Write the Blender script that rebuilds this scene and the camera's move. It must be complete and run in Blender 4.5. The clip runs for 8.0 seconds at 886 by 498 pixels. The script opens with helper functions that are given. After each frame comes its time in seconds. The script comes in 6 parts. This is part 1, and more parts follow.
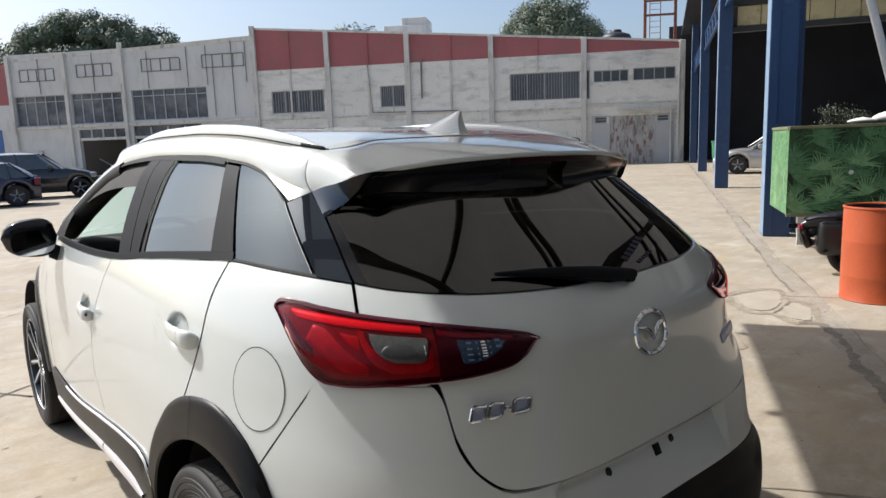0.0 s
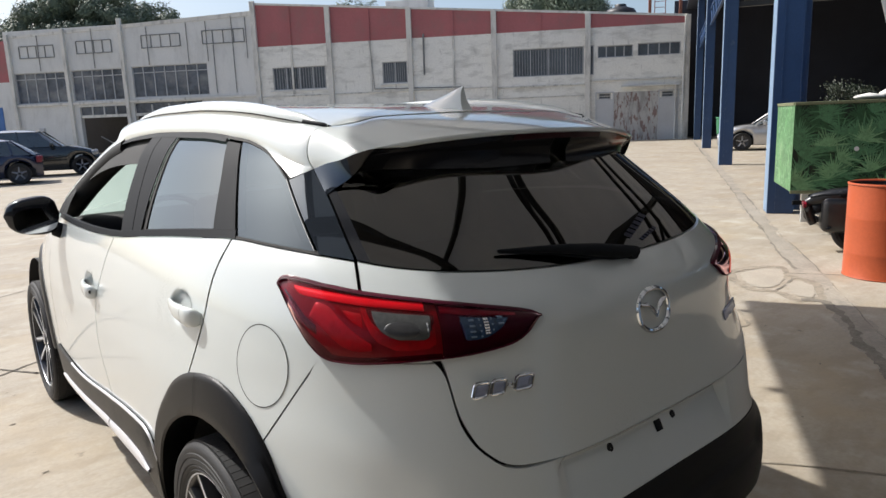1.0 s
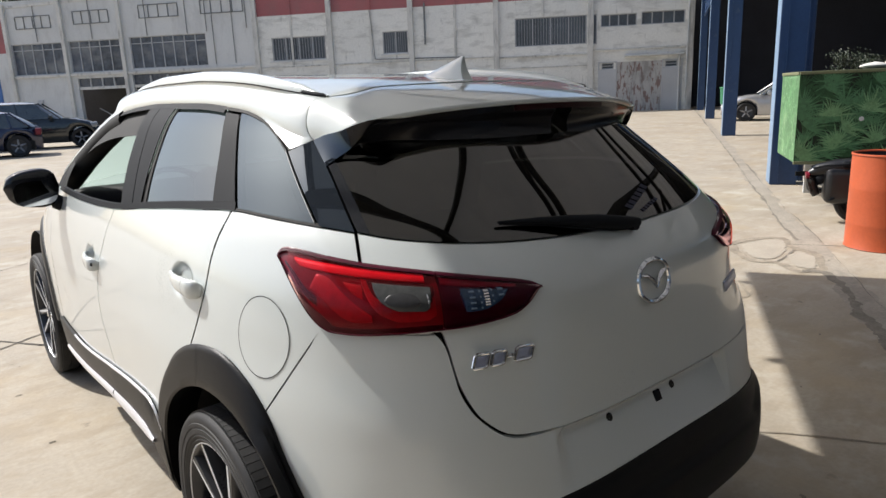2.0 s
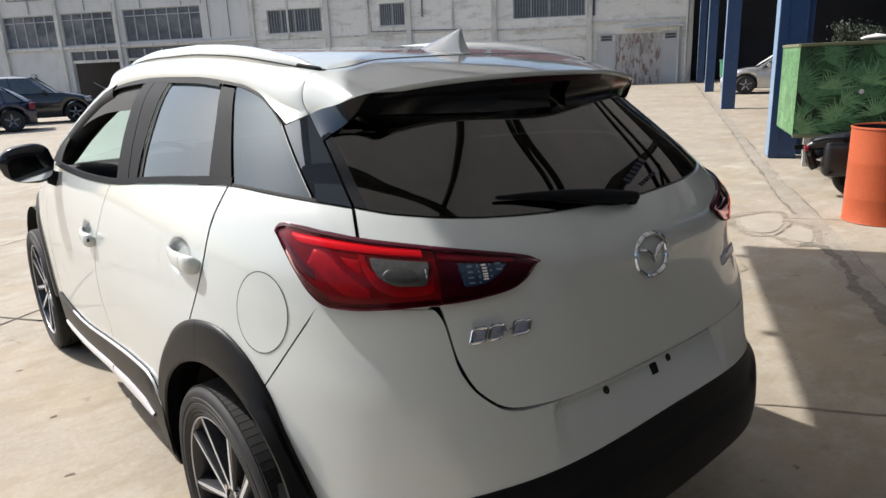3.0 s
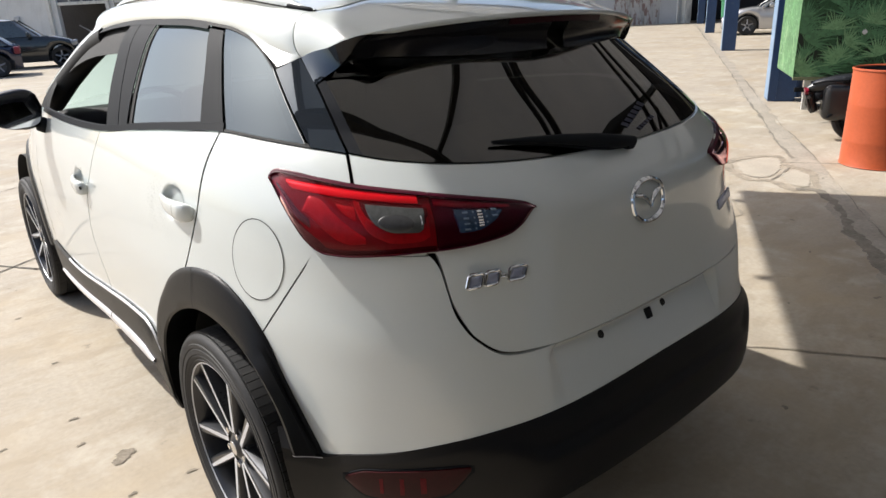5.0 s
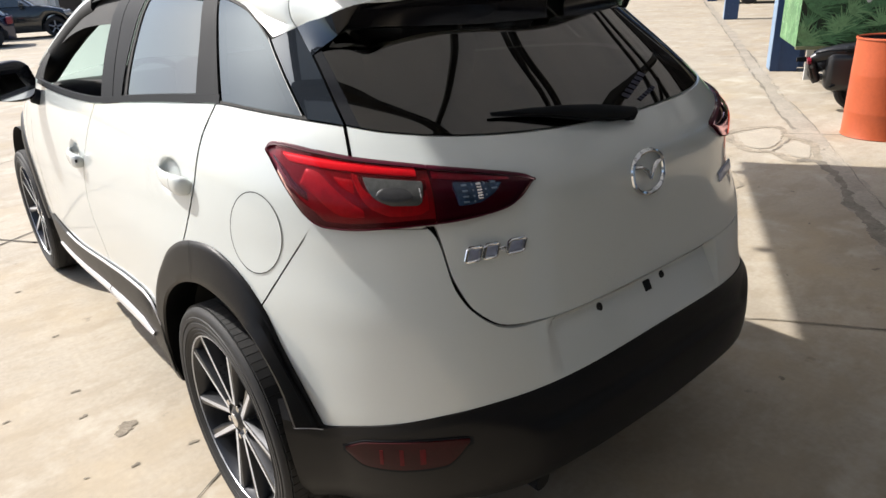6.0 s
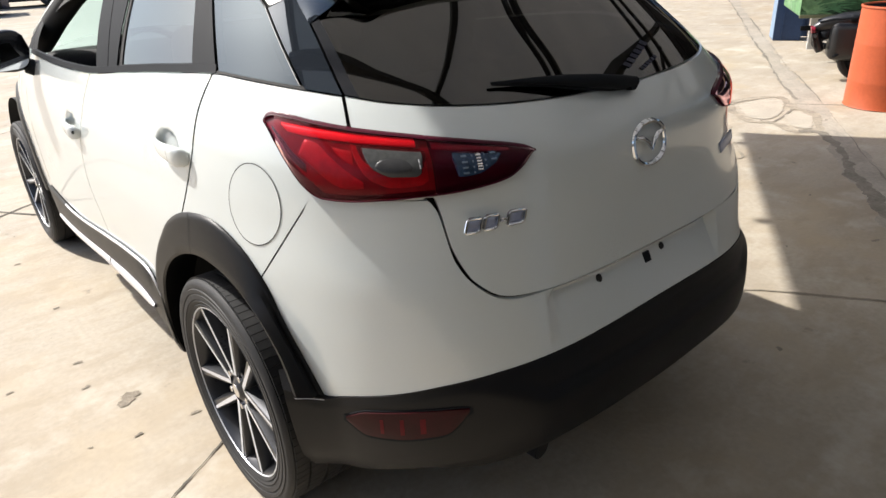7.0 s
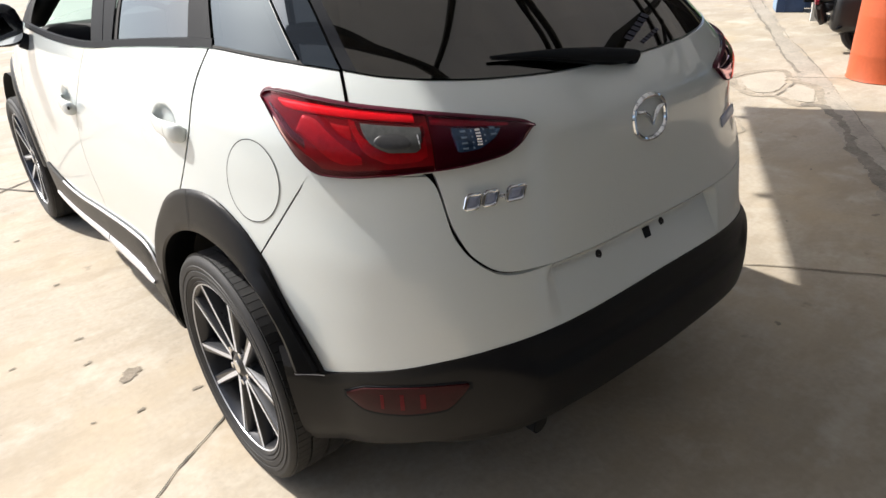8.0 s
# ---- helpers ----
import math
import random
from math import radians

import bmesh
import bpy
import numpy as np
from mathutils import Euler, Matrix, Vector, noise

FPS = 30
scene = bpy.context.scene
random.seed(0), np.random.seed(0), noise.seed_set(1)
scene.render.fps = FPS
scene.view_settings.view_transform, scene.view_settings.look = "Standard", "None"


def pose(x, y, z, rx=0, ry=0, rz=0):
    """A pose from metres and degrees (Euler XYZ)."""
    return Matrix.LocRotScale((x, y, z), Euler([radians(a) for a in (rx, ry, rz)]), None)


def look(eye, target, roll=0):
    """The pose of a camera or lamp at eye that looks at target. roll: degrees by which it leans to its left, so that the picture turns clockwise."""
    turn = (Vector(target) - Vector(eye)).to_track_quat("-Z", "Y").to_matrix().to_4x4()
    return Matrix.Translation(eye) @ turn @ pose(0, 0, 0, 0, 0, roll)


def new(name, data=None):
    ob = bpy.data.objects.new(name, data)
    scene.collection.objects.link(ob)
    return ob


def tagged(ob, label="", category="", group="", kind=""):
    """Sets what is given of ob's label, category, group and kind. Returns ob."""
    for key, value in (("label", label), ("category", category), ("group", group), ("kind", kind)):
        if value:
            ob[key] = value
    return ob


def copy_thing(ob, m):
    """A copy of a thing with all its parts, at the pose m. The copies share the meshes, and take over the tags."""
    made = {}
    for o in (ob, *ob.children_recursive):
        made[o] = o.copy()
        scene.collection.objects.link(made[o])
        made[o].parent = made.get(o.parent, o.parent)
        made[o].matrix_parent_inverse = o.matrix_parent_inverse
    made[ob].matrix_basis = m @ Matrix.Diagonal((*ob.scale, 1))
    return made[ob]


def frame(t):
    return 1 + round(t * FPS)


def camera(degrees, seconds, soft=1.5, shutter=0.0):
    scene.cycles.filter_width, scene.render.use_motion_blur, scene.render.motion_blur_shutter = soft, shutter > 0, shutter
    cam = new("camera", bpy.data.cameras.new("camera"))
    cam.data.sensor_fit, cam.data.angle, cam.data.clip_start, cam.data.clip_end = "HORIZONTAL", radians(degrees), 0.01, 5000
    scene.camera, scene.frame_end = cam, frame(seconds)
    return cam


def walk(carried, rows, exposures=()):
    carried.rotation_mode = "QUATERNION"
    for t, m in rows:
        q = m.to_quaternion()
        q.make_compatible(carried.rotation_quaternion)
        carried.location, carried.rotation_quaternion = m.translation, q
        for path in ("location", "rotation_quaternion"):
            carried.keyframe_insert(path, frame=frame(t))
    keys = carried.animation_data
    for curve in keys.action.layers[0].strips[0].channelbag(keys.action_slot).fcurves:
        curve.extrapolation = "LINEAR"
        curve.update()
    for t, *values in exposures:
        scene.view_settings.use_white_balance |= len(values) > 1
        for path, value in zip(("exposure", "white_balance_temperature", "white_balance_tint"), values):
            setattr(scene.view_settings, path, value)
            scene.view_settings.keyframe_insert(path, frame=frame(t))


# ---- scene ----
cam = camera(67.1, 8.0)
PATH = [
    (0, (-1.364, -1.56, 1.436), (-0.098, -0.043, 1.128), -2.0),
    (0.5, (-1.363, -1.559, 1.436), (-0.103, -0.042, 1.102), -2.0),
    (1, (-1.362, -1.558, 1.435), (-0.111, -0.043, 1.061), -2.1),
    (1.5, (-1.36, -1.558, 1.434), (-0.119, -0.046, 1.018), -2.2),
    (3, (-1.357, -1.556, 1.433), (-0.132, -0.066, 0.904), -2.4),
    (3.5, (-1.356, -1.555, 1.433), (-0.137, -0.074, 0.867), -2.5),
    (4, (-1.354, -1.555, 1.433), (-0.143, -0.084, 0.825), -2.6),
    (4.5, (-1.354, -1.554, 1.432), (-0.149, -0.094, 0.786), -2.6),
    (6, (-1.349, -1.549, 1.431), (-0.172, -0.122, 0.671), -2.8),
    (6.5, (-1.348, -1.547, 1.43), (-0.182, -0.133, 0.629), -2.8),
    (7, (-1.348, -1.547, 1.429), (-0.194, -0.144, 0.592), -2.9),
    (7.5, (-1.347, -1.545, 1.428), (-0.204, -0.154, 0.558), -3.0),
    (8, (-1.345, -1.545, 1.429), (-0.214, -0.165, 0.526), -3.1),
]
walk(cam, [(t, look(eye, target, roll)) for t, eye, target, roll in PATH], [(0, 0.22, 6280, 10), (4.5, 0.36, 6330, 10), (8, 0.70, 6400, 10)])

# ---- light ----
SUN = Vector((0.40, -0.85, -1.0))          # the way the sunlight goes
world = bpy.data.worlds.new("sky")
scene.world = world
world.use_nodes = True
wn = world.node_tree.nodes
sky = wn.new("ShaderNodeTexSky")
sky.sky_type = "NISHITA"
sky.sun_disc = False
sky.sun_elevation = math.atan2(1.0, math.hypot(SUN.x, SUN.y))
sky.sun_rotation = math.atan2(-SUN.x, -SUN.y)
sky.dust_density = 3.2
sky.air_density = 1.0
sky.ozone_density = 1.3
wn["Background"].inputs["Strength"].default_value = 0.138
world.node_tree.links.new(sky.outputs[0], wn["Background"].inputs["Color"])
lamp_data = bpy.data.lights.new("sun", "SUN")
lamp_data.energy = 5.0
lamp_data.angle = radians(0.8)
lamp_data.color = (1.0, 0.955, 0.89)
sun = new("sun", lamp_data)
sun.rotation_mode = "QUATERNION"
sun.rotation_quaternion = SUN.to_track_quat("-Z", "Y")


# ---- materials ----
def material(name, colour, rough=0.5, metal=0.0, vary=0.12, scale=6.0, fine=60.0, bump=0.0, coat=0.0, coord="Object", transmit=0.0, random_tint=0.0):
    """A Principled surface with two scales of variation in colour and roughness, and fine relief."""
    m = bpy.data.materials.new(name)
    m.use_nodes = True
    nt = m.node_tree
    nd, ln = nt.nodes, nt.links
    b = nd["Principled BSDF"]
    b.inputs["Metallic"].default_value = metal
    b.inputs["Roughness"].default_value = rough
    b.inputs["Coat Weight"].default_value = coat
    b.inputs["Coat Roughness"].default_value = 0.04
    b.inputs["Transmission Weight"].default_value = transmit
    tc = nd.new("ShaderNodeTexCoord")
    if vary > 0 or bump > 0:
        big, small = nd.new("ShaderNodeTexNoise"), nd.new("ShaderNodeTexNoise")
        for n, s in ((big, scale), (small, fine)):
            n.inputs["Scale"].default_value = s
            n.inputs["Detail"].default_value = 5
            ln.new(tc.outputs[coord], n.inputs["Vector"])
        mix = nd.new("ShaderNodeMath")
        mix.operation = "MULTIPLY_ADD"
        mix.inputs[1].default_value = 0.45
        ln.new(small.outputs[0], mix.inputs[0])
        half_big = nd.new("ShaderNodeMath")
        half_big.operation = "MULTIPLY"
        half_big.inputs[1].default_value = 0.55
        ln.new(big.outputs[0], half_big.inputs[0])
        ln.new(half_big.outputs[0], mix.inputs[2])
        ramp = nd.new("ShaderNodeValToRGB")
        ramp.color_ramp.elements[0].position, ramp.color_ramp.elements[1].position = 0.3, 0.7
        for e, k in zip(ramp.color_ramp.elements, (1 - vary, 1 + vary)):
            e.color = (*[min(1.0, c * k) for c in colour], 1)
        ln.new(mix.outputs[0], ramp.inputs[0])
        out = ramp.outputs[0]
        if random_tint > 0:
            info, hsv, rng = nd.new("ShaderNodeObjectInfo"), nd.new("ShaderNodeHueSaturation"), nd.new("ShaderNodeMapRange")
            rng.inputs["To Min"].default_value, rng.inputs["To Max"].default_value = 1 - random_tint, 1 + random_tint
            ln.new(info.outputs["Random"], rng.inputs["Value"])
            ln.new(rng.outputs[0], hsv.inputs["Value"])
            ln.new(out, hsv.inputs["Color"])
            out = hsv.outputs[0]
        ln.new(out, b.inputs["Base Color"])
        rr = nd.new("ShaderNodeMapRange")
        rr.inputs["To Min"].default_value, rr.inputs["To Max"].default_value = max(0.02, rough - 0.08 * (rough > 0.15)), min(1, rough + 0.08 * (rough > 0.15))
        ln.new(mix.outputs[0], rr.inputs["Value"])
        ln.new(rr.outputs[0], b.inputs["Roughness"])
        if bump > 0:
            bp = nd.new("ShaderNodeBump")
            bp.inputs["Strength"].default_value = min(1.0, bump)
            bp.inputs["Distance"].default_value = 0.01
            ln.new(mix.outputs[0], bp.inputs["Height"])
            ln.new(bp.outputs[0], b.inputs["Normal"])
    else:
        b.inputs["Base Color"].default_value = (*colour, 1)
    return m


def stained(m, colour, scale, low=0.52, high=0.66, amount=0.7, stretch=(1, 1, 1), detail=8.0):
    """Lays irregular stains of another colour over a material's colour."""
    nt = m.node_tree
    nd, ln = nt.nodes, nt.links
    b = nd["Principled BSDF"]
    src = b.inputs["Base Color"].links[0].from_socket
    tc, mp, nz, rp, mx = (nd.new("ShaderNode" + k) for k in ("TexCoord", "Mapping", "TexNoise", "ValToRGB", "Mix"))
    mp.inputs["Scale"].default_value = stretch
    nz.inputs["Scale"].default_value = scale
    nz.inputs["Detail"].default_value = detail
    nz.inputs["Roughness"].default_value = 0.62
    ln.new(tc.outputs["Object"], mp.inputs[0])
    ln.new(mp.outputs[0], nz.inputs["Vector"])
    rp.color_ramp.elements[0].position, rp.color_ramp.elements[1].position = low, high
    rp.color_ramp.elements[0].color = (0, 0, 0, 1)
    rp.color_ramp.elements[1].color = (amount, amount, amount, 1)
    ln.new(nz.outputs[0], rp.inputs[0])
    mx.data_type = "RGBA"
    ln.new(rp.outputs[0], mx.inputs["Factor"])
    ln.new(src, mx.inputs["A"])
    mx.inputs["B"].default_value = (*colour, 1)
    ln.new(mx.outputs["Result"], b.inputs["Base Color"])
    return m


def glass(name, tint, rough=0.0, ior=1.75, sheen=(1, 1, 1)):
    """Thin tinted glazing: part of the light goes straight through, the rest mirrors by Fresnel."""
    m = bpy.data.materials.new(name)
    m.use_nodes = True
    nt = m.node_tree
    nd, ln = nt.nodes, nt.links
    nd.remove(nd["Principled BSDF"])
    tr, gl, fr, mx = (nd.new("ShaderNode" + k) for k in ("BsdfTransparent", "BsdfGlossy", "Fresnel", "MixShader"))
    tr.inputs[0].default_value = (*tint, 1)
    gl.inputs["Roughness"].default_value = rough
    gl.inputs[0].default_value = (*sheen, 1)
    fr.inputs[0].default_value = ior      # both faces of the pane together
    ln.new(fr.outputs[0], mx.inputs[0])
    ln.new(tr.outputs[0], mx.inputs[1])
    ln.new(gl.outputs[0], mx.inputs[2])
    ln.new(mx.outputs[0], nd["Material Output"].inputs[0])
    return m


PAINT = material("pearl_white_paint", (0.578, 0.614, 0.604), 0.3, 0.0, 0.015, 3, 300, 0.0, 1.0)
BLACK_GLOSS = material("black_gloss_trim", (0.010, 0.011, 0.014), 0.1, 0, 0.05, 8, 200, 0, 0.0)
SATIN = material("satin_black_trim", (0.011, 0.0125, 0.015), 0.6, 0, 0.1, 8, 200)
SATIN.node_tree.nodes["Principled BSDF"].inputs["Specular IOR Level"].default_value = 0.08
CLADDING = material("grained_black_plastic", (0.0080, 0.0080, 0.0088), 0.40, 0, 0.16, 9, 500, 0.10)
CLADDING.node_tree.nodes["Principled BSDF"].inputs["Specular IOR Level"].default_value = 0.17
WEDGE = material("black_pillar_gloss", (0.014, 0.017, 0.022), 0.02, 0, 0.05, 8, 200)
WEDGE.node_tree.nodes["Principled BSDF"].inputs["Specular IOR Level"].default_value = 0.75
# Blue tint on the gloss stands in for mirrored blue sky.
WEDGE.node_tree.nodes["Principled BSDF"].inputs["Specular Tint"].default_value = (0.62, 0.80, 1.0, 1)
# Near black for rubber seals, and for shade painted into gaps and holes.
SHADOW_GAP = material("dark_seal_and_gap_shade", (0.006, 0.006, 0.006), 0.8, 0, 0.1)
CHROME = material("chrome", (0.75, 0.76, 0.78), 0.08, 1.0, 0.03, 20, 200)
SILVER = material("bright_silver_strip", (0.78, 0.78, 0.82), 0.3, 0.35, 0.04, 20, 200)
RUBBER = material("tyre_rubber", (0.011, 0.011, 0.012), 0.7, 0, 0.25, 12, 150, 0.15)
stained(RUBBER, (0.045, 0.041, 0.036), 14, 0.5, 0.75, 0.3)
GUN = material("gunmetal_wheel_paint", (0.035, 0.036, 0.04), 0.3, 0.5, 0.1, 10, 150)
MACHINED = material("machined_alloy", (0.66, 0.68, 0.72), 0.32, 0.4, 0.06, 30, 300)
EDGE_GLINT = material("grey_edge_glint", (0.11, 0.112, 0.115), 0.5, 0.0, 0.05, 20, 200)
TINT = glass("privacy_glass", (0.028, 0.03, 0.032), 0.0, 1.88, (1, 0.97, 0.93))
# Blue sheen stands in for blue sky mirrored in the quarter panes.
SKY_TINT = glass("sky_tinted_glass", (0.022, 0.03, 0.036), 0.0, 1.64, (0.68, 0.84, 0.99))
CLEAR = glass("clear_glass", (0.45, 0.52, 0.48))
# Cool sheen takes the pinkish sun glow out of the reflection.
SMOKE = glass("side_glass", (0.08, 0.09, 0.095), 0.0, 1.95, (0.86, 0.94, 0.97))
LENS = material("red_lens", (0.17, 0.0035, 0.016), 0.3, 0, 0.35, 14, 60, 0, 0.0)
DEEP = material("deep_red_lens", (0.05, 0.0015, 0.011), 0.45, 0, 0.3, 14, 60, 0, 0.0)
DEEP.node_tree.nodes["Principled BSDF"].inputs["Specular IOR Level"].default_value = 0.1
GLOW = material("bright_red_light_bar", (0.88, 0.022, 0.065), 0.3, 0, 0.08, 10, 60, 0, 0.0)
COVER = glass("red_clear_lens", (0.82, 0.34, 0.37), 0.03, 1.28, (1, 0.62, 0.64))
INNER_COVER = glass("violet_clear_lens", (0.68, 0.44, 0.54), 0.03, 1.28, (1, 0.62, 0.68))
SMOKED = material("smoked_lamp_lens", (0.042, 0.044, 0.043), 0.35, 0.0, 0.5, 40, 120, 0, 0.0)
BLUISH = material("reversing_lamp_lens", (0.022, 0.045, 0.09), 0.25, 0.2, 0.5, 60, 160, 0, 0.0)
REFLEX = material("red_reflector", (0.026, 0.0012, 0.0025), 0.36, 0, 0.35, 30, 200, 0, 0.0)
REFLEX.node_tree.nodes["Principled BSDF"].inputs["Specular IOR Level"].default_value = 0.15
BADGE = material("blue_tinted_chrome", (0.42, 0.45, 0.58), 0.3, 0.6, 0.1, 60, 300)
CLOTH = material("dark_seat_cloth", (0.028, 0.027, 0.028), 0.85, 0, 0.2, 10, 200, 0.1)
BEIGE = material("grey_headliner", (0.13, 0.125, 0.115), 0.9, 0, 0.1)


# ---- mesh helpers ----
def mesh_of(name, verts, faces, mat, smooth=True):
    me = bpy.data.meshes.new(name)
    me.from_pydata([tuple(float(c) for c in v) for v in verts], [], faces)
    me.materials.append(mat)
    if smooth:
        me.shade_smooth()
        me.set_sharp_from_angle(angle=radians(38))
    me.update()
    return me


def part(name, geo, mat, parent, label="", smooth=True):
    """One mesh object under a thing or under a part. geo: (verts, faces) or a bmesh."""
    if isinstance(geo, bmesh.types.BMesh):
        me = bpy.data.meshes.new(name)
        geo.to_mesh(me)
        geo.free()
        me.materials.append(mat)
        if smooth:
            me.shade_smooth()
    else:
        me = mesh_of(name, geo[0], geo[1], mat, smooth)
    ob = new(name, me)
    ob.parent = parent
    if label:
        ob["label"] = label
    return ob


def thing(name, at, label, category, group="", turn=0.0):
    e = new(name)
    e.empty_display_size = 0.2
    e.location = at
    e.rotation_euler = (0, 0, radians(turn))
    return tagged(e, label, category, group)


def join(*geos):
    v, f = [], []
    for gv, gf in geos:
        k = len(v)
        v += list(gv)
        f += [tuple(i + k for i in q) for q in gf]
    return v, f


def moved(geo, m):
    return [tuple(m @ Vector(v)) for v in geo[0]], geo[1]


def grid(rows, closed=False, flip=False):
    """Faces over rows of points; closed joins each row's end to its start."""
    n, m = len(rows), len(rows[0])
    v = [p for r in rows for p in r]
    f = []
    for i in range(n - 1):
        for j in range(m if closed else m - 1):
            k = (j + 1) % m
            q = (i * m + j, i * m + k, (i + 1) * m + k, (i + 1) * m + j)
            f.append(q[::-1] if flip else q)
    return v, f


def block(x0, x1, y0, y1, z0, z1, bevel=0.0, seg=2):
    """A box with rounded edges."""
    bm = bmesh.new()
    bmesh.ops.create_cube(bm, size=1)
    for v in bm.verts:
        v.co = ((x0 + x1) / 2 + v.co.x * (x1 - x0), (y0 + y1) / 2 + v.co.y * (y1 - y0), (z0 + z1) / 2 + v.co.z * (z1 - z0))
    if bevel > 0:
        bmesh.ops.bevel(bm, geom=list(bm.edges), offset=bevel, segments=seg, profile=0.5, affect="EDGES", clamp_overlap=True)
    bm.verts.ensure_lookup_table()
    out = [tuple(v.co) for v in bm.verts], [tuple(v.index for v in f.verts) for f in bm.faces]
    bm.free()
    return out


def lathe(profile, n=48, axis="z"):
    """Turns (radius, height) points round an axis."""
    rows = []
    for i in range(n):
        t = 2 * math.pi * i / n
        c, s = math.cos(t), math.sin(t)
        rows.append([{"z": (r * c, r * s, h), "x": (h, r * c, r * s), "y": (r * c, h, r * s)}[axis] for r, h in profile])
    return grid(rows + [rows[0]])


def tube(points, radius, n=8):
    """A round bar along points; radius may be a list."""
    pts = [Vector(p) for p in points]
    rows = []
    for i, p in enumerate(pts):
        t = (pts[min(i + 1, len(pts) - 1)] - pts[max(i - 1, 0)]).normalized()
        a = t.cross(Vector((0, 0, 1)) if abs(t.z) < 0.9 else Vector((1, 0, 0))).normalized()
        b = t.cross(a)
        r = radius[i] if isinstance(radius, (list, tuple)) else radius
        rows.append([tuple(p + r * (math.cos(2 * math.pi * k / n) * a + math.sin(2 * math.pi * k / n) * b)) for k in range(n)])
    v, f = grid(rows, closed=True)
    f += [tuple(range(n))[::-1], tuple(range(len(v) - n, len(v)))]
    return v, f


def curve(*pts):
    """A smooth curve through (x, y) pairs that never overshoots."""
    xs, ys = [p[0] for p in pts], [p[1] for p in pts]
    d = [(ys[i + 1] - ys[i]) / (xs[i + 1] - xs[i]) for i in range(len(xs) - 1)]
    m = [d[0]] + [0 if a * b <= 0 else 2 * a * b / (a + b) for a, b in zip(d, d[1:])] + [d[-1]]

    def f(x):
        if x <= xs[0]:
            return ys[0]
        if x >= xs[-1]:
            return ys[-1]
        i = max(k for k in range(len(xs) - 1) if xs[k] <= x)
        h = xs[i + 1] - xs[i]
        t = (x - xs[i]) / h
        return ys[i] * (1 + 2 * t) * (1 - t) ** 2 + h * m[i] * t * (1 - t) ** 2 + ys[i + 1] * t * t * (3 - 2 * t) + h * m[i + 1] * t * t * (t - 1)

    return f


# ---- the white car: its shell ----
# The car stands along y with its tail at -y; its rear axle is over the origin.
MID = 0.9
half = curve((.16, .80), (.35, .855), (.55, .868), (.78, .872), (.92, .862), (1.02, .845), (1.12, .812), (1.2, .77), (1.3, .705), (1.38, .645), (1.44, .575), (1.5, .47))
tail = curve((.18, -.62), (.25, -.71), (.33, -.76), (.45, -.782), (.54, -.776), (.60, -.764), (.66, -.754), (.74, -.736), (.84, -.718), (.96, -.70), (1.03, -.685), (1.075, -.65), (1.11, -.615), (1.2, -.53), (1.3, -.42), (1.38, -.33), (1.44, -.24), (1.5, -.1))
nose = curve((.2, 3.3), (.4, 3.45), (.7, 3.44), (.85, 3.3), (.95, 3.1), (1.05, 2.8), (1.2, 2.45), (1.35, 2.1), (1.44, 1.85), (1.5, 1.6))
bow = curve((.2, 3.9), (.5, 4.0), (.75, 3.9), (.9, 3.66), (1.03, 3.6), (1.12, 3.6), (1.22, 3.35), (1.3, 3.2), (1.5, 2.8))


hatch = curve((68.3, .985), (69.0, .955), (69.8, .852), (71.0, .793), (73.0, .753), (74.5, .746), (78, .744), (90, .742))


def niche(a, z):
    """How far the number plate's recess under the tailgate goes in."""
    e = a if a <= 90 else 180 - a
    start, ramp = (76.5, 1.2) if a <= 90 else (80.1, .5)
    if e < start or z > hatch(e) - .0025 or z < .61:
        return 0.0
    return .030 * min(1, (e - start) / ramp) * min(1, (z - .61) / .1) * min(1, .12 + (hatch(e) - z) / .03)


CUPS = ((.139, .997, .068, .046), (1.022, .914, .068, .048))       # the hollows behind the door handles


def hollow(y, z):
    for yc, zc, ry, rz in CUPS:
        d = ((y - yc) / ry) ** 2 + ((z - zc) / rz) ** 2
        if d < 1:
            k = min(1, (1 - d) * 1.35)
            return .018 * k * k * (3 - 2 * k)
    return 0.0


def drawn_in(x):
    """The right flank sits slightly closer to the middle."""
    return x * (1 - .024 * min(1, x / .45)) if x > 0 else x


def skin(a, z, off=0.0):
    """A point of the shell: a in degrees from its left side (0) round by its tail (90) to its right side (180); z is the height."""
    c, s = math.cos(radians(a)), math.sin(radians(a))
    far = MID - tail(z) if s > 0 else nose(z) - MID
    n = bow(z) if s > 0 else 3.0
    r = (abs(c / (half(z) + off)) ** n + abs(s / (far + off)) ** n) ** (-1 / n) - niche(a, z)
    y = MID - r * s
    if abs(c) > .6 and z > .8:
        r -= hollow(y, z)
    x = -r * c
    if x > 0:       # tucked in above the lower bumper and under the lamp on the right
        x *= 1 - (.036 * math.exp(-((z - .645) / .07) ** 2) + .052 * math.exp(-((z - .925) / .065) ** 2)) * min(1, x / .4) ** 1.5 * min(1, max(0, s - .5) / .2)
    return Vector((drawn_in(x), MID - r * s, z))


def turn_of(y, z):
    """The angle a at which the left side passes y at height z."""
    lo, hi = -89.0, 89.0
    for _ in range(40):
        mid = (lo + hi) / 2
        if skin(mid, z).y > y:
            lo = mid
        else:
            hi = mid
    return (lo + hi) / 2


def mirrored(geo):
    return [(drawn_in(-v[0]), v[1], v[2]) for v in geo[0]], [q[::-1] for q in geo[1]]


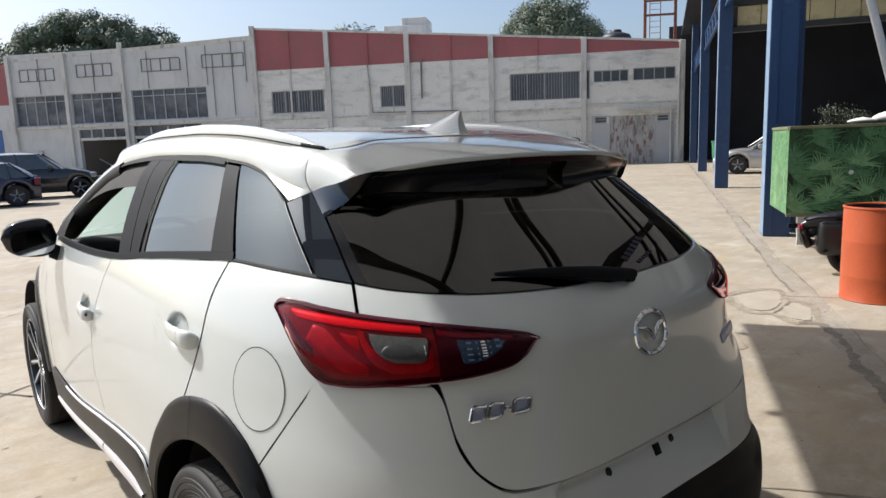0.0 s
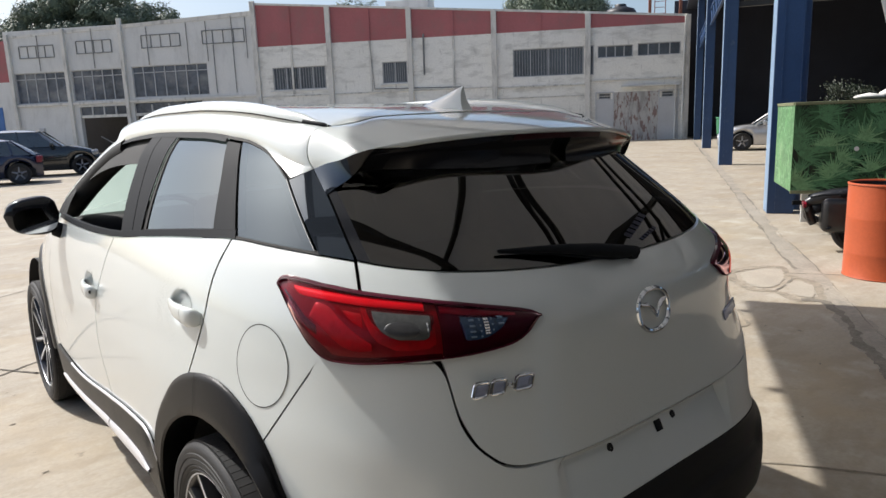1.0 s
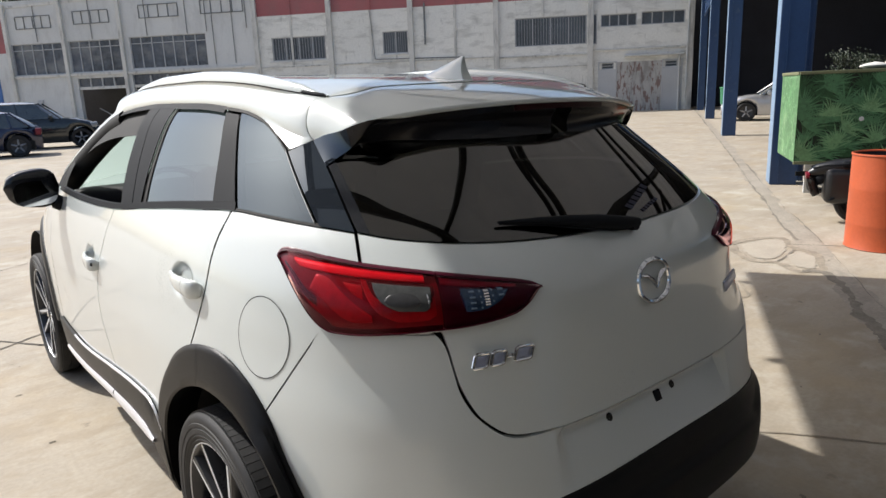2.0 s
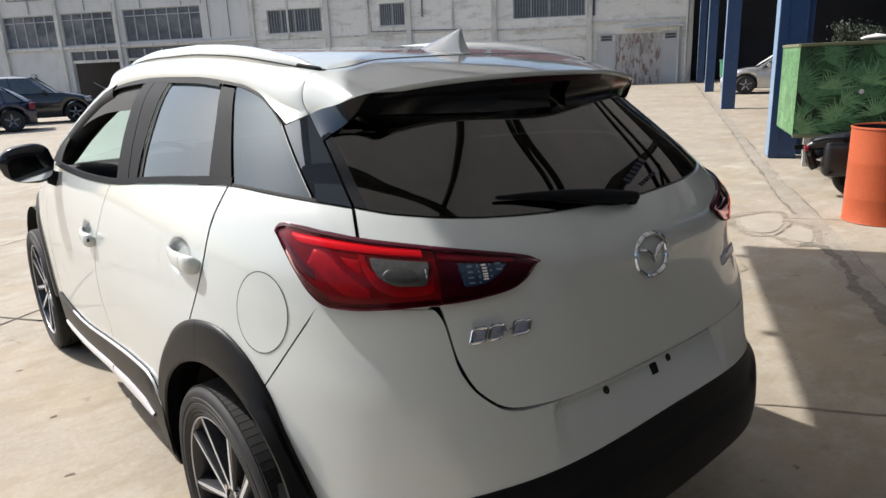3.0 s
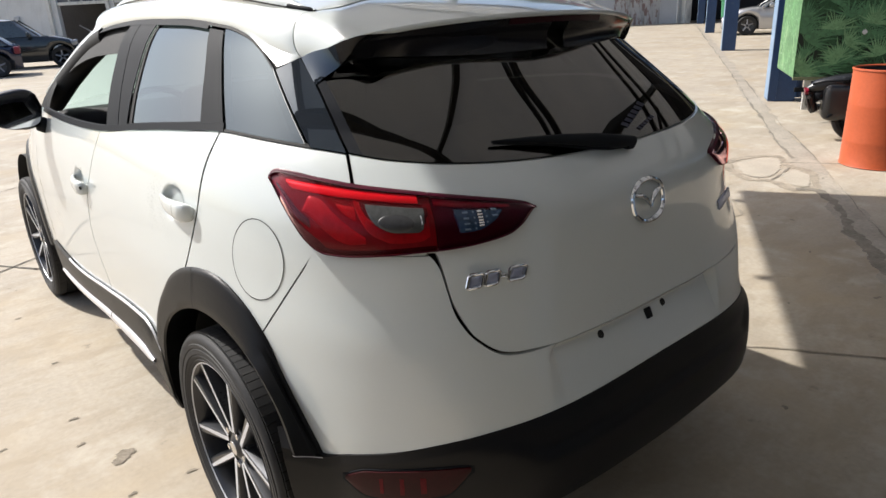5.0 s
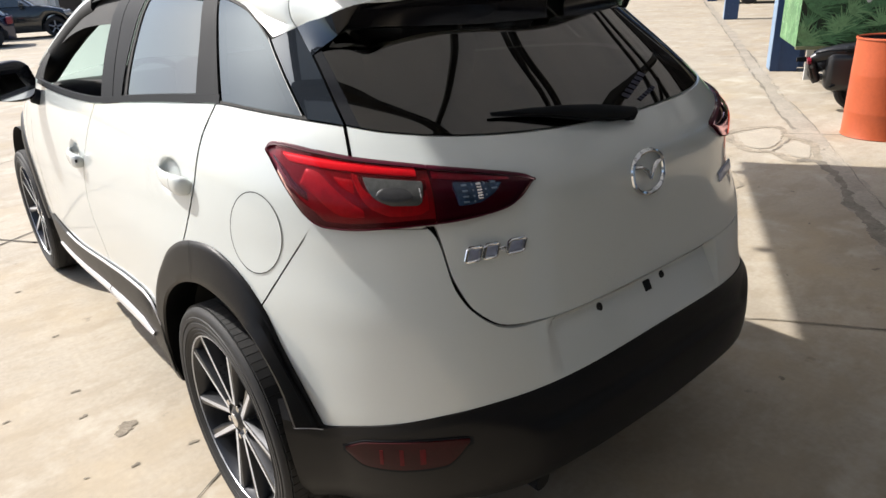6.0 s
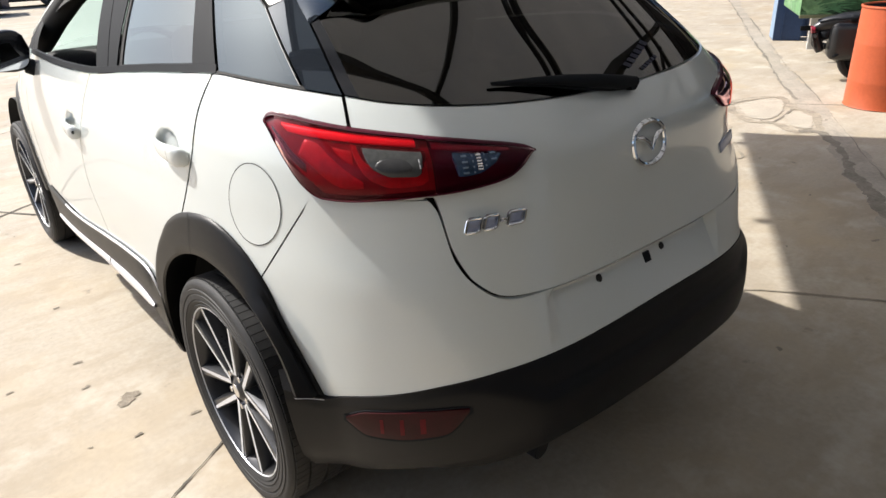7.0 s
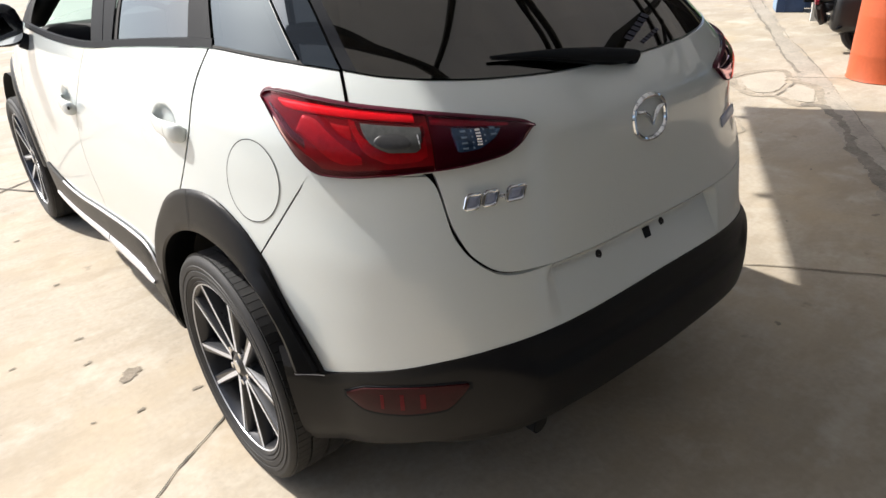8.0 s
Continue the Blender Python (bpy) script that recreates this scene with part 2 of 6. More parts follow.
def panel(cols, low, high, nz=10, off=0.0, lip=0.012, left=None, right=None):
    """A pressed panel on the shell: its columns' angles, its lower and upper edge as heights over the angle, edges turned inwards.
    left and right: the angle of its side edges over the height, in place of the first and last column."""
    rows = []
    for j in range(nz + 1):
        v = j / nz
        row = []
        for a in cols:
            b = a
            for _ in range(4 if left or right else 1):
                z = low(b) + (high(b) - low(b)) * v
                if left or right:
                    u = (a - cols[0]) / (cols[-1] - cols[0])
                    b = (left(z) if left else cols[0]) * (1 - u) + (right(z) if right else cols[-1]) * u
            row.append((b, z))
        rows.append(row)
    outer = [[skin(b, z, off) for b, z in r] for r in rows]
    inner = lambda r: [skin(b, z, off - lip) for b, z in r]
    outer = [inner(rows[0])] + outer + [inner(rows[-1])]
    outer = [[skin(rows[min(max(i - 1, 0), nz)][0][0], rows[min(max(i - 1, 0), nz)][0][1], off - lip)] + r + [skin(rows[min(max(i - 1, 0), nz)][-1][0], rows[min(max(i - 1, 0), nz)][-1][1], off - lip)] for i, r in enumerate(outer)]
    return grid(outer)


def span(a, b, n, *extra):
    return sorted(set([a + (b - a) * i / n for i in range(n + 1)] + [e for e in extra if a < e < b]))


def both(name, geo, mat, parent, label=""):
    """The same part on the left and on the right side of the car."""
    return part(name, geo, mat, parent, label), part(name, mirrored(geo), mat, parent, label)


def arch(y, yw, r, low):
    """The height of a round wheel opening's edge over the length of the car."""
    d = abs(y - yw)
    return max(low, 0.335 + math.sqrt(r * r - d * d)) if d < r else low


belt = curve((-60, 1.07), (-44, 1.092), (-14, 1.098), (6.5, 1.108), (27, 1.139), (42.6, 1.166), (51.4, 1.178), (55.7, 1.172), (60.6, 1.162), (63.8, 1.153), (67, 1.14), (74.6, 1.123), (82, 1.113), (90, 1.107))
gutter = curve((-58, 1.12), (-50, 1.30), (-42, 1.375), (-30, 1.412), (-20, 1.424), (0, 1.433), (33, 1.429), (48.8, 1.409), (53.4, 1.386), (55.9, 1.352), (57.6, 1.312))
door_gap = curve((.5, 3.5), (.58, 1.6), (.732, -3.0), (.877, -1.3), (.982, 3.5), (1.1, 8.5))
rear_gap = curve((.8, 42.8), (.844, 44.1), (.988, 47.2), (1.093, 48.6), (1.18, 50.8))
seam = curve((53.6, .72), (54.3, .745), (57.2, .85), (60.1, .956))
clad_top = curve((54.4, .532), (55.9, .524), (57.5, .513), (59.1, .503), (61.3, .523), (64.7, .552), (68.6, .581), (72.8, .597), (77.8, .603), (84.4, .606), (90, .607))


def mir(f):
    return lambda a: f(a if a <= 90 else 180 - a)


car = thing("white_hatchback", (0, 0, 0), "pearl white compact crossover car with black cladding, parked on concrete", "car")
G = 0.19   # half a panel gap, in degrees
side_low = lambda a: .50

# inner shell that shows black in the panel gaps
inner_rows = []
for i in range(15):
    row = []
    for a in range(-180, 180, 3):
        aa = a if a <= 90 else a
        e = abs(aa) if abs(aa) <= 90 else 180 - abs(aa)
        e = e if aa >= 0 else -e
        base_z = .41 if -50 < e < 30 else .25
        lo = max(arch(skin(e, .5).y, 0, .40, base_z), arch(skin(e, .5).y, 2.57, .40, base_z)) + .03
        top = belt(e) - .01 if e > -58 else .93
        z = lo + (top - lo) * i / 14
        row.append(skin(a, z, -.032))
    inner_rows.append(row)
part("inner_shell", grid(inner_rows, closed=True), SHADOW_GAP, car)

# front wings, bonnet and bumper as one front body
rows = []
fcols = span(-132, -48.3, 70)
for i in range(12):
    row = []
    for a in fcols:
        e = a if a >= -90 else -180 - a
        lo = max(.25, arch(skin(e, .5).y, 2.57, .46, .25))
        hi = .985 if e < -58 else .985 + .09 * (e + 58) / 10
        row.append(skin(a, lo + (hi - lo) * i / 11))
    rows.append(row)
part("front_body", grid(rows), PAINT, car)
rows = []
for i in range(9):
    s = i / 8
    rows.append([Vector((p.x * (1 - s), p.y + s * .25 * (1 - abs(p.x)), .985 + .06 * (1 - (1 - s) ** 2))) for p in [skin(a, .985) for a in fcols]])
part("bonnet", grid(rows), PAINT, car)

# doors
door_f = panel(span(-48, 2, 90), side_low, lambda a: belt(a) - .004, 52, right=lambda z: door_gap(z) - G, left=lambda z: -48.0)
doors_front = both("front_door", door_f, PAINT, car)
door_r = panel(span(2, 45, 150), lambda a: max(.50, arch(skin(a, .6).y, 0, .44, .50)), lambda a: belt(a) - .004, 70, left=lambda z: door_gap(z) + G, right=lambda z: rear_gap(z) - .12)
doors_rear = both("rear_door", door_r, PAINT, car)

# quarter panels, bumper, tailgate
def quarter_low(a):
    p = skin(a, .7)
    return max(arch(p.y, 0, .42, .48), seam(a) + .003 if a > 53.4 else 0)


quarter = panel(span(44, 63.8, 60), quarter_low, lambda a: belt(a) - .004, 14, left=lambda z: rear_gap(z) + .12, right=lambda z: 63.75)
quarters = both("quarter_panel", quarter, PAINT, car)


def bump_high(a):
    if a < 60.1:
        return seam(a) - .003
    return .966 if a < 68.3 else min(.966, hatch(a) - .0008 - .0027 * min(1, max(0, (77.5 - a) / 3)) - .008 * min(1, max(0, (70.8 - a) / 1.2)))


def bump_low(a):
    return min(bump_high(a) - .004, max(clad_top(a), arch(skin(a, .6).y, 0, .405, .3)))


ends = [76.3 + .2 * i for i in range(9)] + [100.1 - .1 * i for i in range(9)]
bcols = span(53.6, 126.4, 100, *ends, *[68.3 + .15 * i for i in range(20)], *[111.7 - .15 * i for i in range(20)])
bumper = part("rear_bumper", panel(bcols, mir(bump_low), mir(bump_high), 22), PAINT, car)


def gate_low(a):
    return .968 if a < 68.3 else min(.972, hatch(a) + .0008 + .0037 * min(1, max(0, (77.5 - a) / 3)) + .008 * min(1, max(0, (70.8 - a) / 1.2)))


gcols = span(64.05, 115.95, 90, *ends, *[68.3 + .15 * i for i in range(20)], *[111.7 - .15 * i for i in range(20)])
tailgate = part("tailgate", panel(gcols, mir(gate_low), mir(lambda a: belt(a) - .003), 14, 0, .014), PAINT, car)

# black lower cladding at the tail, wheel arches, sills
clad_low = curve((54.4, .235), (56.5, .255), (60.5, .272), (64.3, .325), (68.4, .365), (72.7, .388), (80, .395), (90, .385))
lower_rows = []
lcols = span(54.4, 125.6, 110)
for z_k in (0, .06, .2, .35, .45, .52, .58, .63, .68, .73, .78, .83, .88, .93, .97, 1.0):
    row = []
    for a in lcols:
        a = 90 + (a - 90) * (90 - 55.75 - .75 * (1 - z_k)) / 35.6
        e = a if a <= 90 else 180 - a
        top = clad_top(e) - .001
        bot = clad_low(e)
        z = bot + (top - bot) * z_k
        step_at = .95 - .31 * min(1, max(0, (e - 70.5) / 5)) ** 1.5
        ledge = .013 * min(1, max(0, (step_at - z_k) / .07)) * min(1, max(0, (e - 69) / 6))
        row.append(skin(a, z, (.005 if z_k < .95 else .002) + ledge + .045 * (max(0, 60.5 - e) / 4.6) ** 1.3))
    lower_rows.append(row)
under = [[Vector((p.x * .80, p.y + .22, p.z - .06)) for p in lower_rows[0]], [Vector((p.x * .97, p.y + .03, p.z - .012)) for p in lower_rows[0]]]
valance = part("bumper_cladding", grid(under + lower_rows + [[skin(a, mir(clad_top)(a) - .001, -.02) for a in lcols]]), CLADDING, car, "grained black plastic lower bumper")


arch_outer = curve((-10, .438), (20, .445), (40, .455), (57, .468), (70, .494), (80, .511), (87, .519), (98, .527), (110, .515), (120, .492), (132, .451), (141, .436), (149, .432), (157, .432), (170, .432))
arch_inner = curve((-10, .384), (24, .385), (40, .391), (59, .395), (75, .403), (92, .415), (107, .419), (119, .416), (133, .402), (141, .386), (149.5, .367), (170, .34))
arch_flare = curve((60, .008), (80, .010), (92, .014), (107, .022), (127, .040), (141, .050), (160, .053))


def arch_trim(yw, t0, t1, outer_r, inner_r, flare, shear=0.0):
    """The plastic ring round a wheel opening: it grows out of the shell, with its edge turned in to the wheel well."""
    rows = []
    for i in range(61):
        t = t0 + (t1 - t0) * i / 60
        back = shear * min(1, max(0, (t - 110) / (t1 - 110)))     # t: 0 ahead, 90 on top, 180 behind; its end is cut level
        outer, inner, out = outer_r(t), inner_r(t - back), flare(t)
        row = []
        for r, off in ((outer + .003, -.008), (outer, .003), (outer - .006, .008), (outer - .012, .010), (outer + (inner - outer) * .35, .010 + (out - .010) * .4), (outer + (inner - outer) * .7, .010 + (out - .010) * .8), (inner + .008, out), (inner, out - .005), (inner - .002, out - .03), (inner, -.06), (inner - .01, -.2)):
            u = radians(t - back * min(1, max(0, (outer - r) / (outer - inner))))
            y, z = yw + r * math.cos(u), max(.20, .335 + r * math.sin(u))
            row.append(skin(turn_of(y, z), z, off))
        rows.append(row)
    return grid(rows, flip=True)


both("rear_wheel_arch_trim", arch_trim(0, -8, 157.3, arch_outer, arch_inner, arch_flare, 7.8), CLADDING, car, "grained black plastic arch trim")
both("front_wheel_arch_trim", arch_trim(2.57, 5, 172, lambda t: .455 + .085 * math.sin(radians(max(0, min(180, (t - 30) * 1.25)))), lambda t: .395 + .045 * math.sin(radians(t)), lambda t: .012), CLADDING, car, "grained black plastic arch trim")
for t in (83.5,):       # joint between the door's piece and the wing's
    line = [.5 * (.528 + .41) + (.5 - k / 12) * .112 for k in range(13)]
    rows_j = []
    for r in line:
        row = []
        for d in (-.16, .16):
            tt = t + d + (r - .41) * 25
            q = max(0, min(1, (arch_outer(tt) - .012 - r) / (arch_outer(tt) - .012 - arch_inner(tt))))
            y, z = r * math.cos(radians(tt)), .335 + r * math.sin(radians(tt))
            row.append(skin(turn_of(y, z), z, .0115 + (arch_flare(tt) - .010) * min(1, q * 1.14)))
        rows_j.append(row)
    both("trim_joint", grid(rows_j), SHADOW_GAP, car)
tip_rows = []
for k in range(13):       # the arch trim's lower end meets the bumper cladding
    q = k / 12
    r = .432 - .063 * q
    row = []
    for d in (-.10, .14):
        t = 157.3 - 7.8 * q + d
        y, z = r * math.cos(radians(t)), .335 + r * math.sin(radians(t))
        row.append(skin(turn_of(y, z), z, .0125 + .042 * min(1, q * 1.1)))
    tip_rows.append(row)
both("trim_end", grid(tip_rows, flip=True), SILVER, car, "thin bright edge of the arch trim")

sill_rows = []
scols = span(-49, 31, 50)
sill_top = curve((-50, .49), (-35, .492), (0, .545), (17, .57), (25, .575), (28.5, .56), (31, .50))
sill_low = curve((-49, .322), (-30, .354), (0, .394), (16, .398), (22, .386), (27, .34), (31, .285))
for drop, off in ((.10, -.16), (.035, -.07), (.006, -.012)):
    sill_rows.append([skin(a, sill_low(a) - drop, off) for a in scols])
for k, off in ((.02, .004), (.2, .012), (.7, .012), (.95, .010), (1.0, .002), (1.0, -.02)):
    sill_rows.append([skin(a, sill_low(a) + (sill_top(a) - sill_low(a)) * k, off) for a in scols])
sills = both("sill_trim", grid(sill_rows), CLADDING, car, "grained black plastic sill")


def strip(a0, a1, mid, width, off, n=40, depth=.006):
    """A raised strip along the shell with a rounded face; mid and width are functions of the angle."""
    rows = []
    for i in range(n + 1):
        a = a0 + (a1 - a0) * i / n
        w = width(a) / 2
        rows.append([skin(a, mid(a) + k * w, off + d) for k, d in ((-1, -depth), (-1, 0), (-.6, depth * .8), (0, depth), (.6, depth * .8), (1, 0), (1, -depth))])
    return grid(rows, flip=True)


for s_part in sills:
    flip_x = s_part is sills[1]
    for a0, a1, nm in ((-47, -.9, "front_chrome_strip"), (-.3, 26, "rear_chrome_strip")):
        low_mid = curve((-50, .352), (-30, .385), (0, .428), (18, .434), (26, .424))
        wide = curve((-47, .022), (-44, .034), (0, .042), (12, .054), (22, .048), (26, .014))
        geo = strip(a0, a1, low_mid, wide, .013)
        part(nm, mirrored(geo) if flip_x else geo, SILVER, s_part, "bright silver strip")
    geo = strip(-36, 31, lambda a: sill_top(a) - .004, lambda a: .011, .008, 60, .003)
    part("edge_strip", mirrored(geo) if flip_x else geo, SILVER, s_part, "bright silver strip")

# ---- glass house ----
front_sash = curve((1.12, 13.4), (1.138, 12.6), (1.412, -5.0), (1.44, -7))
b_split = curve((1.12, 20.8), (1.148, 19.8), (1.42, 3.9), (1.44, 2.5))
rear_sash = curve((1.12, 25.5), (1.155, 24.5), (1.41, 18.1), (1.44, 17.5))
app_front = curve((1.13, 47.9), (1.191, 47.2), (1.322, 46.0), (1.39, 44.9), (1.43, 44.2))
app_rear = curve((1.13, 52.1), (1.194, 51.3), (1.382, 48.9), (1.43, 48.2))
wedge_front = curve((1.15, 61.0), (1.165, 60.7), (1.31, 57.7), (1.34, 57.1))
wedge_rear = curve((1.14, 64.1), (1.155, 63.9), (1.277, 62.2), (1.333, 60.9), (1.345, 60.6))
LOW = lambda a: belt(a) + .016
TOP = lambda a: gutter(a) - .014


def pane(left, right, off, low=LOW, high=TOP, n=12, nz=10, lip=.004):
    lo_a, hi_a = left(1.25), right(1.25)
    return panel(span(lo_a, hi_a, n), low, high, nz, off, lip, left, right)


both("belt_moulding", panel(span(-46, 51.2, 60), lambda a: belt(a) - .001, lambda a: belt(a) + .016, 2, .004, .012), SATIN, car, "satin black window moulding")
both("quarter_seal", panel(span(51.3, 61, 14), lambda a: belt(a) - .001, lambda a: belt(a) + .004, 2, .002, .012), SHADOW_GAP, car)
both("quarter_edge", panel(span(43, 57.5, 30), lambda a: gutter(a) - .007, lambda a: gutter(a) - .0005, 2, .004, .012), SHADOW_GAP, car, "thin black window seal")
both("window_top_moulding", panel(span(-54, 44, 70), lambda a: gutter(a) - .016, lambda a: gutter(a) + .001, 2, .003, .012), SATIN, car)
for k, mirror_it in ((0, False), (1, True)):
    fx = mirrored if mirror_it else (lambda g: g)
    part("door_sash", fx(pane(front_sash, lambda z: b_split(z) - .22, .002)), SATIN, doors_front[k], "satin black pillar cover")
    part("door_sash", fx(pane(lambda z: b_split(z) + .22, rear_sash, .002)), SATIN, doors_rear[k], "satin black pillar cover")
    part("rear_applique", fx(pane(app_front, lambda z: app_rear(z) - .3, .002)), SATIN, doors_rear[k], "satin black corner panel")
    part("door_seal", fx(pane(lambda z: rear_sash(z) - .3, lambda z: rear_sash(z) + 1.5, -.005, n=3)), SHADOW_GAP, doors_rear[k], "black rubber seal")
    g = part("door_window", fx(pane(lambda z: rear_sash(z) + 1.0, app_front, -.008, low=lambda a: belt(a) + .012, high=lambda a: gutter(a) - .012)), SMOKE, doors_rear[k], "dark tinted glass")
    part("quarter_window", fx(pane(lambda z: app_rear(z) + .15, lambda z: wedge_front(z) - .25, .001, low=lambda a: belt(a) + .004, high=lambda a: gutter(a) - .003, nz=14)), SKY_TINT, quarters[k], "dark tinted glass, its reflection coloured sky blue")
    # Thin strip painted in for the glint along the pane's rear edge.
    edge_rows = [[skin(wedge_front(z) + d, z, .0042) for d in (-.24, -.21, -.18)] for z in [1.168 + .145 * i / 20 for i in range(21)]]
    part("glass_edge_glint", fx(grid(edge_rows, flip=True)), EDGE_GLINT, quarters[k], "thin grey painted glint along the glass edge")
    rows = []
    for j in range(15):
        row = []
        for i in range(9):
            u, a = i / 8, 60.0
            for _ in range(4):
                z = belt(a) + .001 + (1.309 + .024 * u - belt(a) - .001) * j / 14
                a = (wedge_front(z) + .1) * (1 - u) + (wedge_rear(z) - .12) * u
            row.append(skin(a, z, .003))
        rows.append(row)
    part("corner_panel", fx(grid(rows)), WEDGE, quarters[k], "gloss black pillar panel")
    for line_a, w in ((b_split, 2.2), (app_rear, 1.0), (rear_sash, .8), (wedge_front, 1.2), (wedge_rear, 1.4), (app_front, .8)):
        part("pillar_core", fx(pane(lambda z: line_a(z) - w, lambda z: line_a(z) + w, -.016, n=4, high=(lambda a: 1.340) if line_a in (wedge_front, wedge_rear) else TOP)), SHADOW_GAP, car)
part("door_window", mirrored(pane(lambda z: -46 + 60 * max(0, z - 1.2), front_sash, -.008)), CLEAR, doors_front[1], "clear glass")

both("window_inner_frame", panel(span(-46, 4, 30), lambda a: gutter(a) - .105, lambda a: gutter(a) - .01, 3, -.022, .01), SHADOW_GAP, car)
both("pillar_inner_trim", tube([skin(a, z, -.05) for a, z in ((-55, 1.10), (-51, 1.2), (-47, 1.29), (-42, 1.345), (-34, 1.375))], .045, 10), SHADOW_GAP, car)
# front pillars: white folded strips from the wings up to the roof
pillar = [[skin(a, gutter(a), .002) + Vector((k * .9, k * .35, h)) for k, h in ((.01, -.006), (0, 0), (.006, .012), (.02, .026), (.045, .036), (.075, .034), (.085, .01))] for a in span(-57.5, -34, 22)]
both("front_pillar", grid(pillar), PAINT, car, "white windscreen pillar")
both("mirror_sail", panel(span(-52, -44, 6), lambda a: belt(a) + .01, lambda a: min(gutter(a) - .02, belt(a) + .012 + .018 * (-44 - a)), 5, .002, .012), SATIN, car, "black corner panel")
rows = []
for i in range(9):
    z = 1.0 + .455 * i / 8
    rows.append([skin(a, z, -.004) for a in span(-123 + 8 * i / 8, -57 - 8 * i / 8, 24)])
part("windscreen", grid(rows), CLEAR, car, "clear glass")

# rear window and the black seal at its sides
gl_top = lambda a: 1.385 if a > 72 else 1.385 - .006 * (72 - a)
part("rear_window", panel(span(64, 116, 60), mir(lambda a: belt(a) + .001), mir(gl_top), 12, -.002, .004, left=lambda z: wedge_rear(z) + .12, right=lambda z: 180 - wedge_rear(z) - .12), TINT, tailgate, "dark tinted rear window")
for k in (0, 1):
    geo = panel(span(64, 66, 3), lambda a: belt(a) + .002, lambda a: 1.345, 10, .0015, .004, left=lambda z: wedge_rear(z) + .12, right=lambda z: wedge_rear(z) + 1.1)
    part("window_seal", mirrored(geo) if k else geo, BLACK_GLOSS, tailgate)

# ---- roof: side to side sections from the windscreen back to the tailgate's gap ----
crown = curve((-.15, 1.457), (-.09, 1.462), (0, 1.472), (.17, 1.488), (.5, 1.508), (.9, 1.521), (1.3, 1.512), (1.7, 1.46))
rim_pts = [skin(a, gutter(a), .002) for a in span(-38, 57.6, 120)]
rim_x = curve(*[(p.y, p.x) for p in reversed(rim_pts)])
rim_z = curve(*[(p.y, p.z) for p in reversed(rim_pts)])
corner = skin(60.9, 1.334, .003)
SHARE = [(i / 44) ** 1.25 for i in range(45)]       # steps along a section from its rim to the car's middle


def even(line, shares=SHARE):
    """Points at the given shares of a line's length."""
    acc = [0.0]
    for p, q in zip(line, line[1:]):
        acc.append(acc[-1] + (q - p).length)
    out, k = [], 0
    for u in shares:
        d = u * acc[-1]
        while k < len(line) - 2 and acc[k + 1] < d:
            k += 1
        out.append(line[k].lerp(line[k + 1], (d - acc[k]) / max(1e-9, acc[k + 1] - acc[k])))
    return out


def smooth_line(pts, n=14):
    """A rounded course through points."""
    pts = [Vector(p) for p in pts]
    out = []
    for i in range(len(pts) - 1):
        a, b, c, d = pts[max(0, i - 1)], pts[i], pts[i + 1], pts[min(len(pts) - 1, i + 2)]
        for j in range(n):
            k = j / n
            out.append(.5 * (2 * b + (c - a) * k + (2 * a - 5 * b + 4 * c - d) * k * k + (3 * b - a - 3 * c + d) * k ** 3))
    return out + [pts[-1]]


def roof_section(y):
    x0, z0, zc = rim_x(y), rim_z(y), crown(y)
    line = []
    for i in range(81):
        s = (i / 80) ** 3
        line.append(Vector((x0 * (1 - s), y, z0 + (zc - z0) * (1 - (1 - s) ** 6) ** (1 / 2.6))))
    return line


gate_line = smooth_line([corner, (-.563, -.090, 1.353), (-.560, -.080, 1.380), (-.549, -.074, 1.406), (-.538, -.074, 1.422), (-.523, -.080, 1.431), (-.500, -.088, 1.434), (-.436, -.092, 1.441), (-.400, -.093, 1.4475), (-.362, -.093, 1.4545), (-.300, -.092, 1.4575), (-.2, -.091, 1.460), (-.1, -.090, 1.4615), (0, -.090, 1.462)])
GATE = even(gate_line)
bottom_rim = smooth_line([rim_pts[-1], skin(59.2, 1.322, .003), corner])
rows = []
header = [Vector((-.60 * (1 - u), 1.74 - .55 * (.60 * (1 - u)) ** 2, 1.452 - .12 * (.60 * (1 - u)) ** 2 * 1.3)) for u in SHARE]
rows.append(header)
for y in (1.37, 1.3, 1.2, 1.1, .95, .8, .65, .5, .4, .32, .26, .21, .17):
    rows.append(even(roof_section(y)))
for i in range(1, 15):
    k = i / 14
    y = .17 + (-.054 - .17) * k
    sec = even(roof_section(y))
    w = k * k * (3 - 2 * k)
    foot = even(bottom_rim, [k ** 6])[0] if k > .7 else sec[0]
    rows.append([(p.lerp(g, w ** 1.6) if j else (foot if k > .7 else p)) for j, (p, g) in enumerate(zip(sec, GATE))])
rows[-1] = [g + Vector((0, .002, .0012 * u)) for g, u in zip(GATE, SHARE)]
inside = Vector((0, -.05, 1.22))
rows.append([p + (inside - p).normalized() * .012 for p in rows[-1]])
left_roof = grid(rows)
roof = part("roof", join(left_roof, mirrored(left_roof)), PAINT, car)
roof_rows = rows[:-1]

# ---- top of the tailgate: a white spoiler, with its black blade and side fins ----
LEAN = .034


def tilted(geo):
    """The right-hand copy, which sits a little lower towards its end."""
    v, f = mirrored(geo)
    return [(x, y, z - LEAN * x * min(1, max(0, (-.1 - y) / .25))) for x, y, z in v], f


def both_sides(name, geo, mat, parent, label=""):
    return part(name, geo, mat, parent, label), part(name, tilted(geo), mat, parent, label)


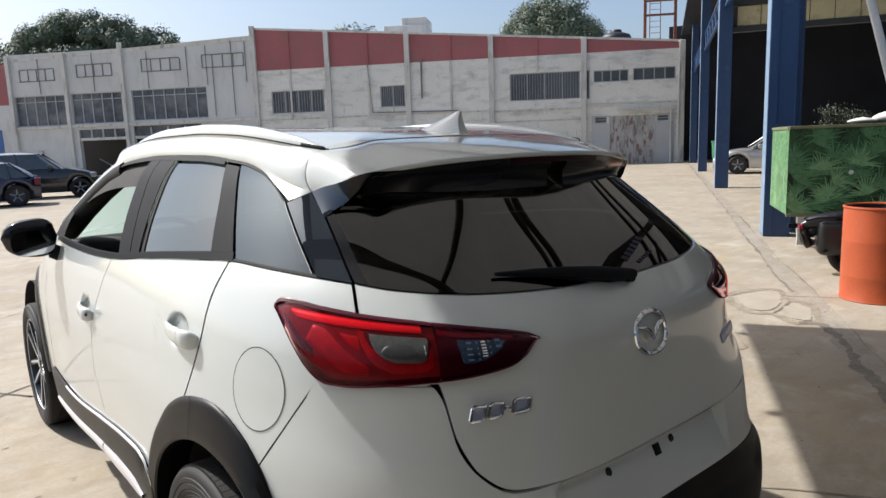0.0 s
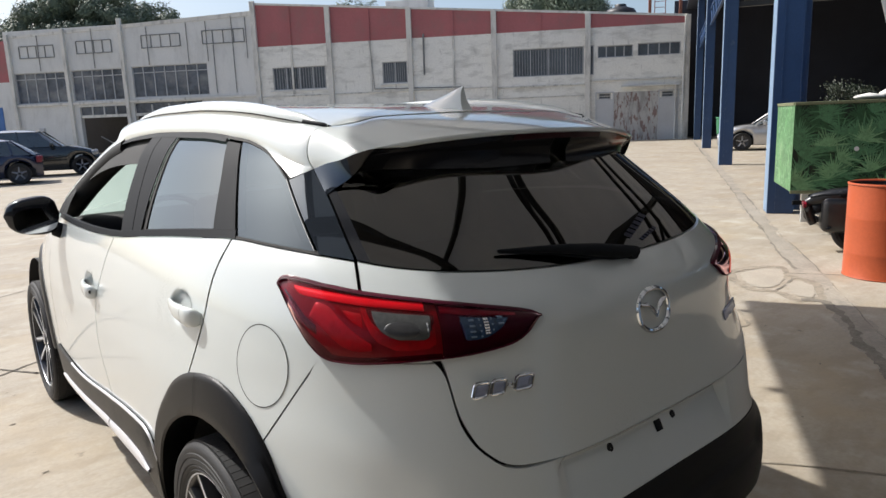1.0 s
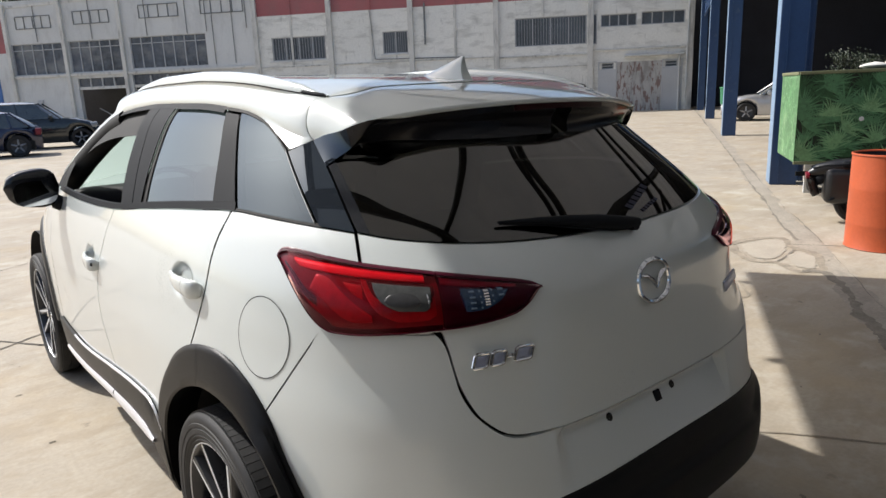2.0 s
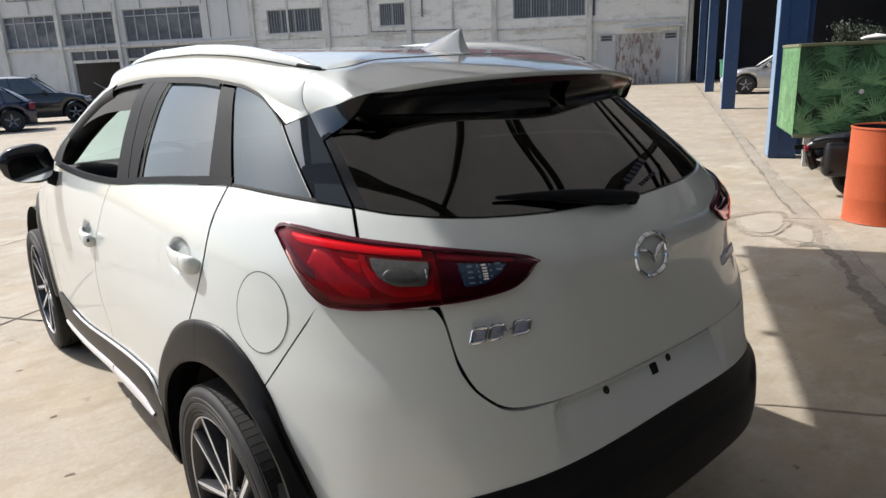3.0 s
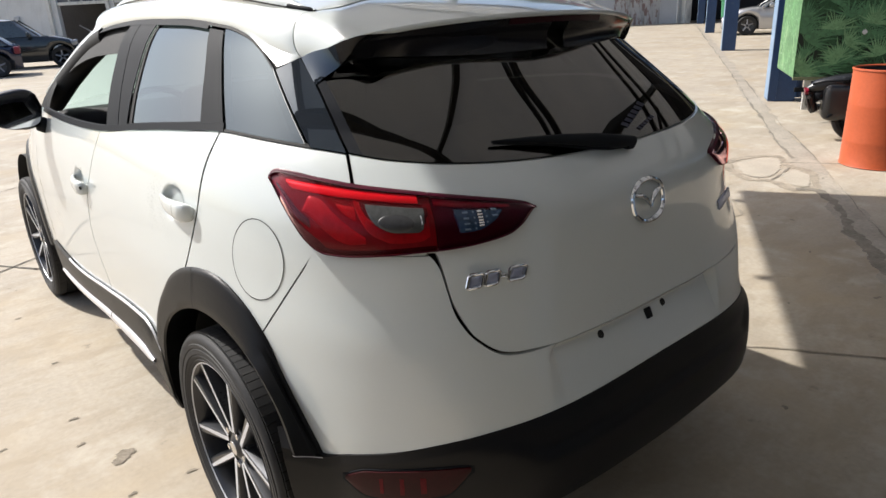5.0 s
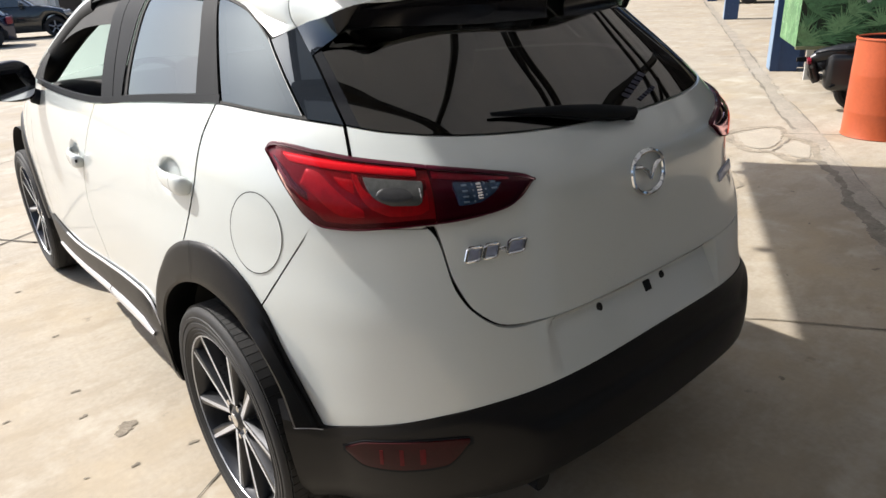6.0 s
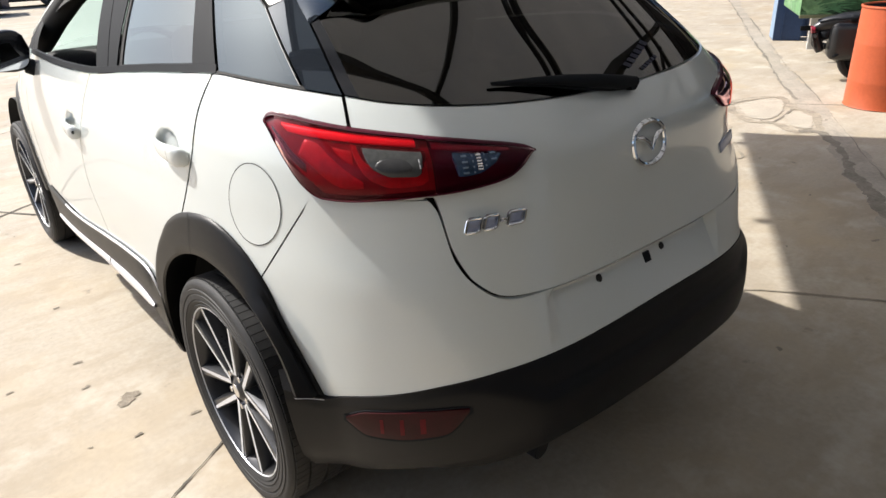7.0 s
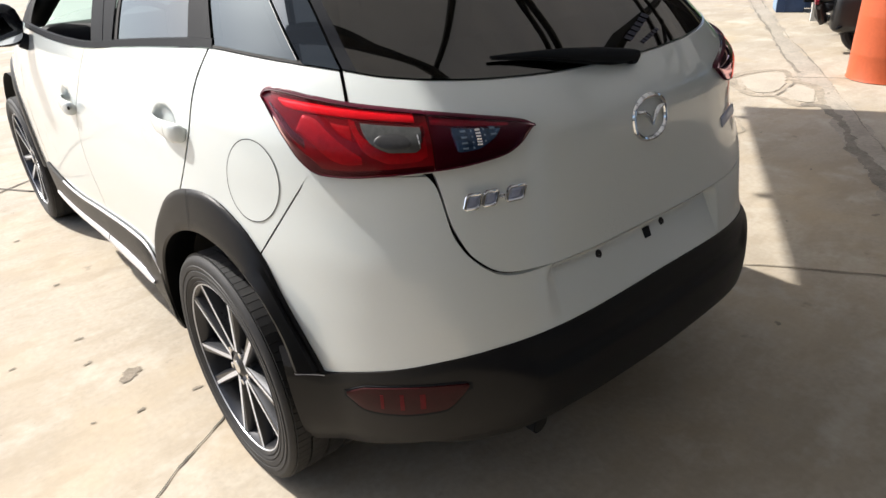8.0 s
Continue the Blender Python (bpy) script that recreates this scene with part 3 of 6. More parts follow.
lip_line = smooth_line([corner, (-.553, -.149, 1.3465), (-.544, -.202, 1.3560), (-.534, -.242, 1.3680), (-.512, -.279, 1.3795), (-.454, -.307, 1.3900), (-.394, -.336, 1.3980), (-.33, -.361, 1.4035), (-.26, -.384, 1.4075), (-.18, -.403, 1.4100), (-.09, -.416, 1.4110), (0, -.420, 1.4100)])
LIPS = even(lip_line)


def top_of(u):
    return min(1, max(0, (u - .2) / .1))


rows = [[g + Vector((0, -.004, -.002)) + (inside - g).normalized() * .012 for g in GATE]]
for i in range(15):
    k = i / 14
    row = []
    for g, e, u in zip(GATE, LIPS, SHARE):
        g = g + Vector((0, -.0026 - .003 * top_of(u), -.0022 * top_of(u)))
        d = (e - g).length
        top = min(1, max(0, (u - .12) / .2))
        leave = Vector((0, -1, -.10)) * d * (.35 + .65 * top)
        reach = Vector((0, -1, -.24 - .10 * (1 - top))) * d * (.35 + .65 * top)
        h00, h10, h01, h11 = 2 * k ** 3 - 3 * k * k + 1, k ** 3 - 2 * k * k + k, -2 * k ** 3 + 3 * k * k, k ** 3 - k * k
        row.append(g * h00 + leave * h10 + e * h01 + reach * h11)
    rows.append(row)
for dy, dz in ((-.0025, -.003), (-.0030, -.007), (-.001, -.0105), (.006, -.012)):
    rows.append([e + Vector((0, dy, dz)) * min(1, max(0, u - .27) / .1) + Vector((0, 0, -.0005)) for e, u in zip(LIPS, SHARE)])
gate_top = grid(rows)
part("spoiler_top", join(gate_top, tilted(gate_top)), PAINT, tailgate, "white painted roof spoiler")
seal = grid([[g + Vector((0, .006, 0)) + (inside - g).normalized() * .006 for g in GATE], [g + Vector((0, -.008, -.001)) + (inside - g).normalized() * .006 for g in GATE]])
part("hatch_gap", join(seal, mirrored(seal)), SHADOW_GAP, roof)

SPOILER = material("black_spoiler_face", (0.008, 0.008, 0.010), 0.22, 0, 0.05, 8, 200)
SPOILER.node_tree.nodes["Principled BSDF"].inputs["Specular IOR Level"].default_value = 0.28
foot_line = curve((-.578, 62.05), (-.536, 64.7), (-.504, 66.4), (-.451, 69.3), (-.396, 72.2), (-.336, 75.1), (-.266, 78.3), (-.182, 82), (-.083, 86.4), (0, 90))
foot_z = curve((62.05, 1.278), (63.2, 1.297), (64.7, 1.315), (66.4, 1.328), (69.3, 1.330), (72.2, 1.328), (82, 1.322), (90, 1.322))
tip = skin(62.05, 1.278, .004)
edge_line = smooth_line([tip, (-.561, -.205, 1.2935), (-.541, -.228, 1.3115), (-.521, -.257, 1.341), (-.501, -.273, 1.366), (-.463, -.290, 1.3735), (-.427, -.314, 1.3812)] + [p + Vector((0, .004, -.0115)) for p in lip_line[12 * 9::20]])
EDGES = even(edge_line, [i / 50 for i in range(51)])


def outside(p, off=.004):
    """The point, moved out where it would lie under the rear window."""
    a = math.degrees(math.atan2(MID - p.y, -p.x))
    q = skin(a, p.z, off)
    return q if math.hypot(q.x, q.y - MID) > math.hypot(p.x, p.y - MID) else p


rows = []
for p in EDGES:
    a = foot_line(p.x)
    base_p = skin(a, foot_z(a), .0015)
    k = min(1, max(0, (p.x + .515) / .22))
    d = .030 * k
    under = p + Vector((0, .014 * k, -d))
    rows.append([p, p + Vector((0, .001 * k, -.3 * d)), p + Vector((0, .006 * k, -.75 * d)), outside(under)] + [outside(under.lerp(base_p, q) + Vector((0, .020 * k * q * (1 - q), 0))) for q in (.15, .3, .45, .6, .75, .9)] + [base_p])
sp_left = grid(rows, flip=True)
spoiler = part("spoiler_blade", join(sp_left, tilted(sp_left)), SPOILER, tailgate, "gloss black underside of the spoiler")
top_edge = even(lip_line[:14 * 5], [i / 16 for i in range(17)])
ridge = even(edge_line[:14 * 4 + 3], [i / 16 for i in range(17)])
fin_rows = [[t.lerp(q, v) for v in (0, .15, .35, .55, .75, .9, 1)] for t, q in zip(top_edge, ridge)]
both_sides("spoiler_fin", grid(fin_rows[:9], flip=True), WEDGE, tailgate, "gloss black spoiler side fin")
both_sides("spoiler_corner", grid(fin_rows[8:], flip=True), SPOILER, tailgate, "black rounded end of the spoiler")
BRAKE = material("dark_brake_lens", (0.024, 0.001, 0.004), 0.4, 0, 0.2, 20, 90)
BRAKE.node_tree.nodes["Principled BSDF"].inputs["Specular IOR Level"].default_value = 0.2
lip_z = curve(*[(p.x, p.z) for p in lip_line[60:]])
lip_y = curve(*[(p.x, p.y) for p in lip_line[60:]])
brake_half = [[Vector((x, lip_y(x) + dy, lip_z(x) + dz)) for dy, dz in ((.001, -.0125), (.002, -.016), (.006, -.026))] for x in [-.17 * (1 - i / 12) for i in range(13)]]
brake_half = grid(brake_half, flip=True)
part("brake_light", join(brake_half, tilted(brake_half)), BRAKE, spoiler, "dark red high brake light")

# roof rails: long flat arches that lie close to the roof
rail_low = curve((-.135, 1.430), (-.003, 1.445), (.089, 1.458), (.26, 1.477), (.459, 1.490), (.694, 1.498), (.976, 1.498), (1.246, 1.488), (1.406, 1.462), (1.515, 1.430))
rail_top = curve((-.135, 1.434), (-.076, 1.449), (.009, 1.467), (.085, 1.481), (.255, 1.505), (.453, 1.520), (.686, 1.528), (.968, 1.527), (1.241, 1.506), (1.42, 1.466), (1.515, 1.434))
rail_rows, rail_gap = [], []
for i in range(49):
    q = i / 48
    y = -.09 + 1.605 * q
    xr = -.525 + .025 * max(0, (.2 - y) / .29) ** 1.5
    w = .004 + .013 * min(1, q / .1, (1 - q) / .1)
    zl = rail_low(y)
    zt = zl + .003 + (rail_top(y) - zl - .003) * min(1, q / .06)
    rail_rows.append([Vector((xr + dx * w, y, zl + (zt - zl) * k)) for dx, k in ((-1, -1.0), (-1.08, 0), (-1.05, .35), (-.8, .75), (-.4, .96), (0, 1), (.45, .95), (.85, .7), (1.05, .3), (1.05, -1))])
    rail_gap.append([Vector((xr - .0018 - w * 1.08, y, zl - .0018)), Vector((xr - .0018 - w * 1.06, y, zl + .0022))])
both("roof_rail", grid(rail_rows), PAINT, car, "white painted roof rail")
both("rail_gap", grid(rail_gap, flip=True), SHADOW_GAP, roof)
both("rail_foot", tube([(-.521, .0, 1.449), (-.514, -.045, 1.4425), (-.507, -.078, 1.4375), (-.502, -.090, 1.4350)], [.005, .0055, .006, .0015], 10), SATIN, car, "black rail end")

# shark fin aerial
fin_rows = []
for k in range(9):
    h = k / 8
    z = 1.464 + .072 * h
    y0, y1 = .30 - .323 * h ** .8, -.050 + .010 * math.sin(math.pi * h) ** .8 + .018 * h
    w = .026 * (1 - h) ** .8 + .0022
    fin_rows.append([(x * w, y0 + (y1 - y0) * t, z - .012 * (1 - h) * (1 - t) * 0) for x, t in ((0, 0), (-.6, .15), (-1, .45), (-1, .8), (-.7, 1), (.7, 1), (1, .8), (1, .45), (.6, .15))])
v, f = grid(fin_rows, closed=True)
f.append(tuple(range(len(v) - 9, len(v))))
part("aerial_fin", (v, f), PAINT, roof, "white shark fin aerial")


BOWL = material("dark_bulb_bowl", (0.035, 0.035, 0.037), 0.3, 0.2, 0.3, 30, 90, 0, 0.0)
GROOVE = material("dim_red_groove", (0.05, 0.003, 0.008), 0.35, 0, 0.25, 30, 90, 0, 0.0)
RIM = material("dark_lens_rim_and_shade", (0.028, 0.0015, 0.006), 0.1, 0, 0.2, 14, 60, 0, 0.8)
CELL = material("grey_lens_cell", (0.14, 0.20, 0.28), 0.25, 0.3, 0.3, 60, 160)
RING = material("red_lamp_ring", (0.33, 0.006, 0.022), 0.35, 0, 0.3, 30, 90, 0, 0.0)


# ---- tail lamps ----
def blade(top, bottom, a0, a1, off, n=40, nz=8, dome=.006):
    """A lens that bulges from the shell between two curves over the angle."""
    rows = []
    for i in range(n + 1):
        a = a0 + (a1 - a0) * i / n
        t, b = top(a), bottom(a)
        row = [skin(a, b, -.004)]
        for j in range(nz + 1):
            k = j / nz
            row.append(skin(a, b + (t - b) * k, off + dome * math.sqrt(max(0, 1 - (2 * k - 1) ** 2))))
        row.append(skin(a, t, -.004))
        rows.append(row)
    return grid(rows)


def cover_sheet(top, bottom, a0, a1, off, dome, n=50, nz=10, inset=.0025):
    """A thin bulged lens sheet set inside a lamp's rim."""
    rows = []
    for i in range(n + 1):
        a = a0 + (a1 - a0) * i / n
        t, b = top(a), bottom(a)
        m_, h = (t + b) / 2, max(.0004, (t - b) / 2 - inset)
        rows.append([skin(a, m_ + h * k, off + dome * (1 - k * k)) for k in [-1 + 2 * j / nz for j in range(nz + 1)]])
    return grid(rows)


def rim_wall(edge, inward, a0, a1, height, n=50):
    """The lamp's upright rim along one edge curve."""
    rows = []
    for i in range(n + 1):
        a = a0 + (a1 - a0) * i / n
        z = edge(a)
        rows.append([skin(a, z, -.004), skin(a, z, height * .6), skin(a, z + inward * .0012, height * .95), skin(a, z + inward * .003, height), skin(a, z + inward * .0042, height * .8)])
    return grid(rows, flip=inward > 0)


lt = curve((56.8, 1.104), (56.9, 1.109), (57.4, 1.117), (57.9, 1.119), (61.2, 1.109), (64.1, 1.099), (67.2, 1.090), (69.5, 1.082), (72.9, 1.068), (76.2, 1.049), (76.7, 1.041))
lb = curve((56.8, 1.102), (57.0, 1.096), (57.7, 1.067), (58.5, 1.033), (59.6, .991), (60.5, .972), (61.2, .966), (62.5, .965), (65.6, .971), (67.9, .977), (69.8, .980), (72.2, .987), (74.1, .996), (75.3, 1.012), (76.3, 1.035), (76.7, 1.040))


def rounded(lo, hi, c, w, power=4):
    """Lower and upper edge of a rounded oblong round the angle c."""
    k = lambda a: .5 * (1 - max(0.0, 1 - abs((a - c) / w) ** power) ** .5)
    return lambda a: hi - (hi - lo) * k(a), lambda a: lo + (hi - lo) * k(a)


def lamp_side(geo, most=.0095):
    """The right lamp, whose tip reaches a little further round the tail."""
    v, f = geo
    out = []
    for x, y, z in v:
        a = math.degrees(math.atan2(MID - y, -x))
        stands = math.hypot(x, MID - y) - math.hypot(*(skin(a, z) - Vector((0, MID, z))).xy)
        stands = min(stands, most)
        k = max(0, min(1, (a - 56.8) / 19.9))
        b, h = a + 2.6 * k ** 1.4, z - .004 * k
        p = skin(180 - b, h)
        d = Vector((p.x, p.y - MID, 0))
        out.append(tuple(p + d.normalized() * stands * (.5 + .4 * min(1, max(0, (z - 1.0) / .09)))))
    return out, [q[::-1] for q in f]


for k in (0, 1):
    fx = lamp_side if k else (lambda g: g)
    lens = (lambda g: lamp_side(g, .02)) if k else (lambda g: g)
    outer = part("tail_lamp", fx(blade(lt, lb, 56.8, 69.0, .004, 60)), LENS, car, "glossy red tail lamp wrapping round the corner")
    part("lens_cover", lens(cover_sheet(lt, lb, 57.9, 69.02, .0135, .004)), COVER, outer, "clear red outer lens")
    for edge, inward in ((lt, -1), (lb, 1)):
        part("lamp_edge", lens(rim_wall(edge, inward, 56.85, 69.0, .0150)), DEEP, outer, "dark red lens edge")
    part("lamp_base", fx(blade(lambda a: lt(a) - .002, lambda a: lb(a) + .002, 57.4, 76.2, .0015, 60, 6, 0)), SHADOW_GAP, car)
    inner_l = part("inner_tail_lamp", fx(blade(lt, lb, 69.08, 76.7, .004, 44)), DEEP, tailgate, "dark red inner tail lamp")
    part("lens_cover", lens(cover_sheet(lt, lb, 69.1, 76.5, .0125, .004)), INNER_COVER, inner_l, "clear violet red outer lens")
    for edge, inward in ((lt, -1), (lb, 1)):
        part("lamp_edge", lens(rim_wall(edge, inward, 69.08, 76.65, .0140)), DEEP, inner_l, "dark red lens edge")
    part("lamp_rim", fx(blade(lt, lambda a: lt(a) - .0085, 58.0, 68.95, .0075, 40, 3, .002)), RIM, outer, "dark lens edge")
    part("lamp_rim", fx(blade(lt, lambda a: lt(a) - .0075, 69.1, 76.0, .0075, 30, 3, .002)), RIM, inner_l, "dark lens edge")
    part("lamp_skirt", fx(blade(lambda a: lb(a) + .015, lb, 60.2, 68.95, .0062, 40, 4, .001)), DEEP, outer, "dark red lower lens edge")
    bar_t = curve((58.5, 1.1035), (61.6, 1.096), (64.0, 1.0905), (68.15, 1.0815))
    bar_b = curve((58.5, 1.098), (59.0, 1.087), (61.5, 1.0795), (63.9, 1.0745), (68.15, 1.066))
    part("light_bar", fx(blade(bar_t, bar_b, 58.5, 68.15, .0095, 40, 6, .004)), GLOW, outer, "bright red light bar")
    part("light_bar", fx(blade(curve((69.2, 1.0735), (71.5, 1.0645), (74.6, 1.0515)), curve((69.2, 1.0615), (71.4, 1.0545), (74.6, 1.047)), 69.2, 74.6, .0085, 30, 4, .002)), RING, inner_l, "red light bar")
    part("lamp_corner", fx(blade(curve((57.3, 1.098), (58.3, 1.066), (59.6, 1.022), (61.2, .982)), lb, 57.3, 61.2, .0085, 24, 4, .001)), DEEP, outer, "dark red lens corner")
    # Dark blade laid in for the shade behind the lens corner.
    part("corner_shade", fx(blade(curve((57.6, 1.098), (58.4, 1.083), (59.3, 1.055), (60.2, 1.035)), curve((57.6, 1.090), (58.4, 1.060), (59.4, 1.028), (60.2, 1.014)), 57.6, 60.2, .0092, 18, 4, .001)), RIM, outer, "dark blade painted for the shade behind the lens")
    swoosh = curve((59.7, 1.050), (60.4, 1.078), (61.2, 1.074), (62.2, 1.050), (63.2, 1.026), (64.2, 1.006)), curve((59.7, 1.046), (60.4, 1.032), (61.2, 1.012), (62.2, .994), (63.2, .989), (64.2, .992))
    part("light_guide", fx(blade(*swoosh, 59.7, 64.2, .0082, 36, 8, .0045)), RING, outer, "bright red curved light guide")
    part("light_guide", fx(blade(curve((62.4, 1.066), (63.7, 1.064)), curve((62.4, 1.060), (62.9, 1.045), (63.7, 1.03)), 62.4, 63.7, .0082, 16, 5, .003)), RING, outer, "bright red curved light guide")
    t, b = curve((63.7, 1.0735), (64.0, 1.0715), (68.6, 1.0615)), curve((63.7, 1.062), (63.9, 1.043), (64.35, 1.014), (65.0, 1.001), (66.1, .9945), (68.0, .998), (68.6, 1.004))
    part("lamp_ring", fx(blade(t, b, 63.7, 68.6, .0085, 34, 6, .0035)), RING, outer, "red lamp ring")
    t, b = curve((64.1, 1.0705), (68.65, 1.061)), curve((64.1, 1.066), (64.3, 1.046), (64.8, 1.024), (66.1, 1.010), (67.7, 1.011), (68.3, 1.016), (68.65, 1.05))
    part("ring_groove", fx(blade(t, b, 64.1, 68.65, .0112, 36, 6, .0008)), GROOVE, outer, "dark groove round the indicator")
    t, b = curve((64.45, 1.0685), (68.35, 1.0605)), curve((64.45, 1.063), (64.6, 1.047), (65.05, 1.030), (66.2, 1.018), (67.65, 1.018), (68.1, 1.023), (68.35, 1.05))
    ind = part("indicator", fx(blade(t, b, 64.45, 68.35, .0172, 36, 6, .0015)), SMOKED, outer, "smoked grey indicator")
    t, b = rounded(1.020, 1.0535, 66.35, 1.2, 2.4)
    part("indicator_bowl", fx(blade(t, b, 65.12, 67.58, .0180, 24, 6, .0022)), BOWL, ind, "dark grey bulb bowl")
    part("indicator_rib", fx(blade(lambda a: 1.050, lambda a: 1.027, 68.02, 68.11, .0200, 3, 3, .001)), CHROME, ind, "bright rib")
    t, b = curve((70.4, 1.0555), (73.8, 1.0465)), curve((70.4, 1.047), (70.5, 1.014), (71.0, 1.0125), (71.9, 1.0145), (73.1, 1.028), (73.8, 1.045))
    rev = part("reversing_lamp", fx(blade(t, b, 70.4, 73.8, .0160, 20, 6, .0012)), BLUISH, inner_l, "bluish clear reversing lamp")
    for i in range(7):
        for r0, r1, mt in ((71.62, 71.74, CELL), (71.95, 72.3, CHROME), (72.5, 72.62, CELL), (73.0, 73.4, CELL), (70.9, 71.3, CELL)):
            z0 = 1.0175 + .005 * i
            if z0 > .012 + b((r0 + r1) / 2) - .009 and (mt is CHROME or i % 2 == 0):
                part("lamp_cell", fx(blade(lambda a: z0 + .0032, lambda a: z0, r0, r1, .0182, 3, 3, .0008)), mt, rev, "bright lens cell")

# reflectors low in the bumper
FACET = material("red_reflector_facet", (0.085, 0.0025, 0.005), 0.4, 0, 0.35, 30, 200)
FACET.node_tree.nodes["Principled BSDF"].inputs["Specular IOR Level"].default_value = 0.12
rt = curve((60.7, .467), (62.5, .497), (69.6, .528), (70.0, .526))
rb = curve((60.7, .463), (62.3, .432), (64, .436), (67.2, .458), (68.0, .466), (68.9, .494), (69.6, .522))
for k in (0, 1):
    fx = mirrored if k else (lambda g: g)
    part("reflector_recess", fx(blade(lambda a: rt(a) + .004, lambda a: rb(a) - .009, 60.6, 70.1, .0068, 30, 4, .0)), SATIN, valance, "black recess")
    part("reflector", fx(blade(rt, rb, 60.8, 69.55, .0095, 30, 5, .001)), REFLEX, valance, "dark red reflector")
    for r0, r1 in ((63.3, 63.55), (64.7, 65.0), (66.1, 66.5)):
        part("reflector_facet", fx(blade(lambda a: rt(a) - .016, lambda a: rb(a) + .014, r0, r1, .0108, 4, 4, .0006)), FACET, valance, "brighter red facet")

# fuel flap
ring_pts = []
for i in range(41):
    t = 2 * math.pi * i / 40
    ring_pts.append((54.85 + 2.75 * math.cos(t), .924 + .089 * math.sin(t) + .013 * math.cos(t)))
ring_rows = [[skin(a, z, .0013) for a, z in ring_pts]]
ring_rows.append([skin(54.85 + (a - 54.85) * .978, .924 + (z - .924) * .978, .0013) for a, z in ring_pts])
part("flap_gap", grid(ring_rows, flip=True), SHADOW_GAP, quarters[0])
rows = [[skin(54.85 + (a - 54.85) * k, .924 + (z - .924) * k, o) for a, z in ring_pts] for k, o in ((.978, .0011), (.9, .0011), (.7, .0011), (.45, .0011), (.2, .0011), (.01, .0011))]
part("fuel_flap", grid(rows, flip=True), PAINT, quarters[0], "white round fuel flap")


# door handles over their hollows
def handle(yc, zc, parents):
    """A pull handle: a flat root ahead of the hollow, a full rounded grip behind it."""
    y, z = yc - .030, zc - .002
    c = skin(turn_of(y - .08, z), z)
    ahead = skin(turn_of(y + .098, z + .004), z + .004)
    along = (ahead - c).normalized()
    out = along.cross(Vector((0, 0, 1))).normalized()
    out = out if out.x < 0 else -out
    up = out.cross(along)
    up = up if up.z > 0 else -up
    m = Matrix((along, up, out)).transposed().to_4x4()
    m.translation = (c + ahead) / 2
    thick = curve((-1, .013), (-.93, .021), (-.7, .0245), (-.2, .022), (.4, .017), (.85, .012), (1, .004))
    lift = curve((-1, .004), (-.9, .014), (-.6, .021), (0, .020), (.5, .012), (.85, .003), (1, -.003))
    rows = []
    for i in range(27):
        t = -1 + 2 * i / 26
        w = thick(t)
        rows.append([(t * .095, w * math.copysign(abs(math.cos(q)) ** .8, math.cos(q)) - .003 * (1 - t), lift(t) + w * .5 * math.copysign(abs(math.sin(q)) ** .8, math.sin(q))) for q in [2 * math.pi * k / 16 for k in range(16)]])
    gv, gf = grid(rows, closed=True)
    gf += [tuple(range(16))[::-1], tuple(range(len(gv) - 16, len(gv)))]
    joint = []
    for k in range(17):
        q = 2 * math.pi * k / 16
        w = thick(-.42) + .0004
        joint.append([(dx, w * math.copysign(abs(math.cos(q)) ** .8, math.cos(q)) - .0043, lift(-.42) + w * .5 * math.copysign(abs(math.sin(q)) ** .8, math.sin(q))) for dx in (-.0409, -.0396)])
    for k, p in enumerate(parents):
        fx = mirrored if k else (lambda g: g)
        h = part("door_handle", fx(moved((gv, gf), m)), PAINT, p, "white pull handle")
        part("handle_joint", fx(moved(grid(joint), m)), SHADOW_GAP, h)


for (yc, zc, _, _), parents in zip(CUPS, (doors_rear, doors_front)):
    handle(yc, zc, parents)
keyhole = skin(turn_of(.905, .912), .912, .0)
part("keyhole", moved(lathe([(.001, .026), (.005, .026), (.006, .024), (.006, .020)], 14, "x"), Matrix.Translation(keyhole) @ Matrix.Rotation(math.pi, 4, "Z")), SHADOW_GAP, doors_front[0], "black lock cylinder")

# wing mirrors
for k in (0, 1):
    fx = mirrored if k else (lambda g: g)
    rows = []
    for i in range(15):
        t = i / 14
        s = max(0.0, 1 - abs(2 * t - 1) ** 3.0) ** .5 * .97 + .03
        cx, cz = -.822 - .195 * t, 1.118 + .004 * t
        up_h, low_h = .088 - .03 * t, .092 - .02 * t
        rows.append([(cx, 1.60 + s * (.085 if sy > 0 else .03) * sy + .03 * t, cz + s * (up_h if sz > 0 else low_h) * sz) for sy, sz in [(math.copysign(abs(math.cos(q)) ** .6, math.cos(q)), math.copysign(abs(math.sin(q)) ** .75, math.sin(q))) for q in [2 * math.pi * j / 28 for j in range(28)]]])
    hv, hf = grid(rows, closed=True)
    hf += [tuple(range(28)), tuple(range(len(hv) - 28, len(hv)))[::-1]]
    mirror_part = part("wing_mirror", fx((hv, hf)), BLACK_GLOSS, car, "black wing mirror")
    part("mirror_foot", fx(tube([(-.765, 1.62, 1.02), (-.80, 1.61, 1.03), (-.845, 1.605, 1.055)], [.036, .032, .03], 12)), SATIN, mirror_part)
    gm = Matrix.Translation((-.915, 1.567, 1.10)) @ Matrix.Rotation(radians(14), 4, "Z") @ Matrix.Rotation(radians(-8), 4, "X")
    rim = [(.082 * math.copysign(abs(math.cos(q)) ** .6, math.cos(q)), 0, .05 * math.copysign(abs(math.sin(q)) ** .7, math.sin(q))) for q in [2 * math.pi * j / 32 for j in range(32)]]
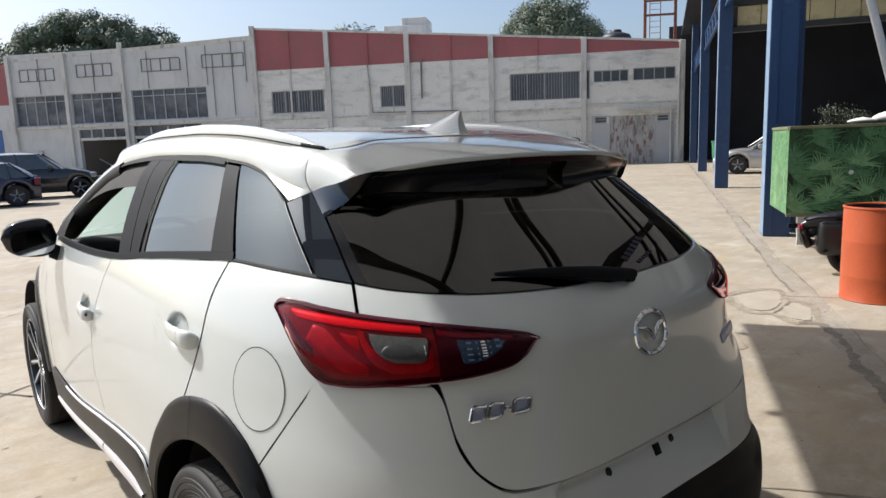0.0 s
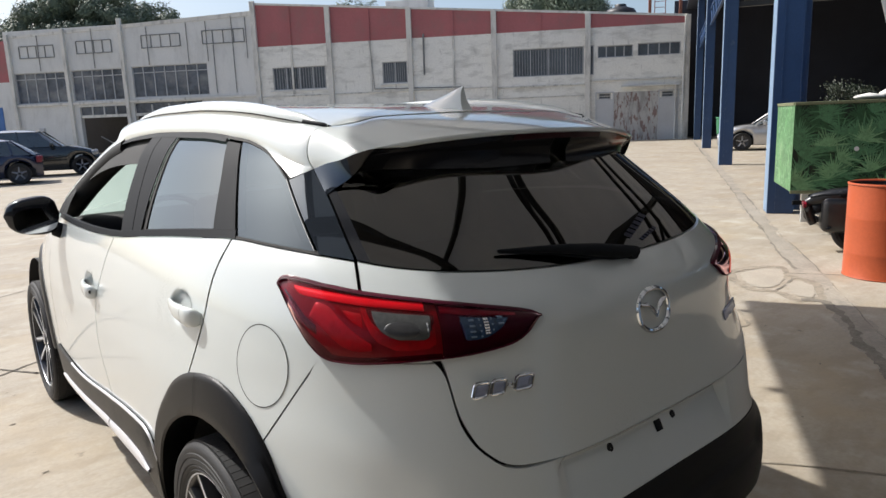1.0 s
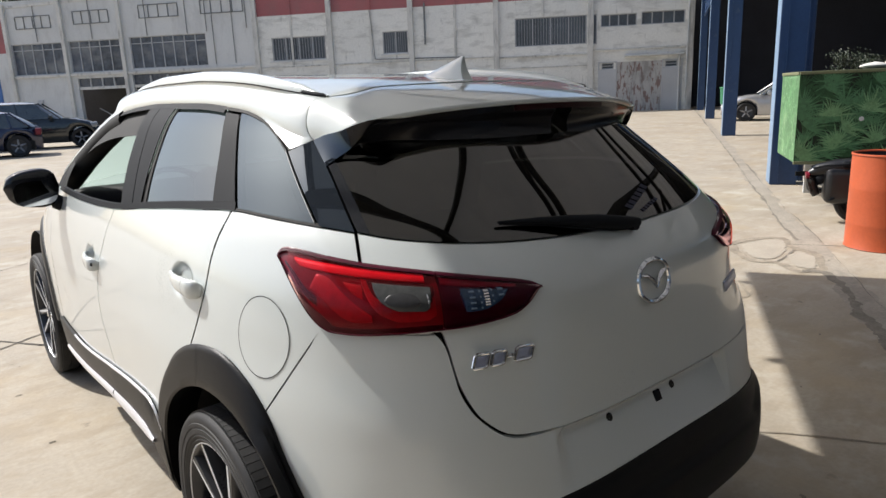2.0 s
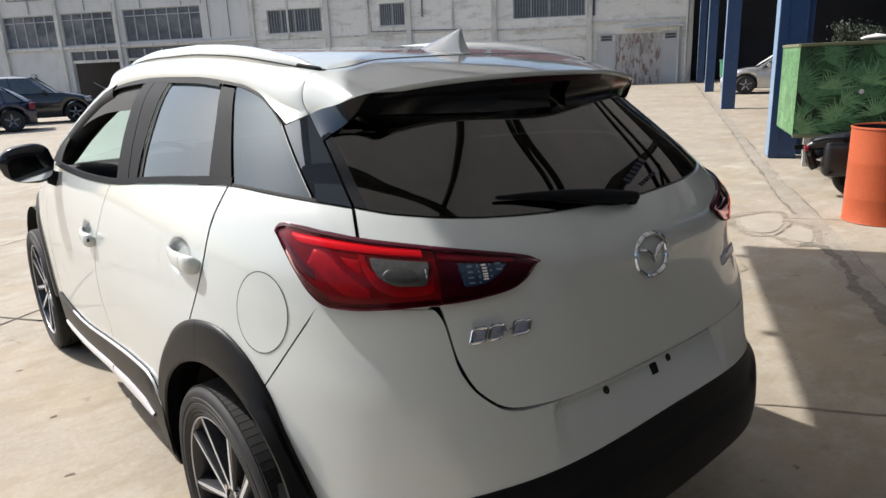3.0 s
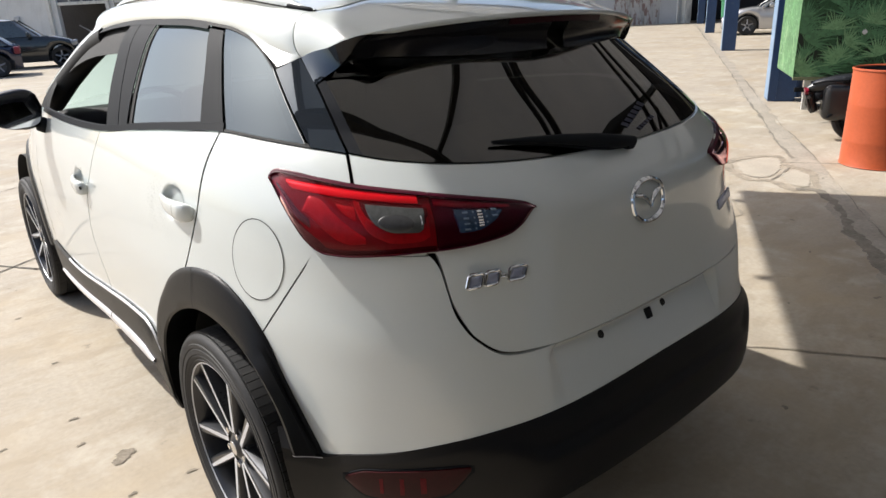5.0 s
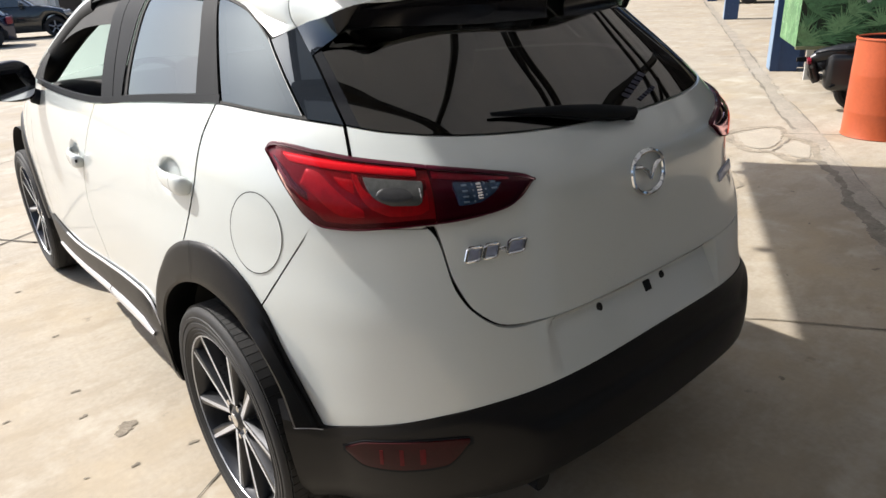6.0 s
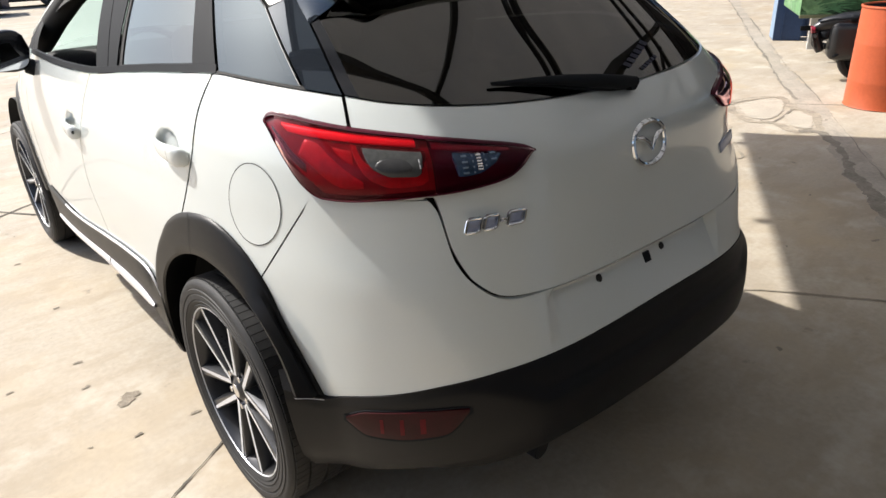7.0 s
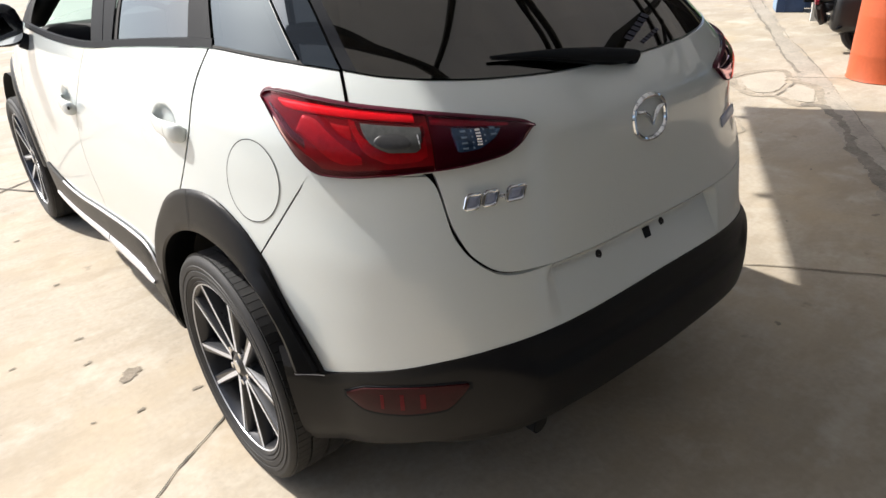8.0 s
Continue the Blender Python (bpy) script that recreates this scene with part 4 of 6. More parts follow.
    part("mirror_glass", fx(moved((rim, [tuple(range(32))]), gm)), CHROME, mirror_part, "mirror glass")


# ---- wheels ----
def tyre_geo(r=.333, w=.108):
    prof = [(.246, -.095), (.254, -.103), (.258, -.1045), (.2605, -.1015), (.263, -.1045), (.270, -.1068), (.2715, -.1045), (.274, -.1045), (.2755, -.1072), (.288, -w), (.2895, -.1055), (.292, -.1055), (.2935, -w), (.303, -w - .001), (.3045, -w + .002), (.314, -w + .0005), (.3205, -.1055), (.326, -.100), (r - .004, -.0945), (r - .008, -.088), (r - .008, .08), (r - .012, .09), (.318, w - .008), (.300, w), (.285, w), (.256, .104), (.246, .095)]
    return lathe(prof, 72, "x")


def wheel_parts(at, sidex):
    """A wheel with its tyre, alloy rim and ten spokes; its face towards -x."""
    mm = Matrix.Translation(at) @ Matrix.Diagonal((sidex, 1, 1, 1)) @ Matrix.Rotation(radians(11), 4, "X")

    def fx(g):
        v, f = moved(g, mm)
        return (v, [q[::-1] for q in f]) if sidex < 0 else (v, f)
    wheel = part("wheel", fx(lathe([(.252, -.092), (.246, -.096), (.240, -.09), (.230, -.06), (.222, .02), (.222, .09), (.246, .095)], 64, "x")), GUN, car, "dark alloy wheel with machined spokes")
    part("tyre", fx(tyre_geo()), RUBBER, wheel, "black road tyre")
    part("rim_edge", fx(lathe([(.2475, -.0965), (.2495, -.0995), (.2465, -.1), (.2455, -.097)], 72, "x")), MACHINED, wheel, "bright rim edge")
    lugs = []
    for i in range(92):
        t = 2 * math.pi * i / 92
        for x0, x1, tw in ((-.0915, -.056, 0), (-.050, -.006, .02), (.006, .050, .02), (.056, .094, 0)):
            lugs.append(moved(block(x0, x1, -.0104, .0104, .320, .3335, 0), Matrix.Rotation(t + tw, 4, "X")))
    tread = part("tread", fx(join(*lugs)), RUBBER, wheel, "worn tread blocks", smooth=False)
    tread["kind"] = "stuff"
    for i in range(5):
        for d in (-1, 1):
            t0 = 2 * math.pi * (i + .5) / 5
            rows_s, face = [], []
            for j in range(9):
                k = j / 8
                q0, q1 = (.046, t0 + d * .50), (.244, t0 + d * .235)
                py = q0[0] * math.cos(q0[1]) * (1 - k) + q1[0] * math.cos(q1[1]) * k
                pz = q0[0] * math.sin(q0[1]) * (1 - k) + q1[0] * math.sin(q1[1]) * k
                r, ang = math.hypot(py, pz), math.atan2(pz, py)
                wid = .011 + .005 * k
                c, s = math.cos(ang), math.sin(ang)
                x = -.080 - .014 * k
                p = lambda o, dx: (x + dx, r * c - o * s, r * s + o * c)
                rows_s.append([p(-wid * 1.25, .03), p(-wid, .004), p(-wid * .8, 0), p(wid * .8, 0), p(wid, .004), p(wid * 1.25, .03)])
                lean_in = d * wid * .42 * k
                face.append([p(-wid * (.62 - .34 * k) + lean_in, -.0012), p(wid * (.62 - .34 * k) + lean_in, -.0012)])
            spoke = part("spoke", fx(grid(rows_s)), GUN, wheel)
            part("machined_face", fx(grid(face)), MACHINED, spoke, "bright machined face")
    part("hub", fx(lathe([(.001, -.088), (.02, -.088), (.028, -.084), (.034, -.078), (.07, -.072), (.075, -.05)], 32, "x")), GUN, wheel)
    part("centre_cap", fx(lathe([(.001, -.0905), (.014, -.0905), (.02, -.0885), (.0215, -.086)], 24, "x")), CHROME, wheel, "small chrome centre cap")
    nuts = [moved(lathe([(.001, -.084), (.009, -.084), (.0105, -.078), (.0105, -.07)], 6, "x"), Matrix.Translation((0, .052 * math.cos(2 * math.pi * (i + .5) / 5), .052 * math.sin(2 * math.pi * (i + .5) / 5)))) for i in range(5)]
    for nut in nuts:
        part("wheel_nut", fx(nut), CHROME, wheel)
    part("brake_disc", fx(lathe([(.06, -.01), (.15, -.01), (.15, .012), (.06, .012)], 40, "x")), DISC, wheel, "grey steel brake disc")
    part("caliper", fx(block(-.03, .04, -.19, -.10, -.06, .06, .015)), SATIN, wheel)
    return wheel


DISC = material("brake_disc_steel", (0.22, 0.2, 0.19), 0.38, 0.9, 0.2, 20, 200)
for y in (0, 2.57):
    for sx in (1, -1):
        wheel_parts(((-.750 if y < 1 else -.730) * sx, y, .332), sx)
# wheel wells
for y in (0, 2.57):
    for sx in (-1, 1):
        rows = []
        for i in range(25):
            t = radians(-25 + 190 * i / 24)
            rr, edge_x = (.40, .775) if y < 1 else (.455, .80)
            rows.append([(sx * x, y + rr * math.cos(t), .335 + rr * math.sin(t)) for x in (edge_x, .45)])
        part("wheel_well", grid(rows, flip=sx < 0), SHADOW_GAP, car)
part("underbody", join(block(-.74, .74, .45, 2.1, .20, .26, .03), block(-.5, .5, -.5, .45, .30, .36, .03), block(-.5, .5, 2.1, 3.2, .22, .3, .03)), SHADOW_GAP, car)
part("exhaust_pipe", tube([(-.35, -.2, .27), (-.35, -.52, .262), (-.340, -.672, .252)], .028, 20), SATIN, car, "short dark steel exhaust tip")
part("exhaust_bore", tube([(-.343, -.6, .2565), (-.3398, -.674, .2518)], .023, 16), SHADOW_GAP, car)

# badge shapes on the tailgate
def gate_frame(a, z, off=.0):
    c = skin(a, z, off)
    out = (skin(a, z, .05) - skin(a, z)).normalized()
    up = (skin(a, z + .02) - skin(a, z - .02)).normalized()
    side = up.cross(out).normalized()
    m = Matrix((side, up, out)).transposed().to_4x4()
    m.translation = c
    return m


m = gate_frame(89.4, .984, .004)
oval = []
for i in range(41):
    t = 2 * math.pi * i / 40
    rx, rz = .060, .049
    oval.append((rx * math.copysign(abs(math.cos(t)) ** .9, math.cos(t)), rz * math.copysign(abs(math.sin(t)) ** .85, math.sin(t)), 0))
part("badge_ring", moved(tube(oval, .006, 8), m), CHROME, tailgate, "oval chrome badge")
wing = [(-.050, .018, .002), (-.03, .016, .004), (-.012, .004, .005), (0, -.014, .006), (.012, .004, .005), (.03, .016, .004), (.050, .018, .002)]
part("badge_wing", moved(tube(wing, [.004, .006, .006, .005, .006, .006, .004], 8), m), CHROME, tailgate)
# model badge as plain bright slanted shapes
m = gate_frame(73.0, .9145, .002)
for x0, x1, hgt in ((-.066, -.034, .0135), (-.026, .004, .0135), (.010, .020, .003), (.027, .066, .0135)):
    lozenge = [(x0 - hgt * .35, -hgt), (x1 - hgt * .35, -hgt), (x1 + hgt * .35, hgt), (x0 + hgt * .35, hgt)]
    loop = []
    for q in range(4):
        p0, p1 = lozenge[q], lozenge[(q + 1) % 4]
        loop += [(p0[0] + (p1[0] - p0[0]) * u, p0[1] + (p1[1] - p0[1]) * u, .003) for u in (.12, .5, .88)]
    loop.append(loop[0])
    bar_part = part("badge_bar", moved(tube(loop, .0034 if hgt > .01 else .002, 8), m), CHROME, tailgate, "bright chrome badge bar")
    if hgt > .01:
        cx = (x0 + x1) / 2
        v = [(cx + (x - cx) * .8, z * .8, .0012) for x, z in lozenge] + [(cx + (x - cx) * .5, z * .45, .0042) for x, z in lozenge]
        part("bar_face", moved((v, [(4, 5, 6, 7), (0, 1, 5, 4), (1, 2, 6, 5), (2, 3, 7, 6), (3, 0, 4, 7)]), m), BADGE, bar_part, "blue tinted face", smooth=False)
m = gate_frame(104.2, .90, .002)
part("badge_bar", moved(block(-.05, .05, -.014, .014, 0, .004, .002), m), BADGE, tailgate, "bright badge bar")
# screw holes in the bumper recess
for a, w in ((82.9, .009), (91.8, .009)):
    m = gate_frame(a, .702, .0016)
    part("screw_hole", moved(lathe([(.0005, 0), (w, 0), (w + .002, -.003)], 20, "z"), m), SHADOW_GAP, bumper)
m = gate_frame(89.4, .697, .0016)
part("plate_clip", moved(block(-.013, .013, -.013, .013, -.004, .0015, .002), m), SATIN, bumper, "black square clip")

# rear wiper
def gate_point(a, z, off):
    return skin(a, z, off)


wp = [gate_point(a, z, o) for a, z, o in ((90.2, 1.112, .022), (88, 1.120, .030), (85, 1.134, .031), (82, 1.146, .027), (79, 1.154, .020), (75.3, 1.1595, .013))]
wiper = part("wiper", tube(wp, [.012, .016, .0155, .0115, .0075, .003], 12), SATIN, tailgate, "black rear wiper arm")
part("wiper_blade", tube([gate_point(a, z, .011) for a, z in ((89.3, 1.102), (87, 1.108), (84, 1.122), (80, 1.1425), (75.4, 1.1565))], [.004, .006, .006, .005, .003], 6), SATIN, wiper)
part("wiper_cap", tube([gate_point(89.6, 1.108, .0), gate_point(89.6, 1.110, .030)], [.017, .014], 16), SATIN, wiper)
# reflected writing painted onto the glass as plain bars
MIRRORED_TEXT = material("blue_grey_mirrored_text", (0.022, 0.024, 0.045), 0.7, 0, 0.2, 40, 200)
for a0, z0, a1, z1, da, dz in ((90.9, 1.143, 96.0, 1.184, .75, -.009), (92.9, 1.130, 96.4, 1.149, .35, -.006)):
    n_s = 6
    for i in range(n_s):       # broken into short strokes
        u0, u1 = i / n_s, (i + .72) / n_s
        rows = [[skin(a0 + (a1 - a0) * u + da * w, z0 + (z1 - z0) * u + dz * w, .001) for u in (u0, (u0 + u1) / 2, u1)] for w in (0, 1)]
        part("mirrored_text_bar", grid(rows), MIRRORED_TEXT, tailgate, "small dark blue bar of writing reflected in the glass")

# interior
part("floor_pan", block(-.72, .72, -.3, 2.2, .30, .38, .02), CLOTH, car)
part("dashboard", block(-.72, .72, 1.72, 2.05, .80, 1.06, .06, 3), CLOTH, car)
for sx in (-1, 1):
    seat = part("front_seat", join(block(-.25 + sx * .36, .25 + sx * .36, .75, 1.3, .5, .68, .05, 3), moved(block(-.25, .25, -.07, .07, 0, .62, .05, 3), Matrix.Translation((sx * .36, .72, .62)) @ Matrix.Rotation(radians(14), 4, "X"))), CLOTH, car, "dark cloth seat")
    part("headrest", moved(block(-.13, .13, -.05, .05, .64, .82, .04, 3), Matrix.Translation((sx * .36, .72, .62)) @ Matrix.Rotation(radians(12), 4, "X")), CLOTH, seat)
part("rear_bench", join(block(-.62, .62, -.05, .45, .5, .66, .05, 3), moved(block(-.62, .62, -.07, .07, 0, .55, .05, 3), Matrix.Translation((0, -.08, .6)) @ Matrix.Rotation(radians(18), 4, "X"))), CLOTH, car)
wheel_ring = [(.18 * math.cos(2 * math.pi * i / 32), 0, .18 * math.sin(2 * math.pi * i / 32)) for i in range(33)]
part("steering_wheel", moved(join(tube(wheel_ring, .014, 8), block(-.06, .06, .01, .04, -.05, .05, .015), block(-.17, .17, .0, .02, -.015, .015, .005)), Matrix.Translation((-.36, 1.58, .97)) @ Matrix.Rotation(radians(-22), 4, "X")), SATIN, car, "black steering wheel")
rows = [[p - Vector((0, 0, .045)) for p in r[10:]] for r in roof_rows[1:-6]]
hl = grid(rows)
part("headliner", join(hl, mirrored(hl)), BEIGE, car, "grey cloth headliner")

# ---- the yard ----
CONCRETE = material("weathered_concrete", (0.352, 0.309, 0.245), 0.85, 0, 0.2, 1.6, 45, 0.4)
stained(CONCRETE, (0.247, 0.198, 0.138), 0.55, 0.48, 0.70, 0.7)
stained(CONCRETE, (0.352, 0.277, 0.176), 1.4, 0.50, 0.68, 0.6)
stained(CONCRETE, (0.44, 0.403, 0.338), 2.3, 0.54, 0.66, 0.6)
stained(CONCRETE, (0.32, 0.27, 0.2), 9.0, 0.52, 0.62, 0.45)
stained(CONCRETE, (0.13, 0.11, 0.09), 5.0, 0.66, 0.72, 0.55)
stained(CONCRETE, (0.12, 0.10, 0.08), 28.0, 0.68, 0.73, 0.6)
stained(CONCRETE, (0.25, 0.205, 0.145), 3.2, 0.50, 0.60, 0.35, (1, 2.2, 1))
PATCH = material("pale_patch_concrete", (0.365, 0.325, 0.262), 0.88, 0, 0.15, 4, 60, 0.4)
MORTAR = material("crumbling_mortar", (0.305, 0.270, 0.218), 0.9, 0, 0.3, 3, 40, 0.6)
stained(MORTAR, (0.2, 0.18, 0.15), 6, 0.52, 0.66, 0.6)
CRACK = material("crack_dirt", (0.10, 0.088, 0.07), 0.95, 0, 0.3, 8, 60, 0.3)
CRACK3 = material("broken_crack_dirt", (0.18, 0.158, 0.125), 0.95, 0, 0.4, 8, 60, 0.4)
CRACK2 = material("shallow_crack_dirt", (0.27, 0.232, 0.178), 0.95, 0, 0.4, 8, 60, 0.3)
CHIP = material("chipped_concrete", (0.205, 0.175, 0.135), 0.95, 0, 0.45, 25, 120, 0.5)
ALONG = Vector((.85, .527, 0)).normalized()      # along the shed's posts
ACROSS = Vector((ALONG.y, -ALONG.x, 0))          # into the shed

bm = bmesh.new()
bmesh.ops.create_grid(bm, x_segments=24, y_segments=24, size=600)
ground = part("ground", bm, CONCRETE, None, smooth=False)
tagged(ground, "weathered pale concrete yard with stains and cracks", "ground", kind="structure")


def ragged(points, width, rough, seed, lift=.004, step=.06, fade=.05):
    """A flat strip with uneven edges along points on the ground."""
    rnd = random.Random(seed)
    raw = [Vector((p[0], p[1], 0)) for p in points]
    pts = [raw[0]]
    for i in range(len(raw) - 1):       # rounded course through the points
        a, b, c, d = raw[max(0, i - 1)], raw[i], raw[i + 1], raw[min(len(raw) - 1, i + 2)]
        for k in (.25, .5, .75, 1):
            pts.append(.5 * (2 * b + (c - a) * k + (2 * a - 5 * b + 4 * c - d) * k * k + (3 * b - a - 3 * c + d) * k ** 3))
    rows, drift, swell, fray = [], 0.0, 1.0, [0.0, 0.0]
    for i in range(len(pts) - 1):
        n = max(2, int((pts[i + 1] - pts[i]).length / step))
        side = (pts[i + 1] - pts[i]).normalized().cross(Vector((0, 0, 1)))
        for j in range(n):
            p = pts[i].lerp(pts[i + 1], j / n)
            drift = drift * .93 + rnd.uniform(-1, 1) * rough * .45
            swell = min(1.5, max(fade, swell + rnd.uniform(-.2, .2)))
            fray = [f * .6 + rnd.uniform(-.5, 1) * rough * .6 for f in fray]
            w = width / 2 * max(0, swell)
            rows.append([tuple(p + side * (drift - w - fray[0] * min(1, max(0, swell))) + Vector((0, 0, lift))), tuple(p + side * (drift + w + fray[1] * min(1, max(0, swell))) + Vector((0, 0, lift)))])
    return grid(rows, flip=True)


def strip_on_ground(name, points, width, rough, seed, mat, label, lift=.004, step=.06, fade=.05):
    ob = part(name, ragged(points, width, rough, seed, lift, step, .7 if width > .1 else fade), mat, None, smooth=False)
    return tagged(ob, label, "crack" if "crack" in name or "joint" in name else "strip", kind="structure")


strip_on_ground("mortar_strip", [(34, 18.85), (16, 7.70), (10.24, 4.18), (7.82, 2.72), (6.57, 1.95), (5.65, 1.37), (4.85, .85), (4.3, .5), (3.75, .15), (3.3, -.12), (2.41, -.66), (-2, -3.40)], .15, .010, 3, MORTAR, "crumbling grey mortar strip along the concrete", .0025, .03)
strip_on_ground("crack", [(30, 16.40), (16, 7.80), (10.2, 4.25), (7.79, 2.79), (6.6, 2.06), (5.5, 1.39), (5.1, 1.12), (4.85, .95)], .030, .014, 4, CRACK3, "broken dark edge of the mortar strip", .0045, .025)
strip_on_ground("crack", [(10.27, 4.11), (7.86, 2.65), (6.55, 1.84), (5.8, 1.34), (4.8, .70), (4.17, .31), (3.7, .03), (3.32, -.22), (2.6, -.66)], .014, .008, 5, CRACK3, "thin dark edge of the mortar strip", .0045, .025)
strip_on_ground("crack", [(3.86, .50), (3.9, .36), (3.72, .22), (3.5, .06), (3.25, -.07), (2.99, -.23), (2.72, -.42), (2.58, -.52), (2.0, -.92), (1.5, -1.25)], .060, .020, 14, CRACK3, "broken dark crack along the mortar strip", .0048, .02, .5)
for k, (pts, seed) in enumerate(((((4.38, 1.24), (4.52, 1.24), (4.66, 1.20), (4.76, 1.05), (4.52, .92), (4.38, .86), (4.1, .83), (4.03, .95), (4.18, 1.10)), 6), (((4.28, .80), (4.40, .74), (4.36, .62), (4.12, .51), (3.98, .47), (3.97, .58), (4.12, .70)), 7))):
    rnd = random.Random(seed)
    rim = smooth_line([(*p, .0045) for p in (*pts, pts[0])], 8)[:-1]
    rim = [tuple(p + Vector((rnd.uniform(-.008, .008), rnd.uniform(-.008, .008), 0))) for p in rim]
    ob = part("concrete_patch", (rim, [tuple(range(len(rim)))]), PATCH, None, smooth=False)
    tagged(ob, "pale irregular patch of newer concrete", "patch", kind="structure")
strip_on_ground("crack", [(4.37, 1.33), (4.59, 1.30), (4.88, 1.12), (4.58, .90), (4.47, .68), (4.2, .52), (3.99, .43), (3.86, .54), (3.99, .75), (3.93, .93), (4.1, 1.15), (4.37, 1.33)], .045, .020, 6, CRACK2, "ring of cracks round a concrete patch", .0035, .025, .1)
strip_on_ground("crack", [(4.50, .84), (4.3, .80), (4.0, .76)], .022, .010, 7, CRACK3, "crack between two concrete patches", .0040, .025, .2)
strip_on_ground("crack", [(3.3, .72), (3.02, .50), (2.88, .52), (2.78, .40)], .012, .008, 17, CRACK2, "short crack in the concrete", .0040, .025, .2)
strip_on_ground("joint", [(1.0, -.27), (1.24, -.41), (1.55, -.87), (2.3, -2.1)], .006, .003, 8, CRACK2, "thin dark crack in the concrete", .004, .05)
strip_on_ground("joint", [(-.55, .44), (-.853, .232), (-1.0, .147), (-1.124, .057), (-1.6, -.3)], .009, .005, 9, CRACK, "thin dark crack in the concrete", .004, .03, .25)
strip_on_ground("joint", [(-.75, 3.33), (-.99, 3.20), (-2.2, 2.5), (-6, .1)], .012, .004, 10, CRACK, "joint between concrete slabs", .004, .06)
strip_on_ground("joint", [(-.6, 2.95), (-.82, 3.09), (-.97, 3.32), (-2.5, 5.6), (-6, 11)], .010, .004, 11, CRACK, "joint between concrete slabs", .004, .06)
for i, (d, e) in enumerate(((6.5, 0), (12, 0), (18, 0), (25, 0))):
    p = Vector((-1.4, -1.6, 0)) + ALONG * d
    strip_on_ground("joint", [p - ACROSS * 22, p + ACROSS * 1.8], .007, .003, 20 + i, CRACK, "joint between concrete slabs", .004, .2)
for i, d in enumerate((-4.5, -9.5, -15)):
    p = Vector((2, 2, 0)) + ACROSS * d
    strip_on_ground("joint", [p - ALONG * 8, p + ALONG * 28], .015, .005, 30 + i, CRACK, "joint between concrete slabs", .004, .2)
chips = [(-.985, .70, .036), (-1.06, 1.08, .012), (-1.08, .88, .011), (-.84, .45, .012), (.91, -.73, .012), (2.15, -.62, .016), (1.9, -1.1, .014), (2.9, .9, .02), (3.1, .2, .016)]
rnd = random.Random(5)
chips += [(rnd.uniform(-2.6, -.95), rnd.uniform(-.2, 3.2), rnd.uniform(.004, .012)) for _ in range(24)]
chips += [(rnd.uniform(1.2, 4.6), rnd.uniform(-.6, 2.6), rnd.uniform(.005, .016)) for _ in range(22)]
for i, (x, y, r) in enumerate(chips):
    rnd = random.Random(70 + i)
    ph = [rnd.uniform(0, 6.28) for _ in range(4)]
    rim = []
    for k in range(48):
        t = 2 * math.pi * k / 48
        q = r * (.8 + .3 * math.sin(2 * t + ph[0]) + .12 * math.sin(3 * t + ph[1]) + .06 * math.sin(7 * t + ph[2]) + rnd.uniform(-.13, .13))
        rim.append((x + q * math.cos(t) * 1.4, y + q * math.sin(t), .003))
    ob = part("chipped_spot", (rim, [tuple(range(48))]), CHIP, None, smooth=False)
    tagged(ob, "small dark chipped spot in the concrete", "spot", kind="structure")

# ---- the shed with blue posts ----
BLUE = material("blue_steel_paint", (0.022, 0.056, 0.14), 0.42, 0, 0.18, 2, 30, 0.06)
stained(BLUE, (0.10, 0.13, 0.18), 5, 0.6, 0.72, 0.5)
# Paler blue painted in for the sunlight on each post's yard side.
SUNLIT_BLUE = material("sunlit_blue_edge", (0.20, 0.29, 0.41), 0.45, 0, 0.12, 4, 40)
# Near black, standing in for the deep shade inside the shed.
SHADE_DARK = material("shade_dark_interior", (0.029, 0.031, 0.042), 0.9, 0, 0.3, 0.7, 20, 0.2)
CREAM = material("cream_fascia", (0.50, 0.45, 0.28), 0.7, 0, 0.2, 1.5, 25, 0.1)
stained(CREAM, (0.22, 0.18, 0.10), 2.5, 0.52, 0.7, 0.6)
RUST = material("rusty_steel", (0.20, 0.075, 0.045), 0.7, 0, 0.3, 5, 60, 0.2)
SHEET = material("pale_fibre_roof_sheet", (0.48, 0.475, 0.46), 0.75, 0, 0.15, 1.2, 30, 0.1)
nd, ln = SHEET.node_tree.nodes, SHEET.node_tree.links      # the fibre sheets let some daylight through
shine, blend = nd.new("ShaderNodeBsdfTranslucent"), nd.new("ShaderNodeMixShader")
shine.inputs[0].default_value = (0.50, 0.51, 0.52, 1)
blend.inputs[0].default_value = 0.21
ln.new(nd["Principled BSDF"].outputs[0], blend.inputs[1])
ln.new(shine.outputs[0], blend.inputs[2])
ln.new(blend.outputs[0], nd["Material Output"].inputs[0])
ENDWALL = material("dull_grey_wall", (0.10, 0.10, 0.098), 0.9, 0, 0.2, 0.8, 14, 0.2)
STEEL = material("dark_steel", (0.05, 0.052, 0.055), 0.5, 0.5, 0.2, 5, 60)


def oriented(origin, x_dir):
    """A frame at origin whose x runs along x_dir, z up."""
    x = Vector(x_dir).normalized()
    y = Vector((0, 0, 1)).cross(x)
    m = Matrix((x, y, Vector((0, 0, 1)))).transposed().to_4x4()
    m.translation = origin
    return m


POST = Vector((8.33, 2.66, 0))
STEP = (Vector((32.4, 17.8, 0)) - POST).length / 3


